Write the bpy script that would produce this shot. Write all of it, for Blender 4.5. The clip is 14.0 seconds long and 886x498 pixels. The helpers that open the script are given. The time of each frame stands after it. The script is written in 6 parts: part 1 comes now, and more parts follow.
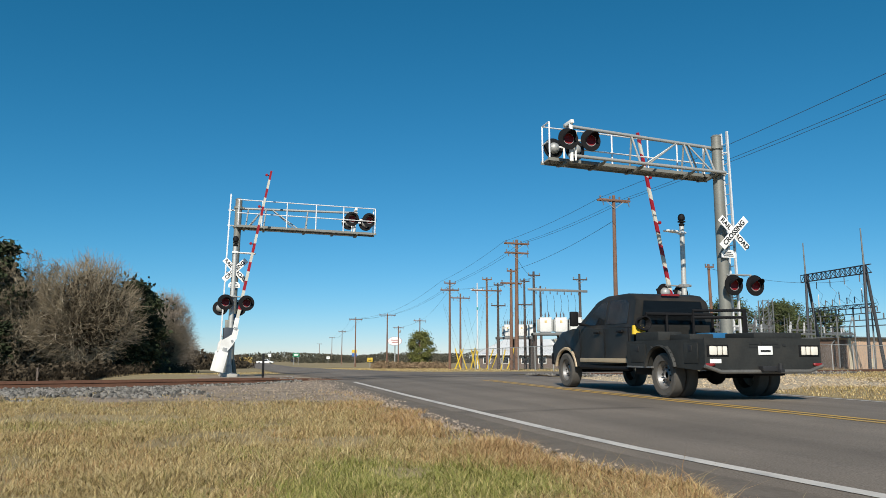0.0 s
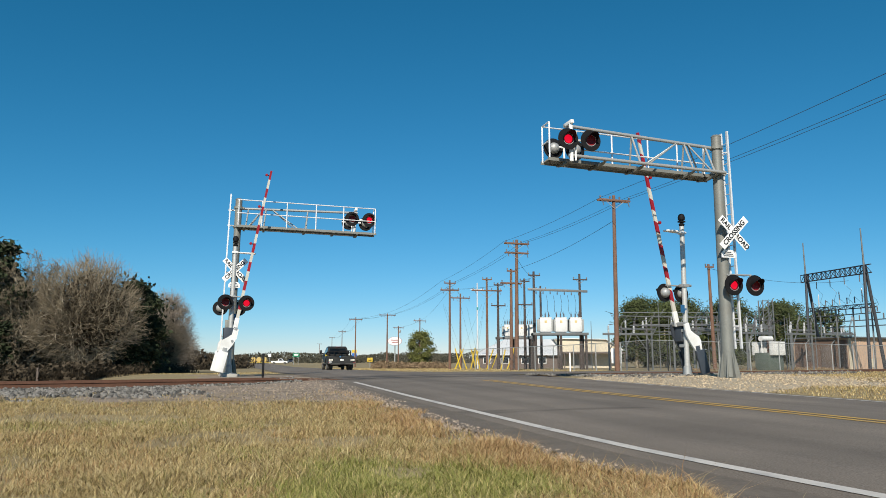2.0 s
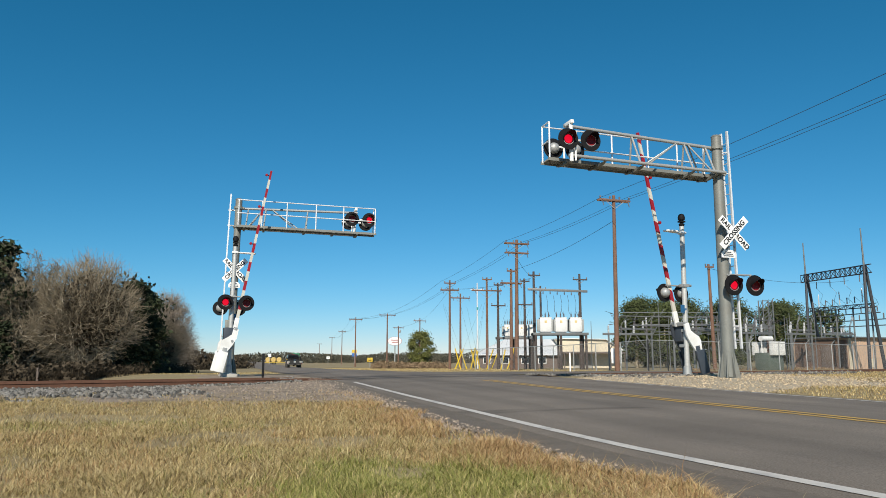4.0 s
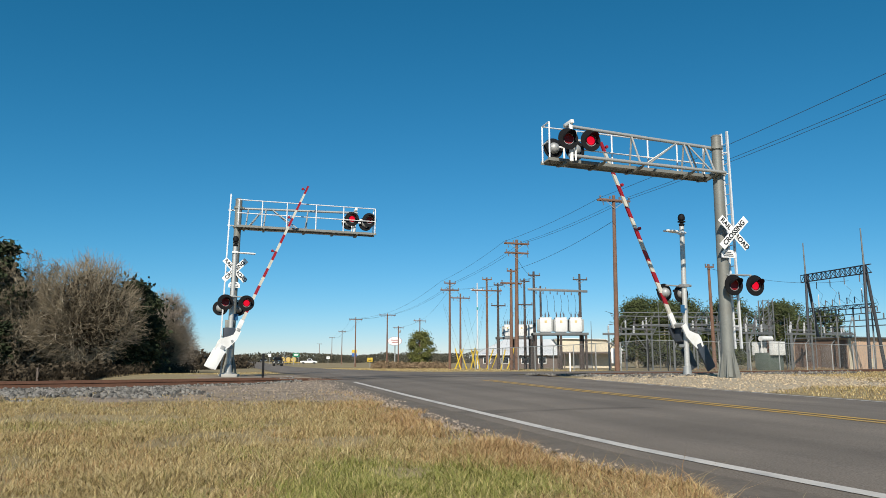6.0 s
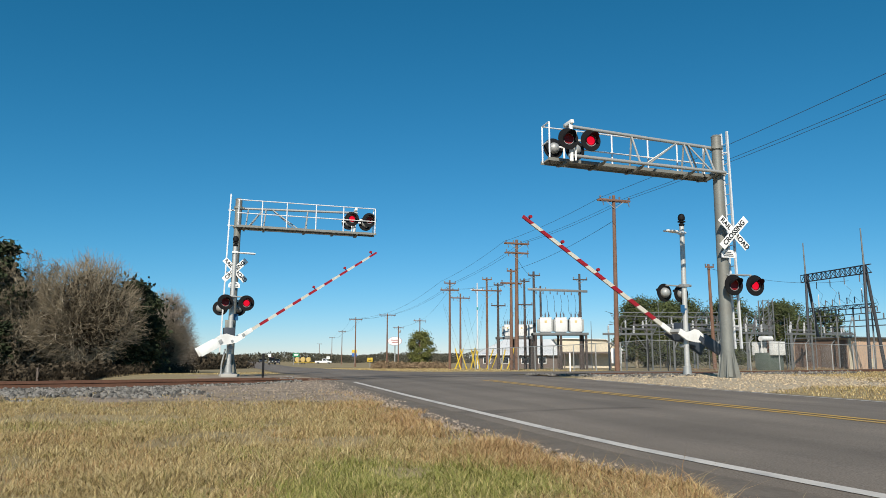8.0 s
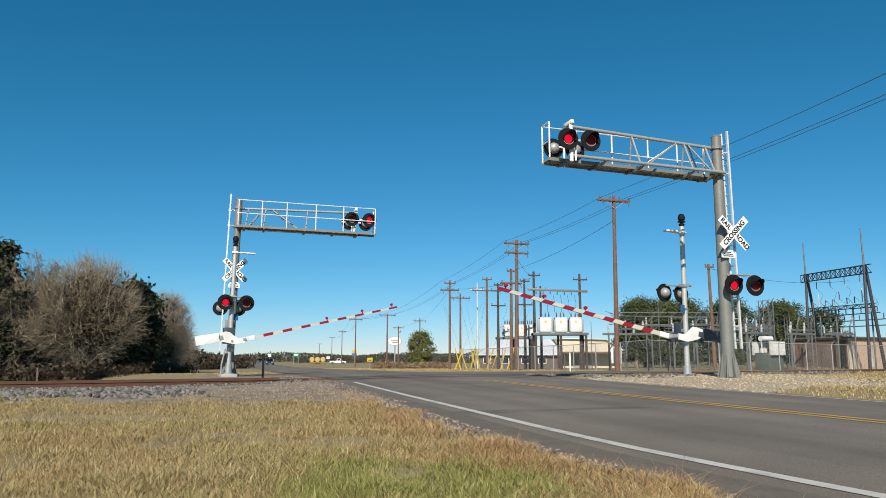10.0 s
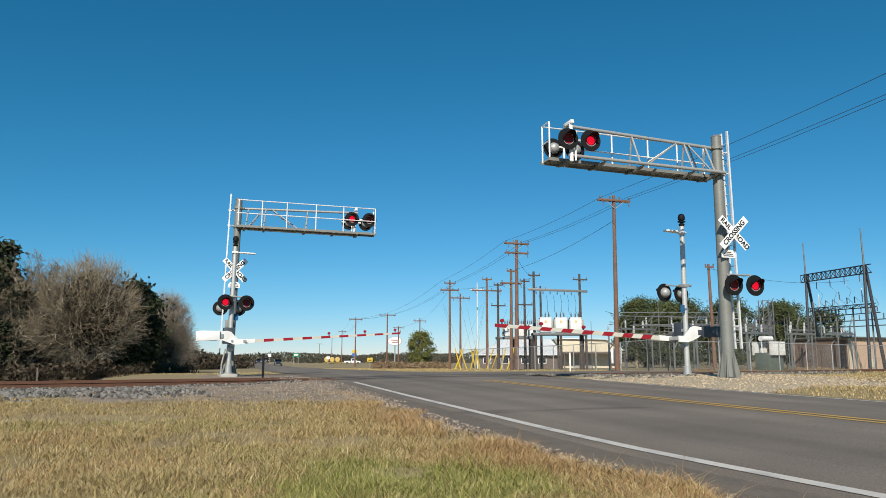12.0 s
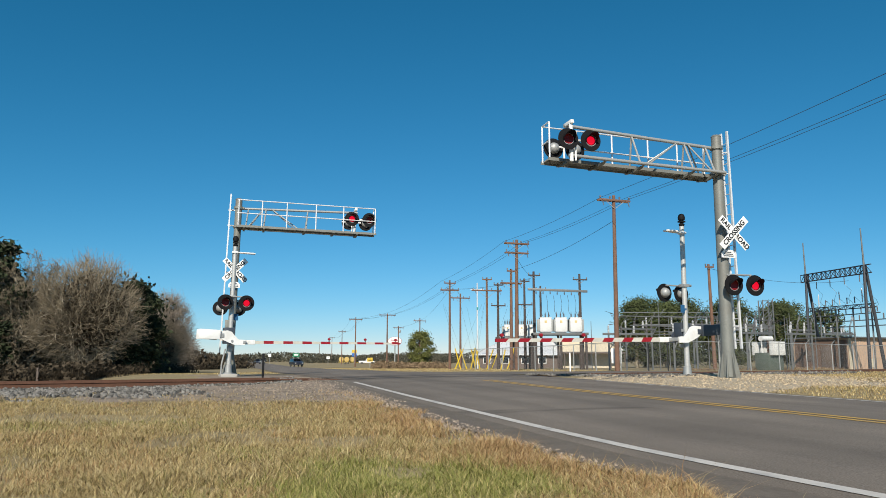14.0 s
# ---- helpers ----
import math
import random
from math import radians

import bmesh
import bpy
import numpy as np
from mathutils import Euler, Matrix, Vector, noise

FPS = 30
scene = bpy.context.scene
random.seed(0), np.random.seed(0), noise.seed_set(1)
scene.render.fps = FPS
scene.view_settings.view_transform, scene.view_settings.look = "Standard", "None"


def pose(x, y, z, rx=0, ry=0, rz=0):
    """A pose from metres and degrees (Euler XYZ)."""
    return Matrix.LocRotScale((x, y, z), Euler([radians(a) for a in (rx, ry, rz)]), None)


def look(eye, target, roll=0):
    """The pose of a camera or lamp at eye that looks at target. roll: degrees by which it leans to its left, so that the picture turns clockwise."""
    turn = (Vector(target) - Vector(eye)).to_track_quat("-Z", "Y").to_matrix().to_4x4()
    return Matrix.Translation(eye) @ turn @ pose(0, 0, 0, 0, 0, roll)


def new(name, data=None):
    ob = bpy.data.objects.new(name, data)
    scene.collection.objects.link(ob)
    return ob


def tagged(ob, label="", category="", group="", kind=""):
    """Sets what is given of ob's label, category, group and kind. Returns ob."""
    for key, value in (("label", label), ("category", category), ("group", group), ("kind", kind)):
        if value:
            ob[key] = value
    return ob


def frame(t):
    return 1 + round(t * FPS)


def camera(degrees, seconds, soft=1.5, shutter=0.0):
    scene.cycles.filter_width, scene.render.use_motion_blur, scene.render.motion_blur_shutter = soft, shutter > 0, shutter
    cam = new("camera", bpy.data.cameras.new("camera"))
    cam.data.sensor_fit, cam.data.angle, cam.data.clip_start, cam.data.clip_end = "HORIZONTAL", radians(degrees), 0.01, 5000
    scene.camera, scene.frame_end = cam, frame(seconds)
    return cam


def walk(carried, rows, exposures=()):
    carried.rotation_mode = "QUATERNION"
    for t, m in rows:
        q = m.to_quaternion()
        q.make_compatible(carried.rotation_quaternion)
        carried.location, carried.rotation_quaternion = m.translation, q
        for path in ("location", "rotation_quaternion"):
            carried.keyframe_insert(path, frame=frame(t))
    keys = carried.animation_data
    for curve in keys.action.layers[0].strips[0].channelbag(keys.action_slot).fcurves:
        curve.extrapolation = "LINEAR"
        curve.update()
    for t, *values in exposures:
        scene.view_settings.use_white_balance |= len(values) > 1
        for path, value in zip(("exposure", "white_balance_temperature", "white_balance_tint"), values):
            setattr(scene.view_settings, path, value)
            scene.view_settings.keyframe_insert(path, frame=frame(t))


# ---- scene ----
cam = camera(62.2, 14.0, soft=0.8)
walk(cam, [(0.0, pose(0, 0, 0.80, 98.45, 0, 0)), (14.0, pose(0, 0, 0.80, 98.45, 0, 0))], exposures=[(0.0, 0.41), (14.0, 0.41)])

# ---- world, sun ----
SUN_EL, SUN_AZ = 35.0, 190.0      # degrees; azimuth clockwise from the view's +y
world = bpy.data.worlds.new("world")
scene.world = world
world.use_nodes = True
_n = world.node_tree.nodes
_sky = _n.new("ShaderNodeTexSky")
_sky.sky_type, _sky.sun_disc = "NISHITA", False
_sky.sun_elevation, _sky.sun_rotation = radians(SUN_EL), radians(SUN_AZ)
_sky.altitude, _sky.air_density, _sky.dust_density, _sky.ozone_density = 1500, 1.0, 0.0, 3.0
_split, _join = _n.new("ShaderNodeSeparateColor"), _n.new("ShaderNodeCombineColor")      # the deep clean blue of a dry winter sky
world.node_tree.links.new(_sky.outputs[0], _split.inputs[0])
for _k, (_gain, _power) in enumerate(((0.145, 1.62), (0.84, 0.929), (1.0, 0.94))):
    _pw, _ml = _n.new("ShaderNodeMath"), _n.new("ShaderNodeMath")
    _pw.operation, _ml.operation = "POWER", "MULTIPLY"
    _pw.inputs[1].default_value, _ml.inputs[1].default_value = _power, _gain
    world.node_tree.links.new(_split.outputs[_k], _pw.inputs[0])
    world.node_tree.links.new(_pw.outputs[0], _ml.inputs[0])
    world.node_tree.links.new(_ml.outputs[0], _join.inputs[_k])
world.node_tree.links.new(_join.outputs[0], _n["Background"].inputs[0])
_n["Background"].inputs[1].default_value = 0.078
_az, _el = radians(SUN_AZ), radians(SUN_EL)
TO_SUN = Vector((math.sin(_az) * math.cos(_el), math.cos(_az) * math.cos(_el), math.sin(_el)))
sun = new("sun", bpy.data.lights.new("sun", "SUN"))
sun.data.energy, sun.data.angle, sun.data.color = 4.2, radians(0.53), (1.0, 0.93, 0.81)
sun.matrix_world = look(TO_SUN * 50, (0, 0, 0))

# ---- materials ----
MATS = {}


def mat(name, col, rough=0.6, metal=0.0, var=0.15, scale=6.0, bump=0.0, bscale=60.0, spec=0.5, emit=None, power=0.0, dirt=None, dirt_amt=0.0, island=0.0, coat=0.0):
    """Principled paint with broad and fine variation, optional relief, dirt, per-piece variation."""
    if name in MATS:
        return MATS[name]
    m = bpy.data.materials.new(name)
    m.use_nodes = True
    nt = m.node_tree
    N, L = nt.nodes, nt.links
    p = N["Principled BSDF"]
    p.inputs["Roughness"].default_value = rough
    p.inputs["Metallic"].default_value = metal
    p.inputs["Specular IOR Level"].default_value = spec
    p.inputs["Coat Weight"].default_value = coat
    tc = N.new("ShaderNodeTexCoord")
    big = N.new("ShaderNodeTexNoise")
    big.inputs["Scale"].default_value, big.inputs["Detail"].default_value = scale, 4
    fine = N.new("ShaderNodeTexNoise")
    fine.inputs["Scale"].default_value, fine.inputs["Detail"].default_value = scale * 9, 3
    L.new(tc.outputs["Object"], big.inputs["Vector"])
    L.new(tc.outputs["Object"], fine.inputs["Vector"])
    add = N.new("ShaderNodeMath")
    add.operation = "ADD"
    L.new(big.outputs["Fac"], add.inputs[0])
    L.new(fine.outputs["Fac"], add.inputs[1])
    rng = N.new("ShaderNodeMapRange")
    rng.inputs[1].default_value, rng.inputs[2].default_value = 0.6, 1.4
    rng.inputs[3].default_value, rng.inputs[4].default_value = 1 - var, 1 + var
    L.new(add.outputs[0], rng.inputs[0])
    val = rng.outputs[0]
    if island:
        geo, oi = N.new("ShaderNodeNewGeometry"), N.new("ShaderNodeObjectInfo")
        both = N.new("ShaderNodeMath")
        both.operation = "ADD"
        L.new(geo.outputs["Random Per Island"], both.inputs[0])
        L.new(oi.outputs["Random"], both.inputs[1])
        fr = N.new("ShaderNodeMath")
        fr.operation = "FRACT"
        L.new(both.outputs[0], fr.inputs[0])
        r2 = N.new("ShaderNodeMapRange")
        r2.inputs[3].default_value, r2.inputs[4].default_value = 1 - island, 1 + island
        L.new(fr.outputs[0], r2.inputs[0])
        mu = N.new("ShaderNodeMath")
        mu.operation = "MULTIPLY"
        L.new(val, mu.inputs[0])
        L.new(r2.outputs[0], mu.inputs[1])
        val = mu.outputs[0]
    sc = N.new("ShaderNodeVectorMath")
    sc.operation = "SCALE"
    sc.inputs[0].default_value = col
    L.new(val, sc.inputs["Scale"])
    out = sc.outputs[0]
    if dirt:
        dn = N.new("ShaderNodeTexNoise")
        dn.inputs["Scale"].default_value, dn.inputs["Detail"].default_value = scale * 0.6, 8
        L.new(tc.outputs["Object"], dn.inputs["Vector"])
        dr = N.new("ShaderNodeMapRange")
        dr.inputs[1].default_value, dr.inputs[2].default_value = 0.5, 0.68
        dr.inputs[3].default_value, dr.inputs[4].default_value = 0, dirt_amt
        L.new(dn.outputs["Fac"], dr.inputs[0])
        mx = N.new("ShaderNodeMix")
        mx.data_type = "RGBA"
        L.new(dr.outputs[0], mx.inputs[0])
        L.new(out, mx.inputs[6])
        mx.inputs[7].default_value = (*dirt, 1)
        out = mx.outputs[2]
    L.new(out, p.inputs["Base Color"])
    if bump:
        bn = N.new("ShaderNodeTexNoise")
        bn.inputs["Scale"].default_value, bn.inputs["Detail"].default_value = bscale, 3
        L.new(tc.outputs["Object"], bn.inputs["Vector"])
        b = N.new("ShaderNodeBump")
        b.inputs["Strength"].default_value, b.inputs["Distance"].default_value = bump, 0.02
        L.new(bn.outputs["Fac"], b.inputs["Height"])
        L.new(b.outputs[0], p.inputs["Normal"])
    if emit:
        p.inputs["Emission Color"].default_value = (*emit, 1)
        p.inputs["Emission Strength"].default_value = power
    MATS[name] = m
    return m


GALV = mat("galvanised steel", (0.36, 0.365, 0.355), 0.5, 0.35, 0.12, 3, 0.05)
MASTGREY = mat("weathered grey mast", (0.20, 0.205, 0.185), 0.55, 0.15, 0.15, 2.0, 0.05, dirt=(0.16, 0.13, 0.1), dirt_amt=0.35)
ALU = mat("pale aluminium", (0.72, 0.72, 0.72), 0.4, 0.25, 0.08, 4)
WHITE = mat("white paint", (0.78, 0.78, 0.76), 0.5, 0, 0.07, 4, dirt=(0.45, 0.42, 0.36), dirt_amt=0.35)
SIGNWHITE = mat("white sign sheet", (0.8, 0.8, 0.78), 0.4, 0, 0.04, 5)
BLACK = mat("black paint", (0.008, 0.008, 0.009), 0.7, 0, 0.2, 5, spec=0.2)
LETTER = mat("black lettering", (0.015, 0.015, 0.015), 0.6, 0, 0.05)
GATEWHITE = mat("cream gate arm", (0.56, 0.54, 0.47), 0.5, 0, 0.08, 3, dirt=(0.42, 0.38, 0.3), dirt_amt=0.3)
GATERED = mat("red reflective stripe", (0.29, 0.01, 0.018), 0.4, 0, 0.12, 5)
LENS = mat("dull red lens", (0.17, 0.006, 0.008), 0.45, 0, 0.1, 12, spec=0.3)
GLOW = mat("glowing red lamp", (0.15, 0.002, 0.006), 0.4, 0, 0.1, 40, spec=0.2, emit=(1.0, 0.006, 0.035), power=0.62)
CONCRETE = mat("concrete", (0.42, 0.4, 0.36), 0.85, 0, 0.15, 4, 0.3, 50, dirt=(0.25, 0.21, 0.16), dirt_amt=0.5)
WOODPOLE = mat("creosoted pole wood", (0.17, 0.092, 0.06), 0.85, 0, 0.3, 2.5, 0.4, 30, dirt=(0.09, 0.06, 0.05), dirt_amt=0.6)
DARKPOLE = mat("dark old pole wood", (0.07, 0.055, 0.05), 0.9, 0, 0.3, 2.5, 0.4, 30)
WIRE = mat("weathered cable", (0.05, 0.05, 0.055), 0.6, 0.2, 0.1, 3)
INSUL = mat("glazed insulator", (0.13, 0.12, 0.12), 0.3, 0, 0.1, 8)
RUST = mat("rusty rail steel", (0.12, 0.055, 0.032), 0.8, 0.2, 0.3, 3, 0.2, 60)
RAILTOP = mat("worn rail head", (0.32, 0.27, 0.23), 0.4, 0.6, 0.2, 3)
TIE = mat("weathered timber tie", (0.11, 0.085, 0.07), 0.9, 0, 0.3, 3, 0.5, 30)


# ---- mesh helpers ----
def part(name, bm, material, parent=None, label="", smooth=True):
    me = bpy.data.meshes.new(name)
    bmesh.ops.recalc_face_normals(bm, faces=bm.faces[:])
    bm.to_mesh(me)
    bm.free()
    for m in material if isinstance(material, (list, tuple)) else [material]:
        me.materials.append(m)
    if smooth:
        me.shade_smooth()
        me.set_sharp_from_angle(angle=radians(35))
    ob = new(name, me)
    if parent is not None:
        ob.parent = parent
    if label:
        ob["label"] = label
    return ob


def thing(name, m, label, category, group="", kind=""):
    e = new(name)
    e.empty_display_size = 0.3
    e.matrix_basis = m
    return tagged(e, label, category, group, kind)


def box(bm, c, s, rot=None, bevel=0.0, mi=0):
    """Box of size s centred at c."""
    m = Matrix.Translation(c) @ (rot.to_4x4() if rot else Matrix()) @ Matrix.Diagonal((*s, 1))
    r = bmesh.ops.create_cube(bm, size=1, matrix=m)
    vs = r["verts"]
    fs = list({f for v in vs for f in v.link_faces})
    if bevel:
        es = list({e for v in vs for e in v.link_edges})
        b = bmesh.ops.bevel(bm, geom=es, offset=bevel, segments=2, affect="EDGES", profile=0.6)
        fs = [f for f in b["faces"]] + [f for f in fs if f.is_valid]
    if mi:
        for f in fs:
            if f.is_valid:
                f.material_index = mi
    return vs


def rod(bm, a, b, r1, r2=None, seg=8, caps=True, mi=0):
    """Tapered rod from a to b."""
    a, b = Vector(a), Vector(b)
    d = b - a
    if d.length < 1e-6:
        return
    q = d.to_track_quat("Z", "Y").to_matrix().to_4x4()
    r = bmesh.ops.create_cone(bm, cap_ends=caps, segments=seg, radius1=r1, radius2=r1 if r2 is None else r2, depth=d.length, matrix=Matrix.Translation((a + b) / 2) @ q)
    if mi:
        for f in {f for v in r["verts"] for f in v.link_faces}:
            f.material_index = mi


def tube(bm, pts, r, seg=8):
    """One bent rod through the points."""
    pts = [Vector(p) for p in pts]
    rings, ref = [], None
    for i, p in enumerate(pts):
        d = (pts[min(i + 1, len(pts) - 1)] - pts[max(i - 1, 0)]).normalized()
        if ref is None:
            ref = d.orthogonal().normalized()
        u = (ref - d * ref.dot(d)).normalized()
        ref, w = u, d.cross(u)
        rings.append([bm.verts.new(p + u * (r * math.cos(2 * math.pi * k / seg)) + w * (r * math.sin(2 * math.pi * k / seg))) for k in range(seg)])
    for a, b in zip(rings, rings[1:]):
        for k in range(seg):
            j = (k + 1) % seg
            bm.faces.new((a[k], a[j], b[j], b[k]))
    bm.faces.new(rings[0][::-1]), bm.faces.new(rings[-1])


def prism(bm, pts, axis, a, b, mi=0):
    """Polygon pts (2D) pushed along an axis from a to b."""
    def at(p, t):
        return {"x": (t, p[0], p[1]), "y": (p[0], t, p[1]), "z": (p[0], p[1], t)}[axis]
    lo = [bm.verts.new(at(p, a)) for p in pts]
    hi = [bm.verts.new(at(p, b)) for p in pts]
    fs = [bm.faces.new(lo), bm.faces.new(hi[::-1])]
    for i in range(len(pts)):
        j = (i + 1) % len(pts)
        fs.append(bm.faces.new((lo[i], lo[j], hi[j], hi[i])))
    for f in fs:
        f.material_index = mi
    return lo + hi


def lathe(bm, prof, m=None, seg=20, mi=0):
    """Profile of (radius, height) turned about z."""
    rings = []
    for r, z in prof:
        rings.append([bm.verts.new((r * math.cos(2 * math.pi * i / seg), r * math.sin(2 * math.pi * i / seg), z)) for i in range(seg)] if r > 1e-5 else [bm.verts.new((0, 0, z))])
    fs = []
    for a, b in zip(rings, rings[1:]):
        for i in range(seg):
            j = (i + 1) % seg
            q = [a[i % len(a)], a[j % len(a)], b[j % len(b)], b[i % len(b)]]
            q = list(dict.fromkeys(q))
            if len(q) > 2:
                fs.append(bm.faces.new(q))
    for f in fs:
        f.material_index = mi
    if m is not None:
        bmesh.ops.transform(bm, matrix=m, verts=[v for r in rings for v in r])


def text(name, s, size, material, parent, m, label=""):
    cu = bpy.data.curves.new(name, "FONT")
    cu.offset = size * 0.03
    cu.body, cu.size, cu.align_x, cu.align_y, cu.extrude = s, size, "CENTER", "CENTER", 0.002
    tmp = bpy.data.objects.new(name, cu)
    scene.collection.objects.link(tmp)
    me = bpy.data.meshes.new_from_object(tmp.evaluated_get(bpy.context.evaluated_depsgraph_get()))
    bpy.data.objects.remove(tmp)
    bpy.data.curves.remove(cu)
    me.materials.clear()
    me.materials.append(material)
    ob = new(name, me)
    ob.parent, ob.matrix_basis = parent, m
    if label:
        ob["label"] = label
    return ob


B = bmesh.new

# ---- the lie of the land ----
HEADING = radians(15.6)           # the road runs this far to the left of +y
ALONG = Vector((-math.sin(HEADING), math.cos(HEADING)))
ACROSS = Vector((math.cos(HEADING), math.sin(HEADING)))
EDGE_L, CENTRE, EDGE_R = 3.4, 7.35, 11.0
PROFILE = [(-40, 0), (6, 0.0), (15, 0.04), (23, 0.10), (30, 0.12), (38, 0.05), (52, -0.15), (90, -0.5), (150, -0.95), (260, -1.15), (4000, -1.2)]


def rise(s):
    for (a, za), (b, zb) in zip(PROFILE, PROFILE[1:]):
        if s <= b:
            k = max(0, (s - a) / (b - a))
            return za + (zb - za) * k
    return PROFILE[-1][1]


def to_road(x, y):
    return x * ACROSS.x + y * ACROSS.y, x * ALONG.x + y * ALONG.y


def bend(s):
    return 0.012 * max(0.0, 8.0 - s) ** 2 if s > -6 else 0.012 * 196 


def from_road(l, s):
    return ACROSS.x * l + ALONG.x * s, ACROSS.y * l + ALONG.y * s


# the track: passes through TRACK0, at an angle to the road
TRACK_A = radians(31.0)
TRACK_D = Vector((math.cos(TRACK_A), math.sin(TRACK_A)))
TRACK_N = Vector((-math.sin(TRACK_A), math.cos(TRACK_A)))
TRACK0 = Vector((-11.7, 19.4)) + TRACK_N * 0.72
RAIL_TOP = 0.16


def to_track(x, y):
    p = Vector((x, y)) - TRACK0
    return p.dot(TRACK_D), p.dot(TRACK_N)


def road_z(l, s):
    return rise(s) + 0.05 * (1 - min(1, abs(l - CENTRE) / 4.2) ** 2)


def smooth(a, b, v):
    k = min(1, max(0, (v - a) / (b - a)))
    return k * k * (3 - 2 * k)


def ground_z(x, y):
    l, s = to_road(x, y)
    l -= bend(s)
    z = rise(s) - 0.025
    d = max(EDGE_L - 0.9 - l, l - EDGE_R - 0.9)
    if d > 0 and y < 60:
        z += 0.05 * noise.noise(Vector((x * 0.25, y * 0.25, 0))) * min(1, d)
    a, n = to_track(x, y)
    if d > 0:
        k = smooth(0, 2.5, d)
        if abs(n) < 6:
            z -= 0.10 * k * (1 - smooth(3, 6, abs(n)))                # shallow ditch
            z = max(z, (RAIL_TOP - 0.31) - 0.4 * max(0, abs(n) - 1.5) * k)
    elif EDGE_L - 0.3 < l < EDGE_R + 0.4:
        z -= 0.08
    if n > 2:
        z -= 0.45 * smooth(2.0, 4.5, n) * (1 - smooth(1, 5.5, a)) * (1 - smooth(20, 30, n))
    if l > EDGE_R + 0.6 and y < 30:
        z += 0.16 * smooth(0.6, 2.2, l - EDGE_R) * (1 - smooth(23, 29, s)) * smooth(8, 17, s)     # gravel bank at the signals
    return z


# ---- surface materials ----
def ground_mat():
    m = bpy.data.materials.new("dry winter turf and soil")
    m.use_nodes = True
    N, L = m.node_tree.nodes, m.node_tree.links
    p = N["Principled BSDF"]
    p.inputs["Roughness"].default_value = 0.95
    p.inputs["Specular IOR Level"].default_value = 0.2
    tc = N.new("ShaderNodeTexCoord")

    def nz(scale, detail=5):
        n = N.new("ShaderNodeTexNoise")
        n.inputs["Scale"].default_value, n.inputs["Detail"].default_value = scale, detail
        L.new(tc.outputs["Object"], n.inputs["Vector"])
        return n.outputs["Fac"]

    def ramp(fac, stops):
        r = N.new("ShaderNodeValToRGB")
        e = r.color_ramp.elements
        while len(e) < len(stops):
            e.new(0.5)
        for el, (pos, c) in zip(e, stops):
            el.position, el.color = pos, (*c, 1)
        L.new(fac, r.inputs[0])
        return r.outputs[0]

    def mix(f, a, b):
        x = N.new("ShaderNodeMix")
        x.data_type = "RGBA"
        L.new(f, x.inputs[0])
        L.new(a, x.inputs[6])
        L.new(b, x.inputs[7])
        return x.outputs[2]
    straw = ramp(nz(0.7), [(0.3, (0.19, 0.145, 0.085)), (0.55, (0.29, 0.23, 0.13)), (0.75, (0.37, 0.295, 0.17))])
    fine = ramp(nz(14), [(0.3, (0.15, 0.115, 0.065)), (0.6, (0.33, 0.265, 0.145)), (0.8, (0.42, 0.345, 0.2))])
    f2 = N.new("ShaderNodeValue")
    f2.outputs[0].default_value = 0.5
    L.new(mix(f2.outputs[0], straw, fine), p.inputs["Base Color"])
    b = N.new("ShaderNodeBump")
    b.inputs["Strength"].default_value, b.inputs["Distance"].default_value = 0.6, 0.05
    L.new(nz(20), b.inputs["Height"])
    L.new(b.outputs[0], p.inputs["Normal"])
    return m


GROUND = ground_mat()


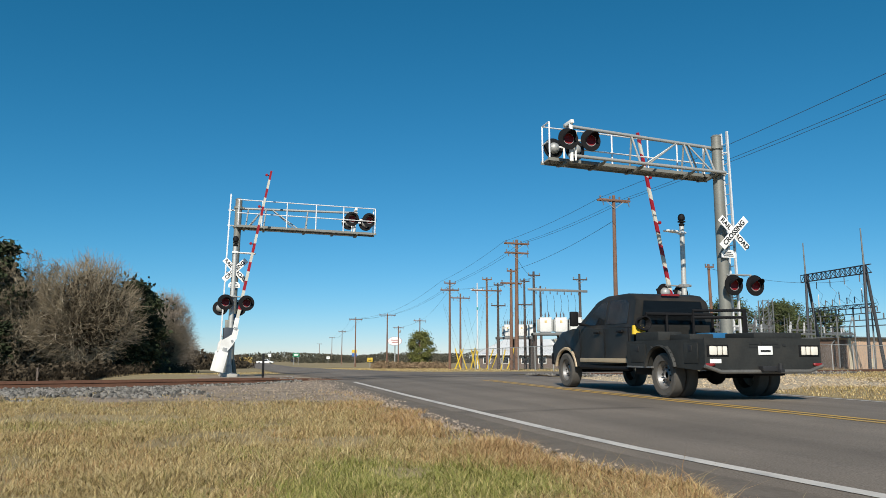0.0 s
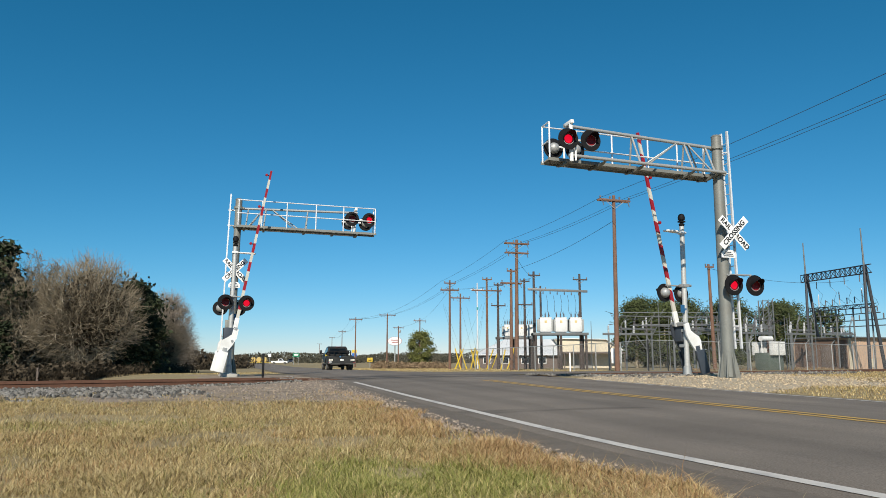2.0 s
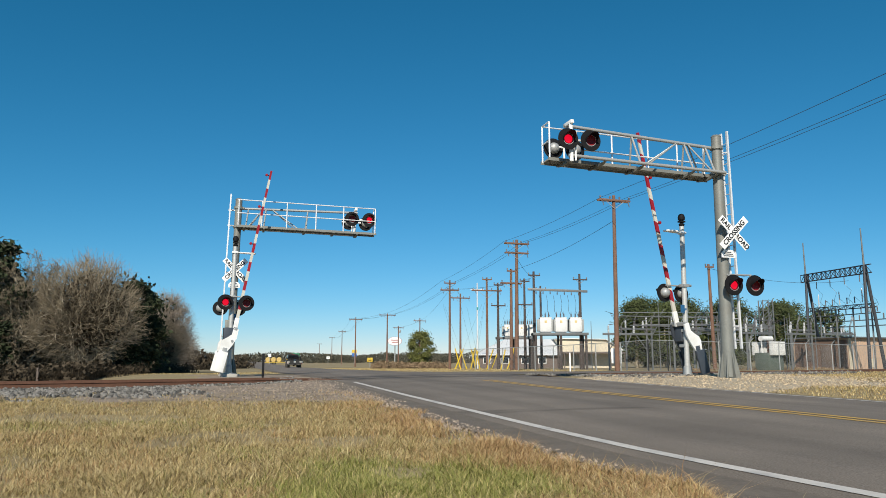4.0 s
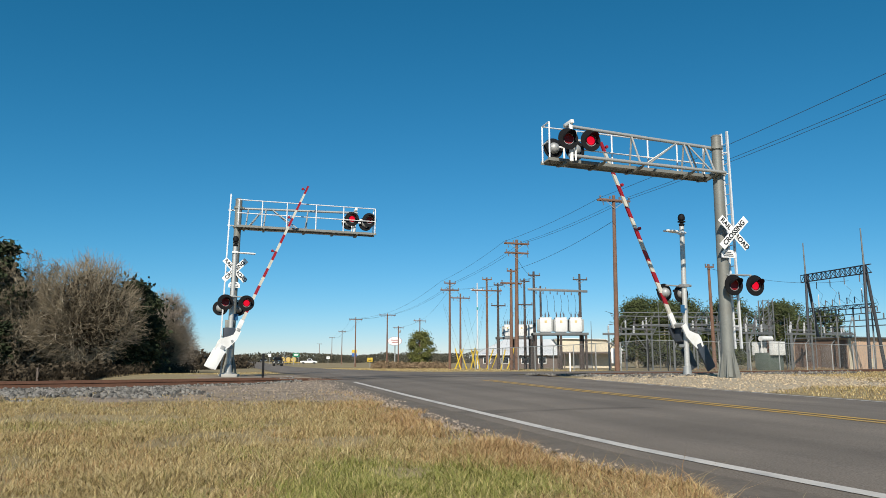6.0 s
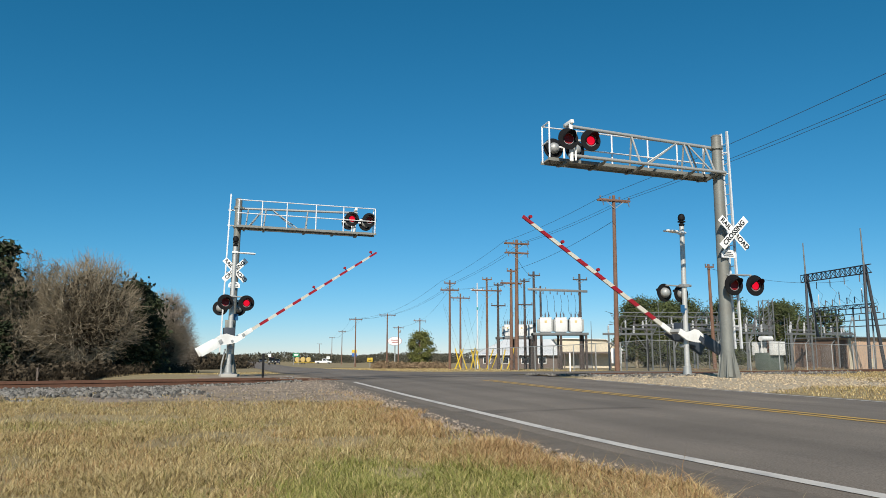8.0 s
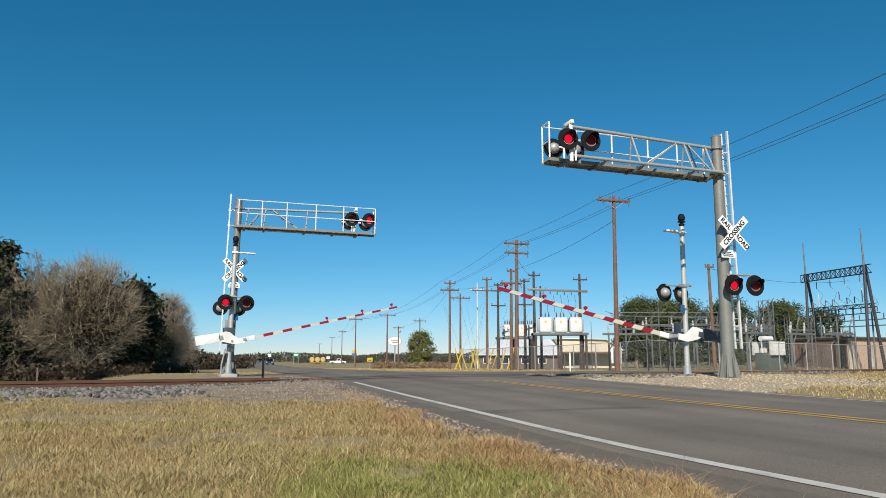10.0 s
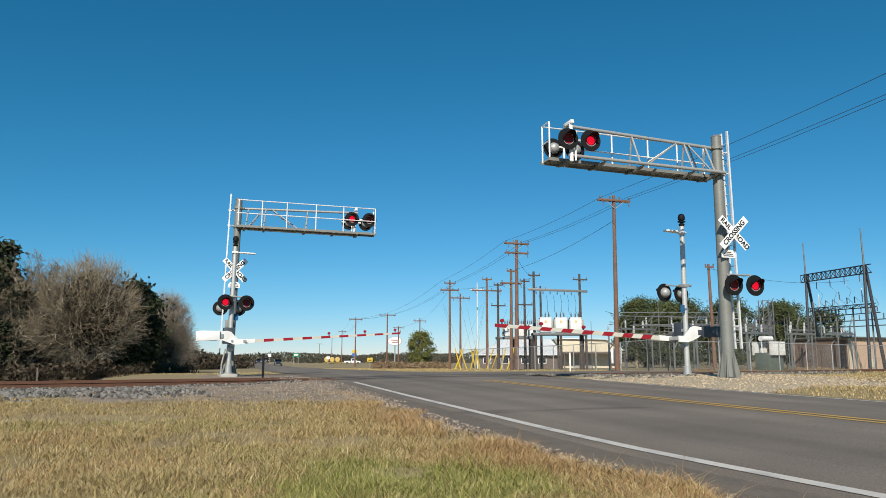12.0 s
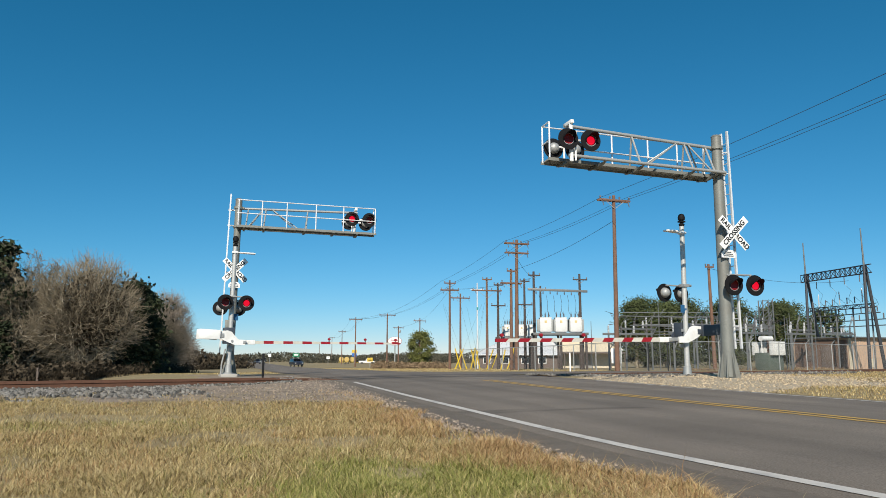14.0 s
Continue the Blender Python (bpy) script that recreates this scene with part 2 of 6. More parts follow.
def asphalt_mat():
    """Worn asphalt: broad blotches, streaks along the lanes, speckled stone, dark sealed seams."""
    m = bpy.data.materials.new("worn lane asphalt")
    m.use_nodes = True
    N, L = m.node_tree.nodes, m.node_tree.links
    p = N["Principled BSDF"]
    p.inputs["Roughness"].default_value = 0.85
    p.inputs["Specular IOR Level"].default_value = 0.3
    tc, mp = N.new("ShaderNodeTexCoord"), N.new("ShaderNodeMapping")
    mp.inputs["Rotation"].default_value = (0, 0, -HEADING)
    L.new(tc.outputs["Object"], mp.inputs["Vector"])

    def nz(scale, detail, stretch=None):
        n = N.new("ShaderNodeTexNoise")
        n.inputs["Scale"].default_value, n.inputs["Detail"].default_value = scale, detail
        v = mp.outputs[0]
        if stretch:
            k = N.new("ShaderNodeVectorMath")
            k.operation = "MULTIPLY"
            k.inputs[1].default_value = stretch
            L.new(v, k.inputs[0])
            v = k.outputs[0]
        L.new(v, n.inputs["Vector"])
        return n.outputs["Fac"]

    def rng(fac, a, b, lo, hi):
        r = N.new("ShaderNodeMapRange")
        for i, x in enumerate((a, b, lo, hi)):
            r.inputs[1 + i].default_value = x
        L.new(fac, r.inputs[0])
        return r.outputs[0]

    def mul(a, b):
        x = N.new("ShaderNodeMath")
        x.operation = "MULTIPLY"
        L.new(a, x.inputs[0])
        L.new(b, x.inputs[1])
        return x.outputs[0]
    v = mul(rng(nz(0.5, 5), 0.3, 0.7, 0.84, 1.16), rng(nz(1.3, 4, (1.0, 0.05, 1.0)), 0.3, 0.7, 0.80, 1.20))
    v = mul(v, rng(nz(70, 2), 0.3, 0.75, 0.72, 1.35))
    v = mul(v, rng(nz(0.55, 8, (0.35, 1.0, 1.0)), 0.60, 0.66, 1.0, 0.72))
    sc = N.new("ShaderNodeVectorMath")
    sc.operation = "SCALE"
    sc.inputs[0].default_value = (0.166, 0.138, 0.111)
    L.new(v, sc.inputs["Scale"])
    L.new(sc.outputs[0], p.inputs["Base Color"])
    b = N.new("ShaderNodeBump")
    b.inputs["Strength"].default_value, b.inputs["Distance"].default_value = 0.35, 0.01
    L.new(nz(120, 2), b.inputs["Height"])
    L.new(b.outputs[0], p.inputs["Normal"])
    return m


ASPHALT = asphalt_mat()
ASPHALT_EDGE = mat("crumbling dark asphalt", (0.145, 0.12, 0.095), 0.9, 0, 0.25, 3, 0.5, 90, spec=0.3)
PATCH = mat("fresh asphalt patch", (0.035, 0.035, 0.037), 0.85, 0, 0.2, 2, 0.3, 90)
LINEWHITE = mat("worn white road paint", (0.54, 0.50, 0.45), 0.7, 0, 0.12, 4, 0.2, 80, dirt=(0.3, 0.29, 0.27), dirt_amt=0.55)
LINEYELLOW = mat("worn yellow road paint", (0.48, 0.29, 0.06), 0.7, 0, 0.15, 4, 0.2, 80, dirt=(0.22, 0.17, 0.09), dirt_amt=0.6)
GRAVEL = mat("grey limestone ballast", (0.145, 0.135, 0.12), 0.9, 0, 0.25, 12, 0.3, 40, island=0.75)
PINKGRAVEL = mat("tan roadside gravel", (0.25, 0.195, 0.145), 0.95, 0, 0.35, 2.2, 0.8, 45, dirt=(0.15, 0.115, 0.075), dirt_amt=0.9)
TANSTONE = mat("tan gravel stones", (0.25, 0.2, 0.155), 0.9, 0, 0.15, 12, 0.2, 40, island=0.6)
PALEGRAVEL = mat("pale crushed stone", (0.36, 0.30, 0.215), 0.95, 0, 0.2, 5, 0.6, 45)


def grid(name, us, vs, fn, material, label, category):
    """A sheet over the parameters us x vs; fn gives the place."""
    me = bpy.data.meshes.new(name)
    verts = [fn(u, v) for u in us for v in vs]
    n = len(vs)
    faces = [(i * n + j, i * n + n + j, i * n + n + j + 1, i * n + j + 1) for i in range(len(us) - 1) for j in range(n - 1)]
    me.from_pydata(verts, [], faces)
    me.materials.append(material)
    me.update()
    me.shade_smooth()
    return tagged(new(name, me), label, category, kind="structure")


def steps(*pieces):
    out = []
    for a, b, d in pieces:
        n = max(1, round((b - a) / d))
        out += [a + (b - a) * i / n for i in range(n)]
    return out + [pieces[-1][1]]


GX = steps((-3000, -400, 400), (-400, -60, 20), (-60, -16, 2), (-16, 36, 0.5), (36, 80, 3), (80, 400, 20), (400, 3000, 400))
GY = steps((-300, -20, 20), (-20, 0, 2), (0, 44, 0.5), (44, 120, 4), (120, 400, 20), (400, 4500, 300))
grid("ground", GX, GY, lambda x, y: (x, y, ground_z(x, y)), GROUND, "dry straw-coloured winter turf beside the road", "ground")

S_ROAD = steps((-20, 60, 1), (60, 300, 6), (300, 1500, 60))


def strip(name, l0, l1, s0, s1, lift, material, label, category, n=2, wob=0.0):
    ls = [l0 + (l1 - l0) * i / n for i in range(n + 1)]
    turned = 0.03 if l1 - l0 > 5 else 0.0         # the edge of the wide sheet dips into the shoulder
    if turned:
        ls = [l0, l0 + 0.1] + ls[1:-1] + [l1 - 0.1, l1]
    ss = [s0] + [s for s in S_ROAD if s0 < s < s1] + [s1]

    def fn(s, l):
        e = wob * noise.noise(Vector((s * 0.9, l, 3))) if l in (ls[0], ls[-1]) else 0
        x, y = from_road(l + e + bend(s), s)
        return (x, y, road_z(l, s) + lift - (turned if l in (ls[0], ls[-1]) else 0))
    return grid(name, ss, ls, fn, material, label, category)


strip("road", EDGE_L - 0.35, EDGE_R + 0.45, -20, 1500, 0.0, ASPHALT, "worn two-lane grey asphalt road over the crossing", "road", 10, 0.06)
strip("road_shoulder", EDGE_L - 0.85, EDGE_L + 0.1, -20, 60, -0.006, ASPHALT_EDGE, "crumbling dark asphalt edge of the road", "road", 2, 0.35)
strip("road_marking", EDGE_L - 0.06, EDGE_L + 0.07, -20, 22.0, 0.005, LINEWHITE, "worn white edge line on the asphalt", "road marking", 1)
strip("road_marking", EDGE_R - 0.06, EDGE_R + 0.07, -20, 21.5, 0.005, LINEWHITE, "worn white edge line on the asphalt", "road marking", 1)
for d in (-0.17, 0.07):
    strip("road_marking", CENTRE + d, CENTRE + d + 0.12, -20, 21.5, 0.005, LINEYELLOW, "worn double yellow centre line on the asphalt", "road marking", 1)


def side_road():
    """Asphalt apron beyond the track, running off beside it."""
    def fn(a, n):
        p = TRACK0 + TRACK_D * a + TRACK_N * (n + 0.25 * noise.noise(Vector((a * 0.3, n, 1))))
        l, s = to_road(p.x, p.y)
        return (p.x, p.y, max(rise(s) - 0.012, ground_z(p.x, p.y) + 0.02))
    grid("side_road", steps((12, 34, 0.75)), steps((3.2, 12.5, 0.6)), fn, ASPHALT, "grey asphalt side street running along the track", "road")


side_road()


# ---- the railway track ----
def rail(off, label):
    bm = B()
    prof = [(-0.07, 0), (0.07, 0), (0.07, 0.012), (0.012, 0.035), (0.012, 0.13), (0.036, 0.14), (0.036, 0.175), (0.028, 0.18), (-0.028, 0.18), (-0.036, 0.175), (-0.036, 0.14), (-0.012, 0.13), (-0.012, 0.035), (-0.07, 0.012)]
    for a0, a1 in ((-160, 8.6), (8.6, 21.8), (21.8, 220)):
        z = RAIL_TOP - 0.18 - (0.0 if a0 != 8.6 else 0.035)
        vs = prism(bm, prof, "x", a0, a1)
        for v in vs:
            v.co.z += z
            v.co.y += off
    for f in bm.faces:
        if f.normal.z > 0.95 and f.calc_center_median().z > RAIL_TOP - 0.06:
            f.material_index = 1
    ob = part("rail", bm, [RUST, RAILTOP], None, smooth=False)
    ob.matrix_basis = Matrix.Translation((*TRACK0, 0)) @ Matrix.Rotation(TRACK_A, 4, "Z")
    return tagged(ob, label, "rail", "rails of the track", "structure")


rail(-0.7525, "rusty steel rail spiked to timber ties")
rail(0.7525, "rusty steel rail spiked to timber ties")


def crossing_strip(off, width):
    """Dark rubber and tar filling beside the rails where they cross the road."""
    def fn(a, n):
        p = TRACK0 + TRACK_D * a + TRACK_N * (off + n + 0.05 * noise.noise(Vector((a * 0.8, n, off))))
        l, s = to_road(p.x, p.y)
        return (p.x, p.y, road_z(l, s) + 0.006)
    grid("crossing_filler", steps((9.6, 20.2, 0.5)), [-width / 2, width / 2], fn, PATCH, "dark filler strip along the rail in the road", "crossing panel")


for _off, _wide in ((-0.75, 0.34), (0.75, 0.3), (-1.5, 0.12), (1.62, 0.16)):
    crossing_strip(_off, _wide)


def in_road(x, y, m=0.4):
    l, s = to_road(x, y)
    return EDGE_L - m < l < EDGE_R + m


def ties():
    bm = B()
    box(bm, (0, 0, 0), (0.23, 2.6, 0.16), bevel=0.012)
    me = None
    random.seed(4)
    host = thing("railway_ties", Matrix(), "weathered timber ties set in the ballast", "railway tie", kind="structure")
    for k in range(-30, 110):
        a = k * 0.52
        p = TRACK0 + TRACK_D * a
        if in_road(p.x, p.y, 1.6):
            continue
        if me is None:
            first = part("tie", bm, TIE, host)
            me = first.data
            ob = first
        else:
            ob = new("tie", me)
            ob.parent = host
        ob.matrix_basis = Matrix.Translation((*(TRACK0 + TRACK_D * (a + random.uniform(-0.03, 0.03))), RAIL_TOP - 0.18 - 0.085)) @ Matrix.Rotation(TRACK_A + random.uniform(-0.02, 0.02), 4, "Z")


ties()


def scatter_stones(name, spots, rmin, rmax, material, label):
    """Many small broken stones in one mesh."""
    rnd = random.Random(9)
    base = []
    for _ in range(6):
        bm = B()
        bmesh.ops.create_icosphere(bm, subdivisions=1, radius=1)
        for v in bm.verts:
            v.co *= rnd.uniform(0.65, 1.15)
        bm.verts.index_update()
        base.append((np.array([v.co[:] for v in bm.verts]), [[v.index for v in f.verts] for f in bm.faces]))
        bm.free()
    V, Fs, n = [], [], 0
    for x, y, z in spots:
        v, f = base[rnd.randrange(6)]
        r = rnd.uniform(rmin, rmax)
        m = np.array(Euler((rnd.uniform(0, 6), rnd.uniform(0, 6), rnd.uniform(0, 6))).to_matrix())
        V.append((v * (r, r * 0.8, r * 0.65)) @ m.T + (x, y, z))
        Fs += [[i + n for i in q] for q in f]
        n += len(v)
    me = bpy.data.meshes.new(name)
    me.from_pydata(np.concatenate(V).tolist(), [], Fs)
    me.materials.append(material)
    return tagged(new(name, me), label, "gravel", kind="stuff")


def ballast():
    rnd = random.Random(3)
    spots = []
    while len(spots) < 56000:
        a, n = rnd.uniform(-10, 46), rnd.uniform(-8.4, 3.2)
        if a > 12 and (rnd.random() < 0.4 or n < -7.5):
            continue
        if abs(n) > 3.2 and rnd.random() < (abs(n) - 3.0) / 6.0 + 1.0 * noise.noise(Vector((a * 0.5, n * 0.8, 3))):
            continue
        p = TRACK0 + TRACK_D * a + TRACK_N * n
        if in_road(p.x, p.y, 1.4) or (4 < a < 8 and n < -1.4):
            continue
        spots.append((p.x, p.y, ground_z(p.x, p.y) + rnd.uniform(-0.01, 0.03)))
    scatter_stones("ballast", spots, 0.025, 0.085, GRAVEL, "grey broken stone ballast heaped under the rails")


ballast()


# ---- crossing signals ----
def lamp_head(parent, x, y, z, face, label="black flasher disc with hooded red lens"):
    """A flashing-light head: black disc, hood, lens; face -1 looks to -y, +1 to +y. Returns the lamp that lights."""
    k = Matrix.Translation((x, y, z)) @ Matrix.Rotation(radians(90 if face < 0 else -90), 4, "X")
    # in this frame +z is the way the lamp looks (towards face), local y is up or down
    up = 1 if face < 0 else -1
    bm = B()
    lathe(bm, [(0.165, 0.012), (0.3, 0.012), (0.305, 0.0), (0.3, -0.012), (0.165, -0.012)], None, 32)
    disc = part("flasher_disc", bm, BLACK, parent, label)
    disc.matrix_basis = k
    bm = B()
    lathe(bm, [(0.0, -0.2), (0.07, -0.19), (0.125, -0.15), (0.16, -0.07), (0.17, -0.01), (0.165, 0.02), (0.15, 0.02)], None, 24)
    part("housing", bm, GALV, disc, "pale rounded metal lamp housing")
    bm = B()
    lathe(bm, [(0.0, -0.012), (0.08, -0.008), (0.155, 0.0)], None, 28)
    part("lens", bm, LENS, disc, "dull red lens")
    bm = B()
    n = 16
    arc = [math.pi * (-0.12 + 1.24 * i / n) for i in range(n + 1)]
    for r, flip in ((0.165, 0), (0.17, 1)):
        lo = [bm.verts.new((r * math.cos(a), up * r * math.sin(a), 0.0)) for a in arc]
        hi = [bm.verts.new((r * math.cos(a), up * r * math.sin(a), 0.07 + 0.25 * max(0, math.sin(a)) ** 0.7)) for a in arc]
        for i in range(n):
            bm.faces.new((lo[i], lo[i + 1], hi[i + 1], hi[i]))
    part("hood", bm, BLACK, disc)
    bm = B()
    lathe(bm, [(0.0, 0.004), (0.06, 0.004), (0.118, 0.0), (0.118, -0.008), (0.0, -0.008)], None, 28)
    lamp = part("lamp", bm, GLOW, disc, "bright red light-emitting lamp")
    return lamp


def crossbuck(parent, x, y, z, face):
    k = Matrix.Translation((x, y, z)) @ Matrix.Rotation(0 if face < 0 else math.pi, 4, "Z")
    for i, (ang, words) in enumerate(((45, (("CROSSING", 0.0),)), (-45, (("RAIL", -0.36), ("ROAD", 0.36))))):
        bm = B()
        box(bm, (0, 0, 0), (1.22, 0.006, 0.228), bevel=0.002)
        bl = part("crossbuck_blade", bm, SIGNWHITE, parent, "white crossbuck blade with black letters")
        bl.matrix_basis = k @ Matrix.Translation((0, -0.008 * (1 - i), 0)) @ Matrix.Rotation(radians(-ang), 4, "Y")
        for s, off in words:
            text("lettering", s, 0.205 if len(s) > 4 else 0.2, LETTER, bl, Matrix.Translation((off, -0.006, 0)) @ Matrix.Rotation(radians(90), 4, "X"))


def cantilever(m, label, own_crossbuck, low_face, reach, foot, low):
    e = thing("cantilever_signal", m, label, "crossing signal", "cantilever signals over the road")
    bm = B()
    rod(bm, (0, 0, 0.05), (0, 0, 7.15), foot, 0.14, 20)
    lathe(bm, [(0.14, 7.15), (0.15, 7.17), (0.1, 7.22), (0, 7.24)], None, 20)
    part("mast", bm, MASTGREY, e, "tapered grey steel mast")
    for i in range(8):
        bm = B()
        a = i * math.pi / 4
        r = Matrix.Rotation(a, 3, "Z")
        vs = prism(bm, [(foot - 0.02, 0.03), (foot + 0.13, 0.03), (foot + 0.13, 0.08), (foot, 0.72), (foot - 0.02, 0.72)], "y", -0.012, 0.012)
        bmesh.ops.rotate(bm, verts=vs, cent=(0, 0, 0), matrix=r)
        part("gusset", bm, MASTGREY, e)
    bm = B()
    lathe(bm, [(foot - 0.02, 0.03), (foot + 0.16, 0.03), (foot + 0.16, 0.0), (foot - 0.02, 0.0)], None, 24)
    part("base_plate", bm, MASTGREY, e)
    bm = B()
    lathe(bm, [(0.0, 0.0), (foot + 0.24, 0.0), (foot + 0.25, -0.03), (foot + 0.25, -0.4), (0, -0.4)], None, 24)
    part("footing", bm, CONCRETE, e, "round concrete footing")

    # triangular truss: one top chord, two bottom chords
    lift = 0.03 if reach < 5.5 else 0.0

    def up(bm):
        """The whole arm rises a little towards its tip."""
        for v in bm.verts:
            v.co.z += lift * max(0.0, -v.co.x)
        return bm

    def top(s):
        return (-s, 0.0, 6.80 + (0.03 + lift) * s)

    def bot(s, side):
        return (-s, 0.30 * side, 6.00 + lift * s)
    bm = B()
    rod(bm, top(0.12), top(4.98), 0.05, seg=12)
    part("top_chord", bm, GALV, e)
    for side in (-1, 1):
        bm = B()
        rod(bm, bot(-0.05, side), bot(5.0, side), 0.05, seg=12)
        part("bottom_chord", bm, GALV, e)
    for s in (0.40, 1.12, 2.85):
        for side in (-1, 1):
            bm = B()
            rod(bm, top(s), bot(s - 0.08, side), 0.03, seg=8)
            part("strut", bm, GALV, e)
    for a, b in ((1.0, 0.42), (1.35, 2.5)):
        for side in (-1, 1):
            bm = B()
            rod(bm, top(a), bot(b, side), 0.026, seg=8)
            part("brace", bm, GALV, e)
    bm = B()
    rod(bm, (-4.92, -0.32, 5.98), (-4.92, -0.32, 7.14), 0.055, seg=10)
    box(bm, (-4.92, -0.18, 7.1), (0.1, 0.5, 0.1), bevel=0.01)
    part("lamp_post", bm, WHITE, e, "white square lamp post at the arm's end")
    for s in (0.25, 1.05, 2.7, 3.9, 4.9):
        bm = B()
        prism(bm, [(-0.35, 5.93), (0.66, 5.93), (0.66, 5.90), (0.15, 5.84), (-0.2, 5.88)], "x", -s - 0.04, -s + 0.04)
        part("crossbearer", up(bm), MASTGREY, e)
    # mast collar
    for z in (6.02, 6.82):
        bm = B()
        lathe(bm, [(0.15, z - 0.05), (0.185, z - 0.05), (0.185, z + 0.05), (0.15, z + 0.05)], None, 20)
        box(bm, (-0.12, 0, z), (0.2, 0.66 if z < 6.5 else 0.2, 0.06))
        part("collar", bm, MASTGREY, e)
    # walkway behind the truss
    bm = B()
    for y in (0.1, 0.62):
        box(bm, (-reach / 2, y, 5.965), (reach + 0.12, 0.04, 0.09))
    for i in range(int(reach / 0.05) + 2):
        box(bm, (0.05 - i * 0.05, 0.36, 5.985), (0.034, 0.5, 0.03))
    for y in (0.2, 0.3, 0.4, 0.5):
        box(bm, (-reach / 2, y, 5.98), (reach + 0.06, 0.012, 0.03))
    part("walkway", up(bm), MASTGREY, e, "galvanised grating walkway along the arm")
    for y in (0.62,):
        for s in (0.02, 0.95, 1.95, 3.15, 4.3, reach):
            bm = B()
            rod(bm, (-s, y, 5.97), (-s, y, 7.05), 0.026)
            part("rail_post", up(bm), ALU, e)
        for z in (6.5, 7.05):
            bm = B()
            rod(bm, (0.05, y, z), (-reach - 0.02, y, z), 0.022)
            part("handrail", up(bm), ALU, e)
    for y in (0.12,):
        bm = B()
        rod(bm, (-reach, y, 5.97), (-reach, y, 7.05), 0.026)
        part("rail_post", up(bm), ALU, e)
        for z in (6.5, 7.05):
            bm = B()
            rod(bm, (-reach, y, z), (-reach, 0.62, z), 0.022)
            part("handrail", up(bm), ALU, e)
    # ladder on the outer side
    for y in (-0.08, 0.2):
        bm = B()
        box(bm, (0.37, y, 4.1), (0.05, 0.07, 6.5), Matrix.Rotation(radians(-0.7), 3, "Y"))
        part("ladder_rail", bm, ALU, e)
    for i in range(20):
        bm = B()
        z = 1.1 + i * 0.31
        rod(bm, (0.37 - (z - 4.1) * 0.012, -0.08, z), (0.37 - (z - 4.1) * 0.012, 0.2, z), 0.014, seg=6)
        part("rung", bm, ALU, e)
    for z in (1.5, 4.1, 6.05, 6.7):
        for y in (-0.05, 0.18):
            bm = B()
            rod(bm, (0.1, y * 0.4, z), (0.4, y, z), 0.018, seg=6)
            part("ladder_bracket", bm, ALU, e)
    # flasher pairs at the tip, both ways
    lamps = {-1: [], 1: []}
    for face, y in ((-1, -0.45), (1, 0.55)):
        bm = B()
        rod(bm, (-5.2, y * 0.75, 6.58), (-4.35, y * 0.75, 6.58), 0.03)
        rod(bm, (-4.8, y * 0.75, 6.0), (-4.8, y * 0.75, 6.85), 0.03)
        part("lamp_bracket", bm, WHITE, e)
        for x in ((0.31 - reach, 0.99 - reach) if reach < 5.5 else (0.24 - reach, 0.99 - reach)):
            lamps[face].append(lamp_head(e, x, y, 6.57, face))
    # lower pair on the mast
    y = 0.4 * low_face
    bm = B()
    rod(bm, (low[0] - 0.03, y * 0.5, 2.98), (low[1] + 0.05, y * 0.5, 2.98), 0.025)
    rod(bm, (0.0, 0, 2.98), (0, y * 0.5, 2.98), 0.03)
    for x in low:
        rod(bm, (x, y * 0.5, 2.98), (x, y * 0.6, 2.68), 0.025)
    part("lamp_bracket", bm, GALV, e)
    for x in low:
        lamps[low_face].append(lamp_head(e, x, y, 2.66, low_face))
    # crossbuck and plate
    cx = 0.12 if own_crossbuck < 0 else 0.0
    crossbuck(e, cx, (0.42 if own_crossbuck < 0 else 0.28) * own_crossbuck, 4.18, own_crossbuck)
    bm = B()
    prism(bm, [(-0.23, -0.11), (0.23, -0.11), (0.23, 0.02), (0.14, 0.12), (-0.14, 0.12), (-0.23, 0.02)], "y", -0.004, 0.004)
    pl = part("sign_plate", bm, SIGNWHITE, e, "small white plate with unreadable black lines")
    pl.matrix_basis = Matrix.Translation((cx - 0.1 if own_crossbuck < 0 else 0.0, 0.25 * own_crossbuck, 3.58)) @ Matrix.Rotation(0 if own_crossbuck < 0 else math.pi, 4, "Z")
    for z, w in ((0.05, 0.2), (-0.005, 0.3), (-0.06, 0.34)):
        bm = B()
        box(bm, (0, -0.006, z), (w, 0.003, 0.028))
        part("writing", bm, LETTER, pl)
    bm = B()
    rod(bm, (cx, 0.02 * own_crossbuck, 4.18), (cx, (0.41 if own_crossbuck < 0 else 0.27) * own_crossbuck, 4.18), 0.03)
    box(bm, (cx / 2, 0.12 * own_crossbuck, 4.18), (abs(cx) + 0.2, 0.05, 0.06))
    part("sign_bracket", bm, GALV, e)
    bm = B()
    box(bm, (cx / 2, 0.12 * own_crossbuck, 3.58), (abs(cx) + 0.2, 0.05, 0.05))
    part("sign_bracket", bm, GALV, e)
    # cable box on the mast
    bm = B()
    box(bm, (0.12, 0.22, 1.9), (0.3, 0.2, 0.5), bevel=0.015)
    part("junction_box", bm, MASTGREY, e)
    return e, lamps


PIVOT = (0, 0, 1.25)


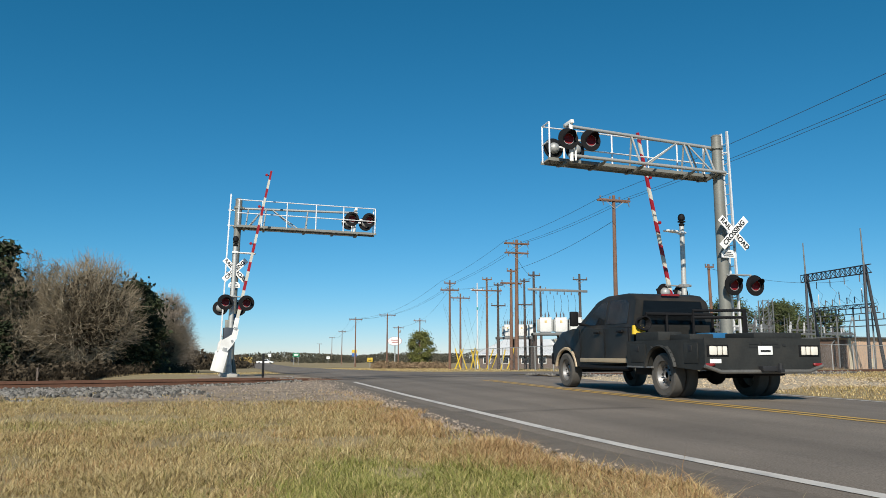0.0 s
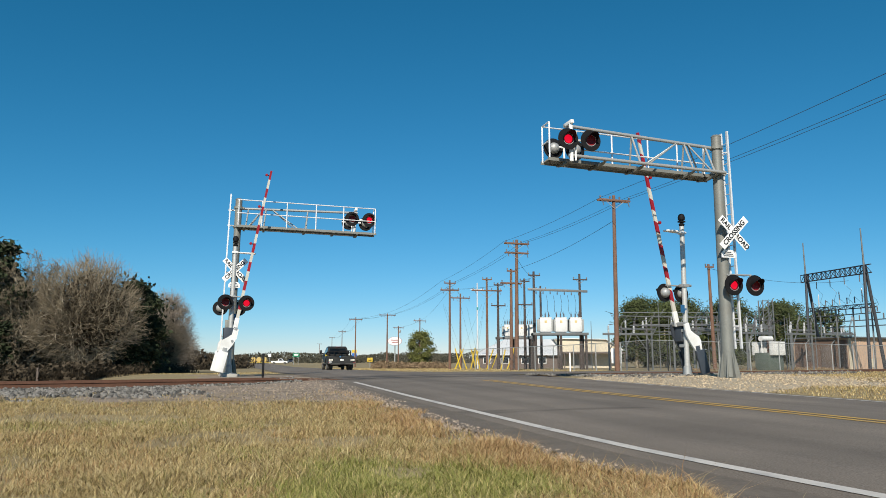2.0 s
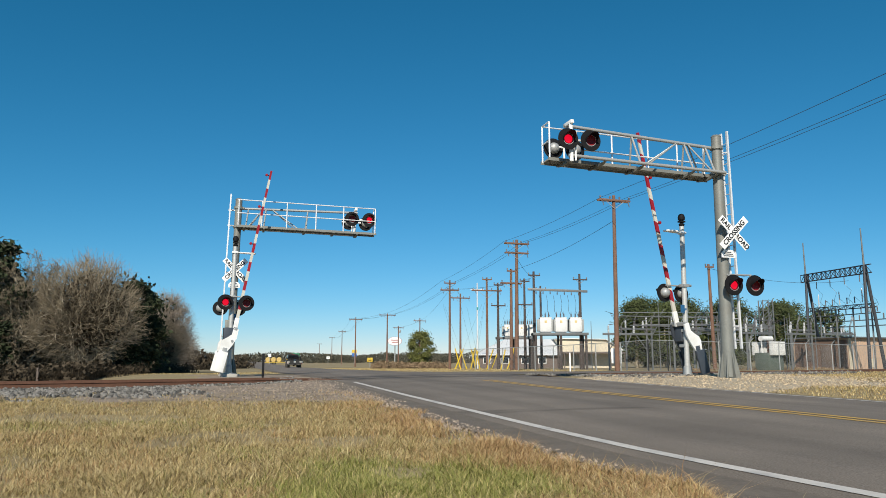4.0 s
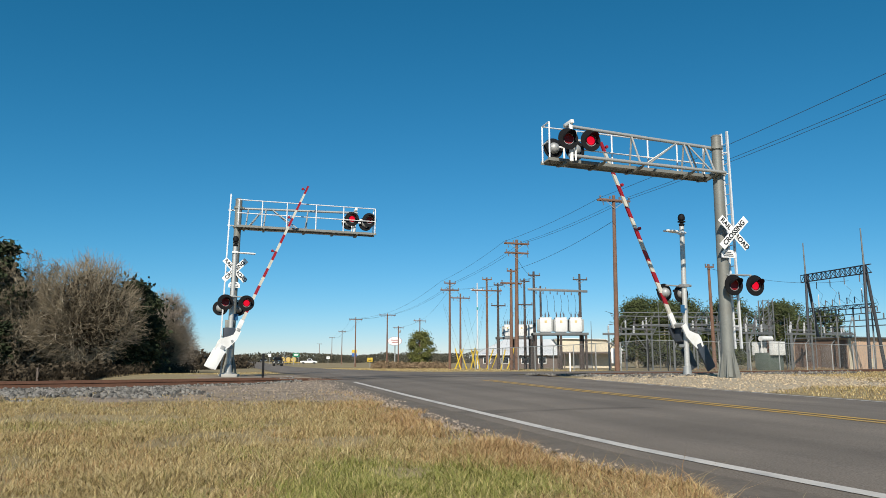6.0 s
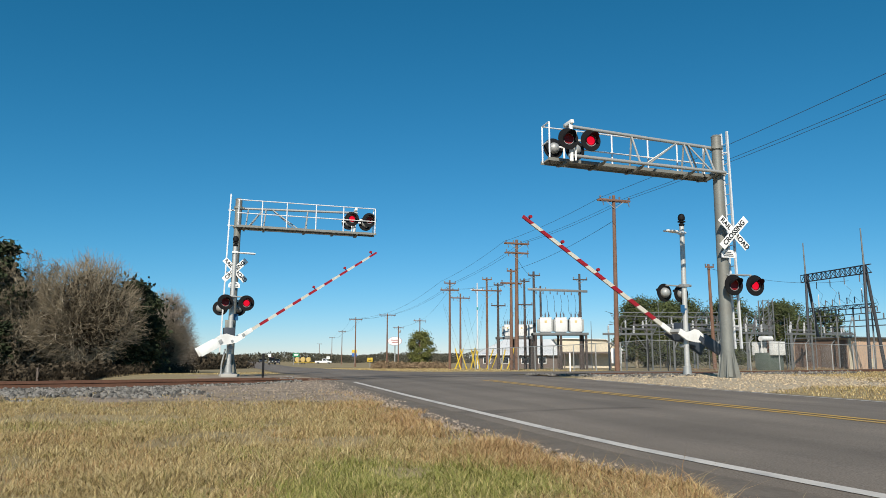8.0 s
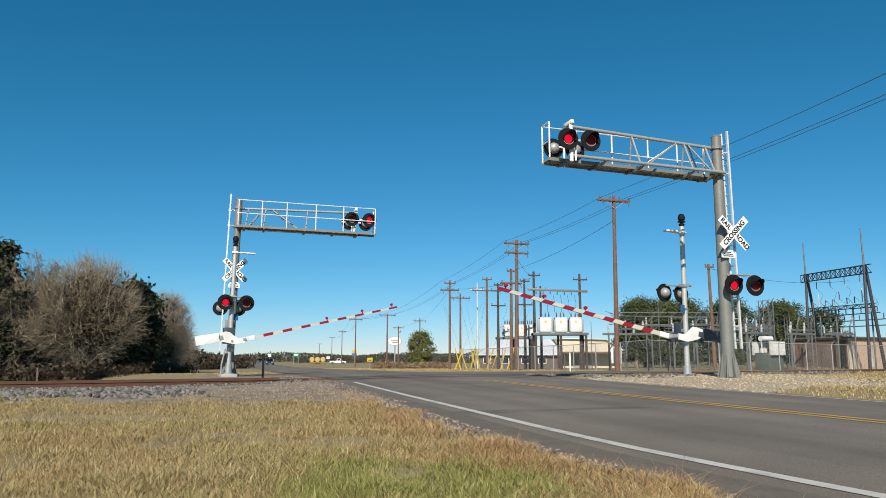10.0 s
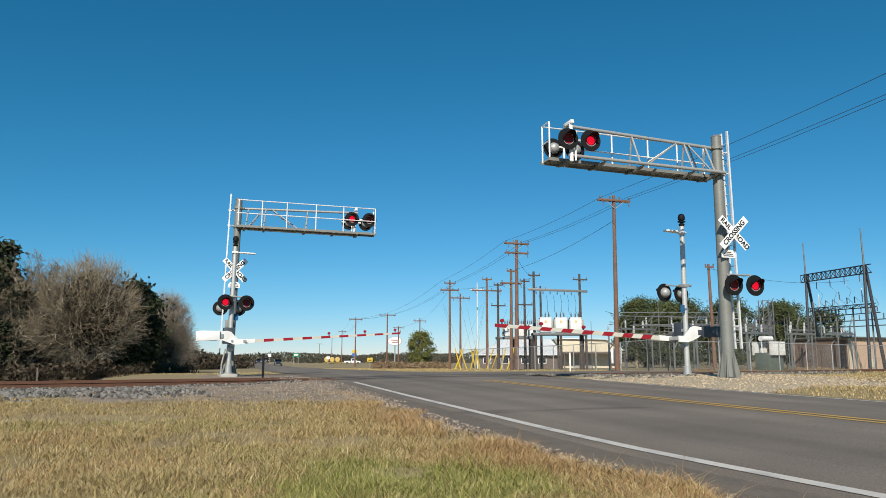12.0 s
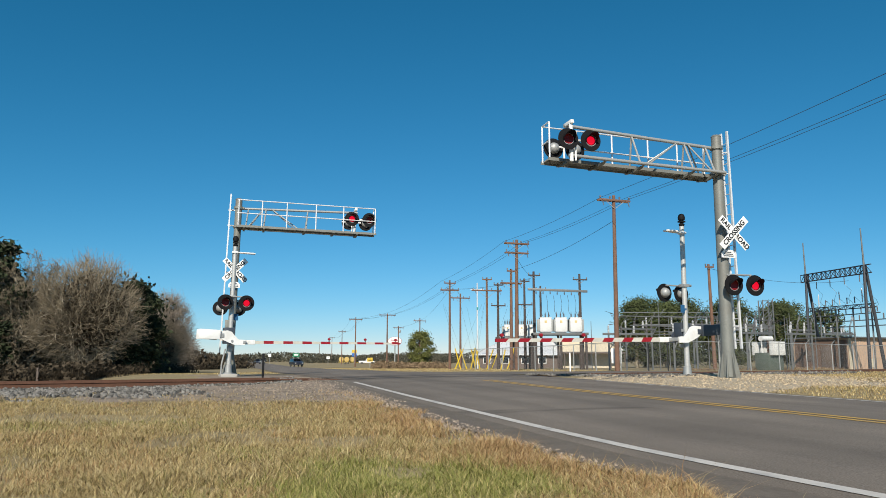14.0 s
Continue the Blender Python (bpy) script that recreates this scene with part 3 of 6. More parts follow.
def gate(m, label, back_lamps, low_lamps, weight, slant, thick):
    """Gate pole with its mechanism; returns the thing, its lamps and the arm that swings about the pivot."""
    e = thing("crossing_gate", m, label, "crossing gate", "gates of the crossing")
    bm = B()
    rod(bm, (0, 0, 0.0), (0, 0, 5.0), 0.085, 0.08, 16)
    part("pole", bm, mat("dull aluminium pole", (0.5, 0.5, 0.48), 0.45, 0.3, 0.15, 3, dirt=(0.36, 0.33, 0.28), dirt_amt=0.3), e, "pale aluminium pole")
    bm = B()
    lathe(bm, [(0.22, 0.0), (0.22, 0.03), (0.14, 0.05), (0.12, 0.32), (0.085, 0.36)], None, 16)
    part("pole_base", bm, GALV, e)
    bm = B()
    box(bm, (0, 0, -0.21), (0.6, 0.6, 0.42), bevel=0.02)
    part("footing", bm, CONCRETE, e, "square concrete footing")
    bm = B()
    lathe(bm, [(0.08, 4.98), (0.1, 5.05), (0.05, 5.1), (0.05, 5.17), (0.11, 5.2), (0.12, 5.28), (0.09, 5.38), (0.0, 5.42)], None, 16)
    box(bm, (0, 0, 5.14), (0.2, 0.16, 0.05))
    part("bell", bm, BLACK, e, "dark crossing bell on the pole's top")
    bm = B()
    rod(bm, (0.12, 0, 4.75), (-0.6, -0.05, 4.75), 0.035)
    box(bm, (-0.55, -0.1, 4.76), (0.5, 0.22, 0.05), bevel=0.01)
    box(bm, (0.0, 0, 4.75), (0.2, 0.2, 0.08), bevel=0.01)
    part("side_arm", bm, WHITE, e, "white bracket arm near the pole's top")
    lamps = {-1: [], 1: []}
    face = low_lamps
    y = 0.28 * face
    bm = B()
    rod(bm, (-0.62, y * 0.6, 2.98), (0.14, y * 0.6, 2.98), 0.025)
    box(bm, (0, 0, 2.98), (0.22, 0.24, 0.1), bevel=0.01)
    rod(bm, (0.1, 0, 3.0), (0.34, 0.05, 3.0), 0.04)
    part("lamp_bracket", bm, GALV, e)
    for x in back_lamps:
        lamps[face].append(lamp_head(e, x, y, 2.74, face))
    # mechanism
    bm = B()
    box(bm, (0.1, 0.28, 1.45), (0.42, 0.36, 0.62), bevel=0.03)
    part("mechanism_box", bm, MAST_DARK, e, "dark gate mechanism case")
    for z in (1.5, 1.0):
        bm = B()
        box(bm, (0, 0.1, z), (0.2, 0.26, 0.1), bevel=0.01)
        part("clamp", bm, GALV, e)
    bm = B()
    tube(bm, [(0.3, 0.2, -0.02), (0.3, 0.2, 0.35), (0.2, 0.25, 0.95)], 0.03)
    part("conduit", bm, GALV, e)
    bm = B()
    box(bm, (-0.19, -0.1, 2.2), (0.17, 0.012, 0.26), bevel=0.003)
    box(bm, (-0.08, -0.09, 2.2), (0.12, 0.02, 0.04))
    part("notice_plate", bm, mat("blue notice", (0.02, 0.10, 0.22), 0.5), e, "small blue notice plate")
    # moving arm: its own frame at the pivot, the arm lies along -x
    bm = B()
    rod(bm, (0, -0.2, 0), (0, 0.5, 0), 0.05, seg=12)
    arm = part("gate_arm_hub", bm, GALV, e, "pivot shaft carrying the gate arm")
    for y in (-0.19, 0.45):
        bm = B()
        prism(bm, [(0.46, 0.38), (0.46, 0.12), (0.3, 0.02), (0.1, -0.07), (-0.12, -0.15), (-0.48, -0.15), (-0.5, 0.04), (-0.24, 0.06), (-0.1, 0.2), (0.02, 0.35), (0.16, 0.4)], "y", y - 0.03, y + 0.03)
        part("arm_bracket", bm, WHITE if y < 0 or weight is WHITE else weight, arm, "curved steel gate-arm bracket")
        bm = B()
        box(bm, (0.55, y, 0.2), (0.5, 0.1, 0.17), bevel=0.01)
        part("weight_arm", bm, GALV if weight is WHITE else weight, arm)
    for y in (-0.27, 0.53):
        bm = B()
        box(bm, (0.84, y, 0.25), (0.78, 0.07, 0.36), Matrix.Rotation(radians(-3), 3, "Y"), bevel=0.012)
        part("counterweight", bm, weight, arm, "counterweight plate, darkened for shade on the right gate")
    bm = B()
    box(bm, (-0.48, 0.15, -0.04), (0.12, 0.68, 0.12), bevel=0.01)
    part("arm_saddle", bm, GALV, arm)
    bm = B()
    box(bm, (-0.66, 0.25, -0.04), (0.5, 0.085, 0.17), bevel=0.01)
    part("arm_sleeve", bm, WHITE, arm, "white sleeve at the arm's root")
    # the striped arm in lengths
    L0, L1 = 0.48, 7.02
    n, z0 = 17, -0.04
    w = (L1 - L0) / n

    def hgt(s):
        return thick - 0.022 * (s - L0) / (L1 - L0)
    for i in range(n):
        a, b = L0 + i * w, L0 + (i + 1) * w
        bm = B()
        ca, cb = (0 if i == 0 else slant), (0 if i == n - 1 else slant)
        prism(bm, [(-a + ca, z0 + hgt(a)), (-b + cb, z0 + hgt(b)), (-b - cb, z0 - hgt(b)), (-a - ca, z0 - hgt(a))], "y", 0.22, 0.28)
        red = (i % 2 == 0 and i > 1) or i == n - 1
        part("arm_stripe", bm, GATERED if red else GATEWHITE, arm, "red reflective band" if red else "")
    for s in (3.9, 5.45, 6.8):
        bm = B()
        rod(bm, (-s, 0.25, z0 + 0.05), (-s, 0.25, z0 + 0.12), 0.02)
        lathe(bm, [(0, -0.05), (0.05, -0.045), (0.055, 0), (0.05, 0.045), (0, 0.05)], Matrix.Translation((-s, 0.25, z0 + 0.15)) @ Matrix.Rotation(radians(90), 4, "X"), 14, mi=1)
        part("arm_lamp", bm, [BLACK, GATERED], arm, "small red lamp on the gate arm")
    arm.matrix_basis = pose(*PIVOT)
    return e, lamps, arm


MAST_DARK = mat("dark case paint, also shaded counterweights", (0.05, 0.06, 0.075), 0.5, 0.1, 0.15, 4)
cant_r, lamps_r = cantilever(pose(8.22, 21.4, 0.22, 0, 0, 15.6), "grey steel cantilever signal mast with crossbuck beside the road", -1, -1, 5.38, 0.185, (0.03, 0.75))
cant_l, lamps_l = cantilever(pose(-8.62, 30.0, 0.17, 0, -0.9, 195.6), "grey steel cantilever signal mast with pale walkway railing", 1, -1, 5.66, 0.155, (-0.22, 0.5))
# right counterweights get the dark case paint in place of shade; left stay white
gate_r, glamps_r, arm_r = gate(pose(7.98, 24.3, 0.2, 0, 0.6, 25), "crossing gate with red and white striped arm, pale pole", (-0.6, 0.12), 1, MAST_DARK, 0.05, 0.072)
gate_l, glamps_l, arm_l = gate(pose(-8.31, 28.8, 0.2, 0, -0.9, 205), "crossing gate with white counterweights and red striped arm", (0.3, -0.5), 1, WHITE, 0.0, 0.06)


# ---- vehicles ----
TRUCKBLACK = mat("dusty matte black paint", (0.018, 0.017, 0.015), 0.45, 0, 0.25, 1.5, 0.02, 30, spec=0.3, dirt=(0.07, 0.055, 0.04), dirt_amt=0.5)
BEDBLACK = mat("scuffed black steel bed", (0.024, 0.025, 0.024), 0.6, 0.0, 0.3, 2.5, 0.1, 50, spec=0.3, dirt=(0.06, 0.055, 0.047), dirt_amt=0.4)
GLASS = mat("dark tinted glass", (0.012, 0.014, 0.016), 0.1, 0, 0.05, 2, spec=0.35)
TYRE = mat("dusty tyre rubber", (0.075, 0.07, 0.063), 0.9, 0, 0.2, 8, 0.2, 60)
RIM = mat("dull grey rim", (0.22, 0.22, 0.22), 0.45, 0.5, 0.2, 6, dirt=(0.12, 0.1, 0.08), dirt_amt=0.5)
LAMPCLEAR = mat("pale lamp lens", (0.72, 0.68, 0.6), 0.25, 0, 0.08, 10, coat=0.5)
LAMPRED = mat("red tail lens", (0.22, 0.015, 0.015), 0.25, 0, 0.1, 10, coat=0.5)
SCUFF = mat("scuffed steel", (0.13, 0.125, 0.115), 0.5, 0.3, 0.3, 5)
# tan dust, with the sun's glint along the lower side put into the colour
TAN = mat("tan dusty trim with sun glint", (0.42, 0.33, 0.22), 0.5, 0.1, 0.15, 4)
BLUE = mat("blue welder case", (0.02, 0.12, 0.26), 0.5, 0, 0.12, 6)
YELLOW = mat("yellow paint", (0.62, 0.42, 0.02), 0.55, 0, 0.12, 5, dirt=(0.35, 0.25, 0.08), dirt_amt=0.4)
DARKIRON = mat("dark iron", (0.03, 0.03, 0.032), 0.6, 0.4, 0.2, 6)


def arch(cy, cz, r, z0, n=10):
    """Points of a wheel arch, from high y to low y, over the line z = z0."""
    a0 = math.asin(max(-1, min(1, (z0 - cz) / r)))
    return [(cy + r * math.cos(a0 + (math.pi - 2 * a0) * i / n), cz + r * math.sin(a0 + (math.pi - 2 * a0) * i / n)) for i in range(n + 1)]


def wheel(parent, x, y, r, w, name="wheel"):
    """A wheel whose part frame is its hub, turning about x."""
    side = 1 if x > 0 else -1
    turn = Matrix.Rotation(radians(90 * side), 4, "Y")
    bm = B()
    lathe(bm, [(0.055, w * 0.12), (0.07, w * 0.2), (r * 0.2, w * 0.16), (r * 0.5, -w * 0.05), (r * 0.58, w * 0.3), (r * 0.64, w * 0.4)], turn, 24)
    hub = part(name, bm, RIM, parent, "dull steel wheel")
    bm = B()
    lathe(bm, [(r * 0.62, -w * 0.45), (r * 0.9, -w * 0.5), (r * 0.985, -w * 0.42), (r, -w * 0.3), (r, w * 0.3), (r * 0.985, w * 0.42), (r * 0.9, w * 0.5), (r * 0.64, w * 0.45), (r * 0.60, w * 0.35), (r * 0.6, -w * 0.4)], turn, 32)
    part("tyre", bm, TYRE, hub, "dusty black tyre")
    bm = B()
    for i in range(8):
        a = i * math.pi / 4
        rod(bm, (side * w * 0.1, math.cos(a) * r * 0.33, math.sin(a) * r * 0.33), (side * w * 0.22, math.cos(a) * r * 0.33, math.sin(a) * r * 0.33), 0.016, seg=6)
    part("lug_nuts", bm, DARKIRON, hub)
    hub.matrix_basis = pose(x, y, r)
    return hub


def shape_greenhouse(vs, z0, z1, inset):
    for v in vs:
        k = (v.co.z - z0) / (z1 - z0)
        v.co.x *= 1 - inset * max(0, k)


def build_truck():
    e = thing("pickup_truck", pose(5.6, 12.8, 0), "dusty matte black crew-cab pickup with black flatbed", "truck")
    R, RY, FY = 0.41, 1.45, 5.72
    # lower cab and hood
    bm = B()
    prof = [(2.86, 0.62), (2.86, 1.36), (5.15, 1.40), (5.4, 1.40), (6.1, 1.34), (6.4, 1.12), (6.5, 1.0), (6.5, 0.62), (6.28, 0.5)] + arch(FY, R, 0.52, 0.5) + [(4.9, 0.55)]
    vs = prism(bm, prof, "x", -0.99, 0.99)
    for v in vs:
        if v.co.z > 1.1:
            v.co.x *= 0.97
        if v.co.y > 5.9:
            v.co.x *= 0.95
    es = [ed for ed in bm.edges if abs(ed.verts[0].co.x - ed.verts[1].co.x) < 0.2 and (ed.verts[0].co.z + ed.verts[1].co.z) / 2 > 1.15]
    bmesh.ops.bevel(bm, geom=es, offset=0.06, segments=3, affect="EDGES", profile=0.5)
    body = part("cab_body", bm, TRUCKBLACK, e)
    # greenhouse
    bm = B()
    vs = prism(bm, [(2.88, 1.34), (2.93, 1.92), (3.05, 2.03), (3.3, 2.08), (4.1, 2.08), (4.42, 2.0), (5.25, 1.4)], "x", -0.96, 0.96)
    shape_greenhouse(vs, 1.36, 2.08, 0.17)
    es = [ed for ed in bm.edges if ed.calc_length() < 0.9 and abs(ed.verts[0].co.x - ed.verts[1].co.x) < 0.1]
    bmesh.ops.bevel(bm, geom=es, offset=0.04, segments=3, affect="EDGES", profile=0.5)
    part("cab_roof", bm, TRUCKBLACK, e)

    def side_x(z):
        return 0.96 * (1 - 0.17 * (z - 1.36) / 0.72)
    for sx in (-1, 1):
        for pts in ([(3.12, 1.44), (3.15, 1.86), (3.3, 1.95), (3.9, 1.96), (3.9, 1.44)], [(4.0, 1.44), (4.0, 1.95), (4.3, 1.91), (4.95, 1.45)]):
            bm = B()
            lo = [bm.verts.new((sx * (side_x(z) + 0.006), y, z)) for y, z in pts]
            hi = [bm.verts.new((sx * (side_x(z) - 0.02), y, z)) for y, z in pts]
            bm.faces.new(lo), bm.faces.new(hi[::-1])
            for i in range(len(pts)):
                j = (i + 1) % len(pts)
                bm.faces.new((lo[i], lo[j], hi[j], hi[i]))
            part("side_window", bm, GLASS, e, "dark tinted side window", smooth=False)
        # door seams and handles
        for y in (3.02, 3.95, 5.02):
            bm = B()
            box(bm, (sx * 0.987, y, 1.0), (0.012, 0.014, 0.72))
            part("door_gap", bm, BLACK, e)
        for y in (3.32, 4.25):
            bm = B()
            box(bm, (sx * 1.0, y, 1.27), (0.05, 0.2, 0.045), bevel=0.012)
            part("door_handle", bm, BLACK, e)
        # mirror
        bm = B()
        box(bm, (sx * 1.26, 4.78, 1.6), (0.19, 0.1, 0.34), bevel=0.03)
        tube(bm, [(sx * 0.93, 4.8, 1.46), (sx * 1.2, 4.8, 1.5)], 0.03)
        part("tow_mirror", bm, BLACK, e, "tall black towing mirror")
        # sill step and arch flare
        bm = B()
        box(bm, (sx * 1.0, 3.95, 0.66), (0.05, 2.05, 0.09), bevel=0.012)
        part("rocker_trim", bm, TAN, e, "tan dusty rocker trim with painted sun glint")
        bm = B()
        rod(bm, (sx * 1.02, 2.95, 0.5), (sx * 1.02, 4.95, 0.5), 0.045)
        part("side_step", bm, BLACK, e)
        bm = B()
        pts = arch(FY, R, 0.52, 0.5, 14)
        for (y0, z0), (y1, z1) in zip(pts, pts[1:]):
            rod(bm, (sx * 0.98, y0, z0), (sx * 0.98, y1, z1), 0.04, seg=6)
        # only the left flare is tan: the sunlight on it is painted
        part("arch_flare", bm, TAN if sx < 0 else TRUCKBLACK, e)
    # rear window, wind-screen, third lamp
    bm = B()
    for xs in [(0.77, 0.68)]:
        q = [bm.verts.new(p) for p in ((-xs[0], 2.872, 1.42), (xs[0], 2.872, 1.42), (xs[1], 2.905, 1.9), (-xs[1], 2.905, 1.9))]
        bm.faces.new(q)
        bmesh.ops.solidify(bm, geom=bm.faces[:], thickness=0.015)
    part("rear_window", bm, GLASS, e, "dark rear window", smooth=False)
    bm = B()
    q = [bm.verts.new(p) for p in ((-0.84, 5.17, 1.475), (0.84, 5.17, 1.475), (0.74, 4.49, 1.965), (-0.74, 4.49, 1.965))]
    bm.faces.new(q)
    bmesh.ops.solidify(bm, geom=bm.faces[:], thickness=-0.015)
    part("windscreen", bm, GLASS, e, smooth=False)
    bm = B()
    box(bm, (0, 2.97, 2.03), (0.42, 0.05, 0.045), bevel=0.01)
    part("brake_lamp", bm, LAMPRED, e, "red high brake lamp")
    bm = B()
    box(bm, (0, 6.52, 0.68), (1.9, 0.14, 0.3), bevel=0.04)
    part("front_bumper", bm, BLACK, e)
    # flatbed: skirted sides with wheel arches
    bm = B()
    low = [(0.10, 0.52), (0.0, 0.60), (0.0, 1.1), (2.78, 1.1), (2.78, 0.56)] + arch(RY, R, 0.53, 0.56, 12)
    for sx in (-1, 1):
        prism(bm, low, "x", sx * 1.12, sx * 0.94)
    box(bm, (0, 1.4, 0.98), (1.9, 2.74, 0.06))
    part("bed_body", bm, BEDBLACK, e, "black steel flatbed body with side boxes")
    bm = B()
    vs = prism(bm, [(-1.12, 0.62), (-0.92, 0.52), (0.92, 0.52), (1.12, 0.62), (1.12, 1.12), (-1.12, 1.12)], "y", -0.05, 0.0)
    part("tail_panel", bm, BEDBLACK, e, "black steel tail panel")
    bm = B()
    tube(bm, [(-1.14, -0.06, 0.6), (-0.9, -0.08, 0.5), (0.9, -0.08, 0.5), (1.14, -0.06, 0.6)], 0.035)
    part("rear_bumper", bm, SCUFF, e, "scuffed steel bumper edge")
    for sx in (-1, 1):
        bm = B()
        box(bm, (sx * 0.90, -0.055, 0.88), (0.36, 0.012, 0.25), bevel=0.004)
        pod = part("lamp_recess", bm, BLACK, e)
        for i in (-1, 0, 1):
            bm = B()
            box(bm, (sx * 0.90 + i * 0.1, -0.07, 0.88), (0.085, 0.03, 0.2), bevel=0.02)
            part("tail_lamp", bm, LAMPCLEAR, pod, "pale oval tail lamp")
        bm = B()
        box(bm, (sx * 1.06, -0.066, 0.62), (0.12, 0.03, 0.05), bevel=0.008)
        part("reflector", bm, LAMPRED, e)
        bm = B()
        pts = arch(RY, R, 0.56, 0.56, 16)
        for (y0, z0), (y1, z1) in zip(pts, pts[1:]):
            rod(bm, (sx * 1.13, y0, z0), (sx * 1.13, y1, z1), 0.05, seg=6)
        part("fender", bm, BEDBLACK, e, "rounded black steel fender")
        for y, w in ((2.3, 0.6), (0.38, 0.44)):
            bm = B()
            box(bm, (sx * 1.125, y, 0.84), (0.014, w, 0.4), bevel=0.005)
            lid = part("box_door", bm, BEDBLACK, e)
            bm = B()
            box(bm, (sx * 1.137, y, 0.9), (0.012, 0.1, 0.1), bevel=0.004)
            part("latch", bm, DARKIRON, lid)
        bm = B()
        box(bm, (sx * 1.12, 2.25, 0.55), (0.05, 1.0, 0.03))
        part("bed_edge", bm, RIM, e)
    # plate, writing, hitch
    bm = B()
    box(bm, (0.02, -0.062, 0.86), (0.29, 0.012, 0.15), bevel=0.004)
    pl = part("number_plate", bm, SIGNWHITE, e, "white plate with a dark bar")
    bm = B()
    box(bm, (0.02, -0.07, 0.85), (0.2, 0.004, 0.035))
    part("writing", bm, LETTER, pl)
    for x, z, w in ((-0.2, 1.03, 0.2), (0.12, 1.03, 0.34), (-0.14, 0.975, 0.3), (0.2, 0.975, 0.24), (0.42, 1.0, 0.07)):
        bm = B()
        box(bm, (x, -0.056, z), (w, 0.006, 0.035))
        part("writing", bm, LETTER, e)
    bm = B()
    box(bm, (-0.95, -0.056, 0.68), (0.16, 0.006, 0.07))
    part("badge", bm, SIGNWHITE, e, "small white badge bar")
    bm = B()
    box(bm, (0.05, -0.1, 0.55), (0.36, 0.16, 0.09), bevel=0.01)
    rod(bm, (0.2, -0.2, 0.5), (0.2, -0.2, 0.64), 0.04)
    box(bm, (0.2, -0.16, 0.52), (0.09, 0.2, 0.06), bevel=0.01)
    part("hitch", bm, DARKIRON, e, "dark iron trailer hitch")
    # chassis
    bm = B()
    for sx in (-1, 1):
        box(bm, (sx * 0.45, 3.1, 0.62), (0.09, 5.6, 0.16))
    rod(bm, (-0.95, RY, R), (0.95, RY, R), 0.07, seg=10)
    rod(bm, (-0.8, FY, R), (0.8, FY, R), 0.05, seg=10)
    bmesh.ops.create_icosphere(bm, subdivisions=2, radius=0.19, matrix=Matrix.Translation((0, RY, R)))
    box(bm, (-0.75, 2.6, 0.52), (0.3, 0.7, 0.26), bevel=0.04)
    box(bm, (0.3, 0.35, 0.5), (0.5, 0.5, 0.16), bevel=0.05)
    part("chassis", bm, BLACK, e)
    # load on the bed
    bm = B()
    tube(bm, [(-0.78, 2.66, 1.0), (-0.78, 2.66, 1.66), (0.78, 2.66, 1.66), (0.78, 2.66, 1.0)], 0.04)
    tube(bm, [(-0.3, 2.66, 1.66), (-0.3, 2.66, 1.05)], 0.03)
    tube(bm, [(0.3, 2.66, 1.66), (0.3, 2.66, 1.05)], 0.03)
    tube(bm, [(0.1, 2.3, 1.05), (0.1, 2.3, 1.72), (1.0, 1.9, 1.72), (1.0, 1.9, 1.05)], 0.035)
    tube(bm, [(0.1, 2.3, 1.58), (1.0, 1.9, 1.58)], 0.03)
    part("headache_rack", bm, BLACK, e, "black tube rack behind the cab")
    bm = B()
    box(bm, (-0.8, 2.1, 1.17), (0.45, 0.9, 0.2), bevel=0.02)
    box(bm, (-0.65, 1.2, 1.14), (0.5, 0.7, 0.14), bevel=0.02)
    part("toolbox", bm, BEDBLACK, e)
    bm = B()
    box(bm, (0.55, 0.75, 1.17), (0.95, 0.9, 0.12), bevel=0.02)
    part("toolbox", bm, BEDBLACK, e)
    bm = B()
    box(bm, (0.25, 1.9, 1.13), (0.42, 0.5, 0.26), bevel=0.03)
    part("welder", bm, BLUE, e, "blue welding machine on the bed")
    bm = B()
    for i in range(4):
        r = 0.1 + 0.012 * i
        pts = [(-0.9 + r * math.cos(a), 2.58 - 0.03 * i, 1.46 + r * math.sin(a)) for a in [k * math.pi / 8 for k in range(17)]]
        tube(bm, pts, 0.018, 6)
    part("hose_reel", bm, BLACK, e, "coiled black hose")
    bm = B()
    rod(bm, (-1.0, 2.62, 1.24), (-1.0, 2.62, 1.42), 0.07, 0.06, 12)
    rod(bm, (-0.88, 2.62, 1.24), (-0.88, 2.62, 1.38), 0.05, 0.05, 12)
    part("canister", bm, YELLOW, e, "yellow canister")
    # short bed, long cab: the seam lies 2.62 m from the tail
    def along(y):
        return y * 0.916 if y < 2.86 else 2.62 + (y - 2.86) * 1.12
    for ob in e.children_recursive:
        for v in ob.data.vertices:
            if v.co.y < 2.83:
                if v.co.z > 0.95:
                    v.co.z -= 0.05
                if abs(v.co.x) > 1.0:
                    v.co.x += math.copysign(0.06, v.co.x)
            v.co.y = along(v.co.y)
    RY, FY = along(RY), along(FY)
    wheels = []
    for sx in (-1, 1):
        wheels.append((wheel(e, sx * 0.88, FY, R, 0.27), sx * 0.88, FY, R))
        wheels.append((wheel(e, sx * 1.02, RY, R, 0.24), sx * 1.02, RY, R))
        wheels.append((wheel(e, sx * 0.76, RY, R, 0.24), sx * 0.76, RY, R))
    return e, wheels


truck, truck_wheels = build_truck()


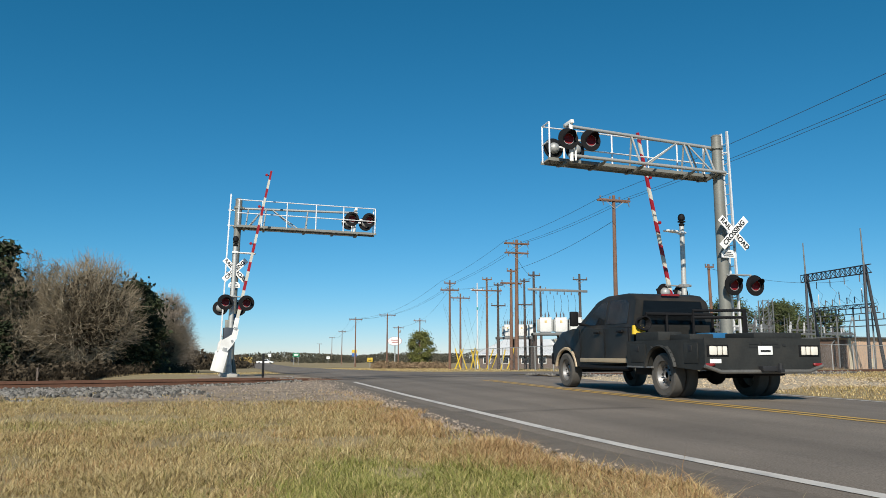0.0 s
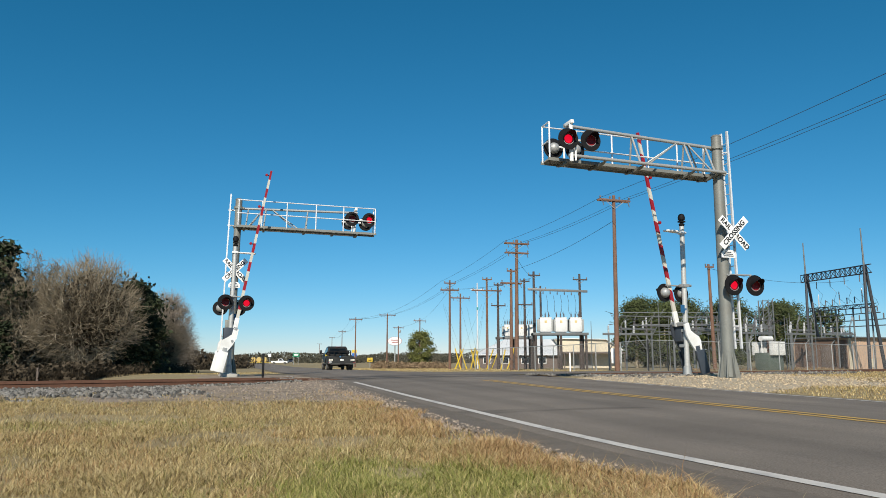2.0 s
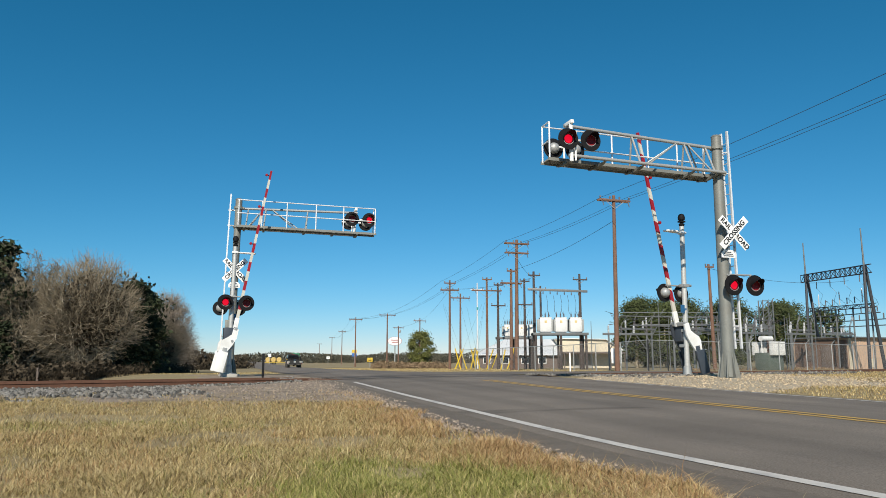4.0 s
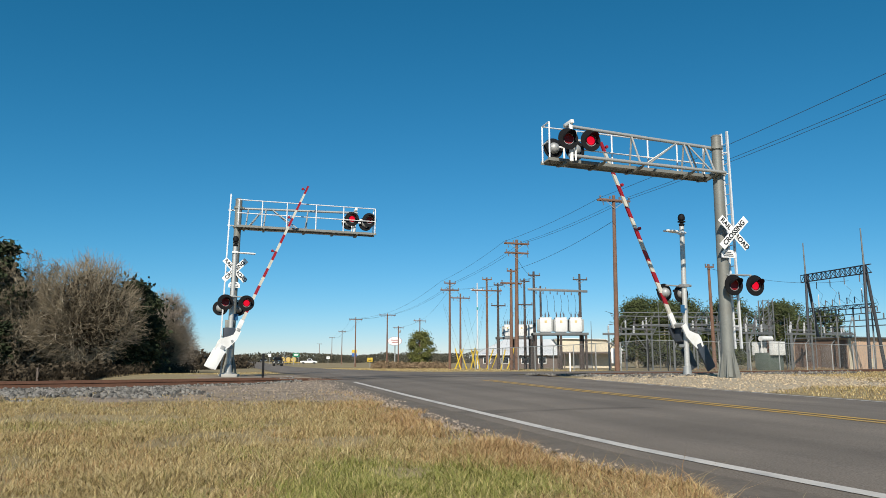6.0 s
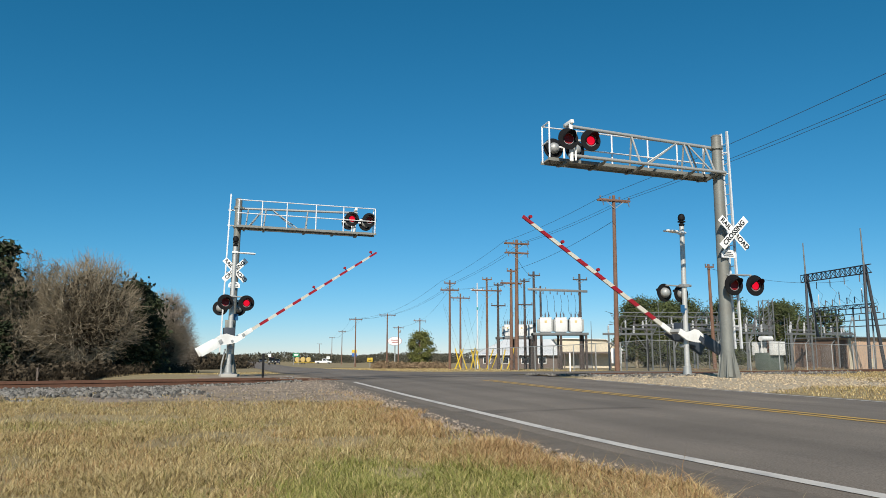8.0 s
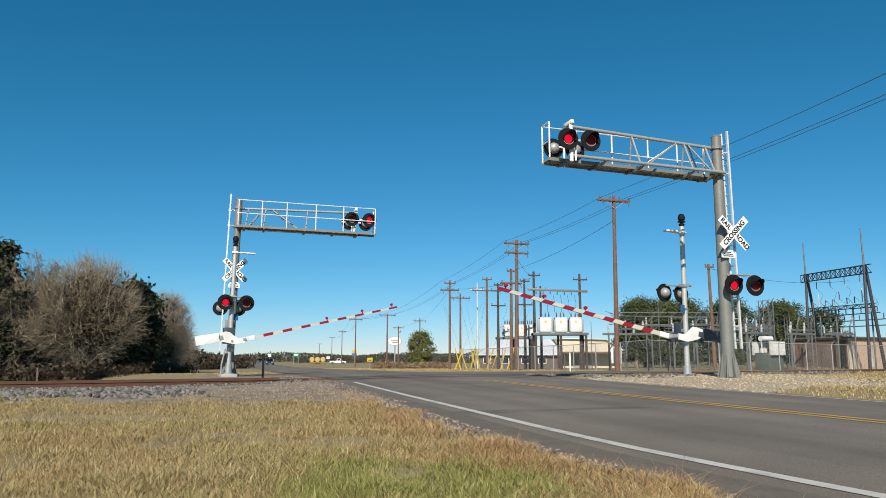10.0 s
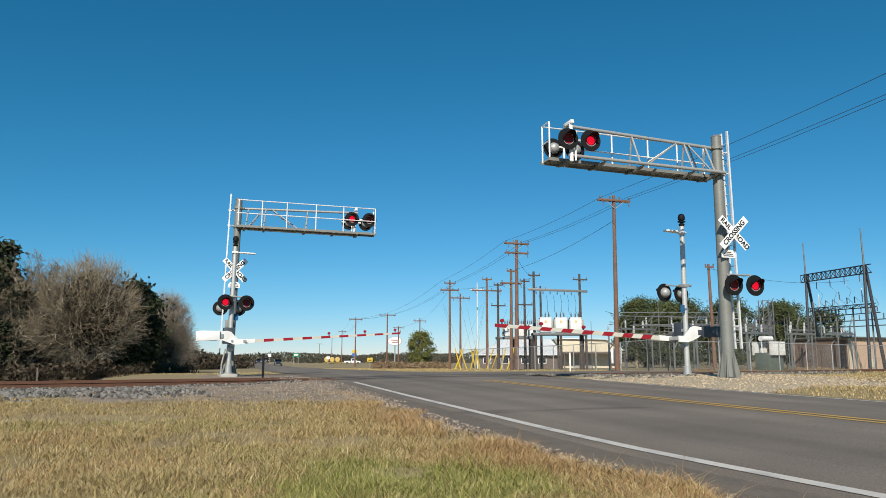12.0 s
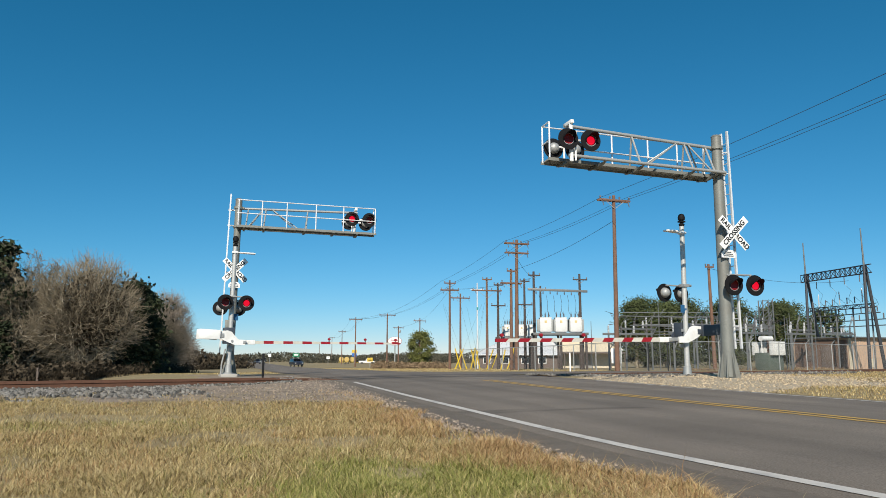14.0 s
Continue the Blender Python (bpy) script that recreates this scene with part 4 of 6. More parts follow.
def small_car(name, label, paint, m, pickup=False, length=4.7):
    """A plain passenger vehicle for the distance: body, cabin, windows, wheels, lamps. Front towards +y, origin at its middle."""
    e = thing(name, m, label, "truck" if pickup else "car", "distant traffic")
    h = length / 2
    bm = B()
    prof = [(-h, 0.45), (-h, 0.98), (h - 1.2, 1.02), (h - 0.1, 0.88), (h, 0.75), (h, 0.4)] + arch(h - 0.85, 0.33, 0.4, 0.4, 8) + arch(-h + 0.9, 0.33, 0.4, 0.4, 8)
    prism(bm, prof, "x", -0.92, 0.92)
    bmesh.ops.bevel(bm, geom=[ed for ed in bm.edges if abs(ed.verts[0].co.x - ed.verts[1].co.x) < 0.1 and ed.verts[0].co.z > 0.7 and ed.verts[1].co.z > 0.7], offset=0.05, segments=2, affect="EDGES")
    part("body", bm, paint, e)
    bm = B()
    y0 = 0.0 if pickup else -h + 0.15
    vs = prism(bm, [(y0, 0.97), (y0 + 0.12, 1.5), (y0 + 0.3, 1.62), (h - 2.1, 1.62), (h - 1.25, 1.0)] if not pickup else [(-0.35, 0.97), (-0.3, 1.65), (0.2, 1.72), (0.75, 1.68), (1.35, 1.0)], "x", -0.86, 0.86)
    shape_greenhouse(vs, 1.0, 1.7, 0.16)
    part("cabin", bm, paint, e)
    for sx in (-1, 1):
        bm = B()
        vs = prism(bm, [(y0 + 0.35, 1.08), (y0 + 0.4, 1.5), (h - 2.1, 1.54), (h - 1.5, 1.08)] if not pickup else [(-0.2, 1.08), (-0.15, 1.55), (0.65, 1.6), (1.1, 1.08)], "x", sx * 0.80, sx * 0.872)
        shape_greenhouse(vs, 1.0, 1.7, 0.16)
        part("side_window", bm, GLASS, e)
        bm = B()
        box(bm, (sx * 0.7, h - 0.01, 0.72), (0.3, 0.05, 0.14), bevel=0.02)
        part("headlight", bm, LAMPCLEAR, e)
        for y in (h - 0.85, -h + 0.9):
            wheel(e, sx * 0.8, y, 0.33, 0.22)
    bm = B()
    q = [(-0.7, h - 1.4, 1.14), (0.7, h - 1.4, 1.14), (0.64, h - 2.0, 1.57), (-0.64, h - 2.0, 1.57)] if not pickup else [(-0.7, 1.29, 1.1), (0.7, 1.29, 1.1), (0.62, 0.84, 1.62), (-0.62, 0.84, 1.62)]
    bm.faces.new([bm.verts.new(p) for p in q])
    bmesh.ops.solidify(bm, geom=bm.faces[:], thickness=-0.02)
    part("windscreen", bm, GLASS, e, smooth=False)
    return e


CARDARK = mat("dark blue car paint", (0.02, 0.025, 0.04), 0.3, 0.1, 0.1, 2, coat=0.6)
CARGREY = mat("grey car paint", (0.12, 0.125, 0.13), 0.3, 0.3, 0.1, 2, coat=0.6)
CARWHITE = mat("white car paint", (0.75, 0.75, 0.74), 0.35, 0, 0.06, 2, coat=0.5)
HAY = mat("yellow hay", (0.50, 0.36, 0.13), 0.95, 0, 0.25, 5, 0.6, 30)
white_pickup = small_car("pickup_truck", "white pickup towing a hay trailer", CARWHITE, pose(-50, 240, -1.1), True, 5.2)
suv = small_car("car", "dark car coming along the far road", CARDARK, pose(-46, 200, -1.1), False, 4.7)
car_a = small_car("car", "dark car waiting far down the road", CARDARK, pose(-66, 250, -1.15), False, 4.6)
car_b = small_car("car", "grey car far down the road", CARGREY, pose(-70, 265, -1.15), False, 4.6)


def hay_trailer():
    e = thing("hay_trailer", pose(-58, 240, -1.1), "low flat trailer loaded with yellow round hay bales", "trailer", "distant traffic")
    bm = B()
    box(bm, (0, 0, 0.62), (2.2, 5.4, 0.14), bevel=0.02)
    tube(bm, [(0, 2.7, 0.6), (0, 3.7, 0.5)], 0.06)
    part("deck", bm, YELLOW, e, "yellow trailer deck")
    for y in (-1.75, 0, 1.75):
        bm = B()
        lathe(bm, [(0, -0.75), (0.72, -0.74), (0.8, -0.6), (0.8, 0.6), (0.72, 0.74), (0, 0.75)], Matrix.Translation((0, y, 1.48)) @ Matrix.Rotation(radians(90), 4, "Y"), 24)
        part("hay_bale", bm, HAY, e, "round yellow hay bale")
    for sx in (-1, 1):
        for y in (-0.6, 0.3):
            wheel(e, sx * 1.0, y, 0.34, 0.2)
    return e


trailer = hay_trailer()


# ---- poles and lines ----
def utility_pole(x, y, top, arms, material, label, r=0.16, turn=16.0, lean=0.0, cans=0):
    """Wooden pole from the ground up to the height top; arms: (height, length, insulators)."""
    z0 = ground_z(x, y)
    h = top - z0
    e = thing("utility_pole", pose(x, y, z0, 0, lean, turn), label, "utility pole", "utility poles")
    bm = B()
    rod(bm, (0, 0, -0.3), (0, 0, h), r, r * 0.62, 10)
    part("pole", bm, material, e)
    for z, ln, n in arms:
        z -= z0
        bm = B()
        box(bm, (0, -0.13, z), (ln, 0.1, 0.13), bevel=0.01)
        a = part("crossarm", bm, material, e)
        if ln > 1.8:
            bm = B()
            box(bm, (0, 0.13, z), (ln, 0.1, 0.13), bevel=0.01)
            part("crossarm", bm, material, e)
            for sx in (-0.4, 0.42):
                bm = B()
                rod(bm, (sx * ln, -0.16, z - 0.06), (sx * ln + 0.08, -0.2, z - 0.42), 0.035, 0.025, 6)
                part("fuse_cutout", bm, INSUL, a)
        bm = B()
        for sx in (-1, 1):
            box(bm, (sx * ln * 0.17, -0.14, z - ln * 0.12), (ln * 0.40, 0.02, 0.035), Matrix.Rotation(radians(-38 * sx), 3, "Y"))
        part("brace", bm, GALV, a)
        for i in range(n):
            bm = B()
            xx = -ln * 0.46 + ln * 0.92 * i / max(1, n - 1)
            lathe(bm, [(0, 0), (0.025, 0.0), (0.03, 0.06), (0.07, 0.07), (0.05, 0.12), (0.075, 0.13), (0.04, 0.2), (0, 0.21)], Matrix.Translation((xx, -0.13, z + 0.06)), 8)
            part("insulator", bm, INSUL, a)
    for i in range(cans):
        bm = B()
        lathe(bm, [(0, 0), (0.2, 0), (0.22, 0.05), (0.22, 0.6), (0.18, 0.66), (0, 0.68)], Matrix.Translation((0.32, 0, h - 1.6 - i * 0.9)), 12)
        part("transformer_can", bm, GALV, e)
    return e


RED = "reddish-brown wooden utility pole with crossarm"
DRK = "dark weathered wooden substation pole"
utility_pole(11.25, 48, 11.55, [(11.2, 2.3, 4)], WOODPOLE, RED, 0.17, lean=0.8)
utility_pole(6.45, 65, 11.3, [(10.95, 2.3, 4), (10.1, 2.2, 3)], WOODPOLE, RED, 0.2, lean=0.8)
utility_pole(6.1, 66.2, 8.8, [(8.6, 0.9, 2), (7.5, 2.0, 3)], WOODPOLE, RED, 0.17, lean=0.5)
utility_pole(0.78, 85, 9.75, [(9.4, 1.4, 3), (8.6, 2.2, 4)], WOODPOLE, RED)
utility_pole(2.36, 100, 9.5, [(8.9, 2.7, 4)], WOODPOLE, RED)
utility_pole(4.78, 80, 9.5, [(9.3, 1.1, 3), (8.1, 3.4, 4)], WOODPOLE, RED)
utility_pole(5.84, 78, 8.75, [(8.5, 1.0, 3), (6.3, 1.6, 2)], DARKPOLE, DRK)
utility_pole(8.66, 78, 9.2, [(8.9, 1.1, 3), (6.4, 1.7, 2)], DARKPOLE, DRK)
utility_pole(9.3, 75, 9.6, [(9.2, 1.3, 2)], DARKPOLE, DRK, 0.18)
utility_pole(10.5, 79, 8.5, [(8.1, 1.2, 2)], DARKPOLE, DRK)
utility_pole(14.0, 75, 9.35, [(8.75, 1.6, 2)], DARKPOLE, DRK, 0.18)
utility_pole(-10.2, 135, 8.9, [(8.6, 3.1, 4)], WOODPOLE, RED)
utility_pole(-17.75, 150, 9.0, [(8.6, 2.7, 4)], WOODPOLE, RED)
utility_pole(-4.7, 150, 8.9, [(8.3, 2.6, 4)], WOODPOLE, RED)
utility_pole(-10.25, 170, 8.15, [(7.7, 2.4, 4)], WOODPOLE, RED, cans=1)
utility_pole(-31.4, 230, 9.4, [(9.0, 2.4, 3)], WOODPOLE, RED)
utility_pole(-45, 300, 9.3, [(9.0, 2.4, 3)], WOODPOLE, RED)
utility_pole(21.95, 60, 8.45, [(8.2, 0.8, 2)], WOODPOLE, RED, 0.17, lean=-0.8)
utility_pole(21.5, 5, 11.6, [(11.2, 2.3, 4)], WOODPOLE, RED, 0.17)
utility_pole(-70, 420, 9.0, [(8.8, 2.4, 3)], WOODPOLE, RED)


def span(a, b, sag, r=0.014, n=14):
    bm = B()
    a, b = Vector(a), Vector(b)
    pts = [a.lerp(b, i / n) - Vector((0, 0, sag * 4 * (i / n) * (1 - i / n))) for i in range(n + 1)]
    tube(bm, pts, r, 5)
    return tagged(part("power_line", bm, WIRE), "thin dark overhead cable hung between wooden poles", "cable", "overhead cables")


LINE = [(21.5, 5, 11.35), (11.45, 48, 11.35), (6.45, 65, 11.1), (0.78, 85, 9.6), (-10.2, 135, 8.75), (-17.75, 150, 8.75), (-31.4, 230, 9.1), (-45, 300, 9.1)]
for off in (-1.05, 0.65, 1.05):
    for a, b in zip(LINE, LINE[1:]):
        span((a[0] + off * ACROSS.x, a[1] + off * ACROSS.y, a[2]), (b[0] + off * ACROSS.x, b[1] + off * ACROSS.y, b[2]), 0.012 * (Vector(a) - Vector(b)).length, 0.012 if a[1] < 60 else 0.012)
span((11.45, 48, 9.9), (6.45, 65, 8.6), 0.3)
span((9.0, 75, 8.9), (0.78, 85, 8.7), 0.3, 0.015)
span((-4.7, 150, 8.4), (0.78, 85, 8.7), 0.6, 0.011)
span((-4.7, 150, 8.4), (-10.25, 170, 7.8), 0.3, 0.02)
span((21.95, 60, 8.1), (35.5, 64, 7.5), 0.6, 0.014)
span((6.45, 65, 9.9), (9.3, 75, 8.9), 0.3, 0.014)


def light_pole():
    e = thing("light_pole", pose(4.2, 90, ground_z(4.2, 90)), "slim pale galvanised steel pole among the wooden poles", "pole")
    bm = B()
    rod(bm, (0, 0, -0.2), (0, 0, 10.4), 0.11, 0.07, 12)
    part("pole", bm, ALU, e)
    bm = B()
    box(bm, (0.0, 0, 9.6), (1.6, 0.08, 0.1))
    part("crossarm", bm, ALU, e)
    bm = B()
    box(bm, (0.02, -0.1, 7.3), (0.18, 0.08, 0.3), bevel=0.01)
    part("marker", bm, mat("teal marker", (0.02, 0.25, 0.22), 0.5), e)


light_pole()


# ---- transformer bank on its platforms ----
TANK = mat("pale grey tank paint", (0.66, 0.66, 0.64), 0.5, 0, 0.06, 3, dirt=(0.4, 0.37, 0.33), dirt_amt=0.3)
FIN = mat("shaded grey radiator", (0.30, 0.31, 0.30), 0.6, 0.1, 0.1, 4)
STEEL = mat("galvanised bus steel", (0.15, 0.155, 0.155), 0.5, 0.3, 0.15, 4)
DARKSTEEL = mat("dark weathered steel", (0.06, 0.065, 0.075), 0.6, 0.3, 0.15, 4)
PORCELAIN = mat("white porcelain", (0.5, 0.5, 0.5), 0.3, 0, 0.05, 6)


def platform(x0, x1, y, z, legs):
    zg = ground_z((x0 + x1) / 2, y)
    e = thing("transformer_platform", pose((x0 + x1) / 2, y, zg), "pale steel platform on dark wooden legs", "platform", "transformer platforms")
    w, h = x1 - x0, z - zg
    bm = B()
    for yy in (-0.9, 0.9):
        box(bm, (0, yy, h - 0.12), (w, 0.14, 0.26), bevel=0.01)
    part("beam", bm, STEEL, e)
    bm = B()
    box(bm, (0, 0, h - 0.02), (w, 1.7, 0.05))
    part("deck", bm, STEEL, e)
    for i in range(legs):
        for yy in (-0.9, 0.9):
            bm = B()
            xx = -w / 2 + 0.25 + (w - 0.5) * i / (legs - 1)
            rod(bm, (xx, yy, -0.2), (xx, yy, h - 0.25), 0.13, 0.12, 10)
            part("leg", bm, DARKPOLE, e)
    return z


def regulator(x, y, z, w=1.15, h=1.5):
    e = thing("transformer", pose(x, y, z), "pale grey transformer tank with fins and bushings", "transformer", "transformers on the platforms")
    bm = B()
    box(bm, (0, 0, h / 2 + 0.05), (w, 0.9, h - 0.1), bevel=0.04)
    part("tank", bm, TANK, e)
    bm = B()
    box(bm, (0, 0, h + 0.02), (w * 1.05, 0.95, 0.06), bevel=0.015)
    part("tank_lid", bm, TANK, e)
    for sx in (-1, 1):
        for i in range(5):
            bm = B()
            box(bm, (sx * (w / 2 + 0.12), -0.36 + i * 0.18, h * 0.5), (0.22, 0.03, h * 0.8), bevel=0.008)
            part("radiator_fin", bm, FIN, e)
    for sx in (-0.33, 0, 0.33):
        bm = B()
        prof = [(0.05, 0)]
        for k in range(5):
            prof += [(0.08, 0.04 + k * 0.08), (0.045, 0.08 + k * 0.08)]
        lathe(bm, prof + [(0.02, 0.5), (0.02, 0.62), (0, 0.62)], Matrix.Translation((sx * w, 0.1 * (1 if sx else -1), h + 0.04)), 8)
        part("bushing", bm, INSUL, e)
    bm = B()
    box(bm, (0.0, -0.46, h * 0.75), (w * 0.22, 0.02, h * 0.16))
    part("number_label", bm, mat("yellow label", (0.6, 0.45, 0.2), 0.6), e)
    bm = B()
    box(bm, (0, 0, 0.03), (w * 0.9, 0.8, 0.06))
    part("skid", bm, DARKSTEEL, e)


ZP = platform(9.05, 14.6, 75, 3.32, 3)
for x in (10.4, 11.95, 13.45):
    regulator(x, 75, ZP + 0.01)
ZP = platform(6.1, 10.3, 85, 3.2, 3)
for x in (7.4, 9.0, 10.0):
    regulator(x, 85, ZP + 0.01, 0.75, 1.35)


def bus_beam():
    e = thing("bus_beam", pose(11.7, 74.85, 7.65), "long pale timber beam hung with insulators and jumpers", "beam")
    bm = B()
    box(bm, (0, 0, 0), (6.1, 0.16, 0.24), Matrix.Rotation(radians(2.2), 3, "Y"), bevel=0.01)
    part("beam", bm, STEEL, e)
    for i in range(7):
        x = -2.2 + i * 0.72
        bm = B()
        lathe(bm, [(0, 0), (0.06, -0.05), (0.03, -0.1), (0.07, -0.15), (0.03, -0.2), (0.07, -0.25), (0, -0.32)], Matrix.Translation((x, -0.02, -0.14 - 0.038 * x)), 8)
        part("insulator", bm, INSUL, e)
    for i in range(6):
        x = -1.9 + i * 0.72
        bm = B()
        tube(bm, [(x, 0, -0.45), (x + 0.15, 0, -1.3), (x + 0.1, 0.05, -2.1), (x + 0.35, 0.1, -2.6)], 0.016, 5)
        part("jumper", bm, WIRE, e)


bus_beam()


# ---- low white building ----
ROOFWHITE = mat("white metal roofing", (0.74, 0.74, 0.73), 0.5, 0.1, 0.06, 0.7, dirt=(0.5, 0.48, 0.44), dirt_amt=0.3)
CREAM = mat("cream metal siding", (0.62, 0.54, 0.40), 0.6, 0, 0.08, 0.8)
DARKWALL = mat("brown siding", (0.13, 0.10, 0.085), 0.8, 0, 0.15, 1.5)
PANE = mat("dark window pane", (0.02, 0.025, 0.03), 0.1, 0, 0.05, 3)


def building():
    z0 = ground_z(15, 105) - 0.05
    e = thing("warehouse", pose(0, 0, z0), "low building with white metal roof and cream gable", "building")
    bm = B()
    prism(bm, [(16.2, 0), (24.6, 0), (24.6, 2.7), (22.6, 3.95), (16.2, 4.1)], "y", 103, 118)
    part("wall", bm, CREAM, e, "cream metal siding")
    bm = B()
    for a, b in (((15.9, 4.1), (22.6, 3.97)), ((22.6, 3.97), (25.0, 2.5))):
        prism(bm, [a, b, (b[0], b[1] + 0.08), (a[0], a[1] + 0.08)], "y", 102.6, 118.4)
    part("roof", bm, ROOFWHITE, e, "white metal roof")
    bm = B()
    prism(bm, [(101, 0), (116, 0), (116, 1.8), (101, 1.9)], "x", 4.6, 16.15)
    part("wall", bm, DARKWALL, e, "brown siding")
    bm = B()
    prism(bm, [(100.4, 1.80), (109, 3.72), (109, 3.82), (100.4, 1.9)], "x", 4.3, 16.18)
    prism(bm, [(109, 3.72), (116.4, 1.74), (116.4, 1.84), (109, 3.82)], "x", 4.3, 16.18)
    for v in bm.verts:
        if v.co.y > 108 and v.co.y < 110 and v.co.x < 10:
            v.co.x = 9.2
        if v.co.y < 110 and v.co.z > 3:
            v.co.z += 0.35
    part("roof", bm, ROOFWHITE, e, "long white metal roof")
    bm = B()
    prism(bm, [(100.6, 2.05), (103.2, 2.25), (103.2, 2.33), (100.6, 2.13)], "x", 16.2, 25.0)
    part("porch_roof", bm, DARKWALL, e, "dark lean-to roof along the gable")
    for x in (16.5, 18.6, 20.7, 22.8, 24.7):
        bm = B()
        rod(bm, (x, 100.8, 0), (x, 100.8, 2.08), 0.07, seg=8)
        part("porch_post", bm, DARKWALL, e)
    for x in (6.0, 8.4, 11.2, 13.5):
        bm = B()
        box(bm, (x, 100.97, 1.1), (1.1, 0.08, 0.8), bevel=0.01)
        w = part("window", bm, SIGNWHITE, e)
        bm = B()
        box(bm, (x, 100.93, 1.1), (0.95, 0.05, 0.65))
        part("pane", bm, PANE, w)
    bm = B()
    box(bm, (19.4, 102.95, 1.15), (2.6, 0.1, 2.3))
    part("roller_door", bm, mat("grey door", (0.3, 0.29, 0.27), 0.6), e)


building()


# ---- chain-link fence ----
LINK = mat("galvanised chain link", (0.28, 0.28, 0.27), 0.6, 0.3, 0.1, 3)


def fence_run(pts, bay, barbed=False, posts=GALV):
    e = thing("chain_link_fence", Matrix(), "grey chain-link fence with steel posts", "fence", "fences round the substation")
    H = 1.95
    for (x0, y0), (x1, y1) in zip(pts, pts[1:]):
        d = Vector((x1 - x0, y1 - y0))
        n = max(1, round(d.length / bay))
        for i in range(n):
            a = Vector((x0, y0)) + d * i / n
            b = Vector((x0, y0)) + d * (i + 1) / n
            za, zb = ground_z(*a), ground_z(*b)
            bm = B()
            rod(bm, (a.x, a.y, za - 0.2), (a.x, a.y, za + H + 0.03), 0.04, seg=8)
            if barbed:
                rod(bm, (a.x, a.y, za + H), (a.x + 0.2, a.y - 0.2, za + H + 0.32), 0.025, seg=6)
            part("post", bm, posts, e)
            bm = B()
            rod(bm, (a.x, a.y, za + H), (b.x, b.y, zb + H), 0.025, seg=6)
            part("top_rail", bm, GALV, e)
            # woven wire
            V, F = [], []
            L = (b - a).length
            u = (b - a) / L
            m = int(L / 0.11) + int(H / 0.11)
            for k in range(m):
                for s in (1, -1):
                    t0 = k * 0.11 - H
                    p, q = (t0, t0 + H) if s > 0 else (t0 + H, t0)

                    def clip(tt):
                        return max(0.0, min(L, tt))
                    h0, h1 = 0.05, H
                    sl = (q - p) / H
                    for bound, sign in ((0, 1), (L, -1)):
                        if sl * sign > 0:
                            h0 = max(h0, (bound - p) / sl)
                        else:
                            h1 = min(h1, (bound - p) / sl)
                    if h1 - h0 < 0.02:
                        continue
                    i0 = len(V)
                    for h in (h0, h1):
                        tt = clip(p + sl * h)
                        w = a + u * tt
                        zg = za + (zb - za) * tt / L
                        V += [(w.x - u.x * 0.004, w.y - u.y * 0.004, zg + h), (w.x + u.x * 0.004, w.y + u.y * 0.004, zg + h)]
                    F.append((i0, i0 + 1, i0 + 3, i0 + 2))
            me = bpy.data.meshes.new("mesh_panel")
            me.from_pydata(V, [], F)
            me.materials.append(LINK)
            ob = new("mesh_panel", me)
            ob.parent = e
    return e


fence_run([(2.0, 74), (13.0, 47)], 2.9)
fence_run([(13.0, 47), (16.0, 48.8)], 1.5, posts=DARKIRON)
fence_run([(16.0, 48.8), (30, 57.2), (52, 70.4)], 3.0, barbed=True)


def board(x, y, z, w, h, material, label):
    e = thing("sign_board", pose(x, y, z), label, "sign")
    bm = B()
    box(bm, (0, 0, 0), (w, 0.02, h), bevel=0.004)
    part("panel", bm, material, e)
    return e


board(11.7, 50.05, 0.95, 0.7, 1.0, WHITE, "blank white notice board on the chain-link fence")


# ---- yellow guards over the guy wires ----
def guy_guard(x, y, leanx, leany, h=2.2):
    z = ground_z(x, y)
    e = thing("guy_guard", pose(x, y, z), "slanting yellow plastic guard on a pole's guy wire", "guy guard", "yellow guy guards")
    bm = B()
    rod(bm, (0, 0, -0.1), (leanx, leany, h), 0.075, 0.065, 10)
    part("sleeve", bm, YELLOW, e)
    bm = B()
    rod(bm, (leanx, leany, h), (leanx * 3.2, leany * 3.2, h * 3.2), 0.007, seg=5)
    part("guy_wire", bm, WIRE, e)


random.seed(21)
for i, (x, y) in enumerate(((1.3, 82), (2.6, 80), (3.0, 81), (3.5, 79), (3.6, 83), (4.0, 80), (5.0, 78), (5.9, 76), (6.6, 77), (7.0, 78), (1.9, 79), (4.5, 77))):
    guy_guard(x, y, (0.95, -0.75, 0.5, -0.5, 0.3, -0.45, 0.85, 0.5, 0.75, 0.5, -0.6, 0.7)[i], random.uniform(-0.3, 0.3), random.uniform(1.9, 2.4))


# ---- metal shed ----
SHEDTAN = mat("tan metal cladding", (0.50, 0.36, 0.26), 0.6, 0.05, 0.06, 1.2, dirt=(0.36, 0.27, 0.2), dirt_amt=0.25)


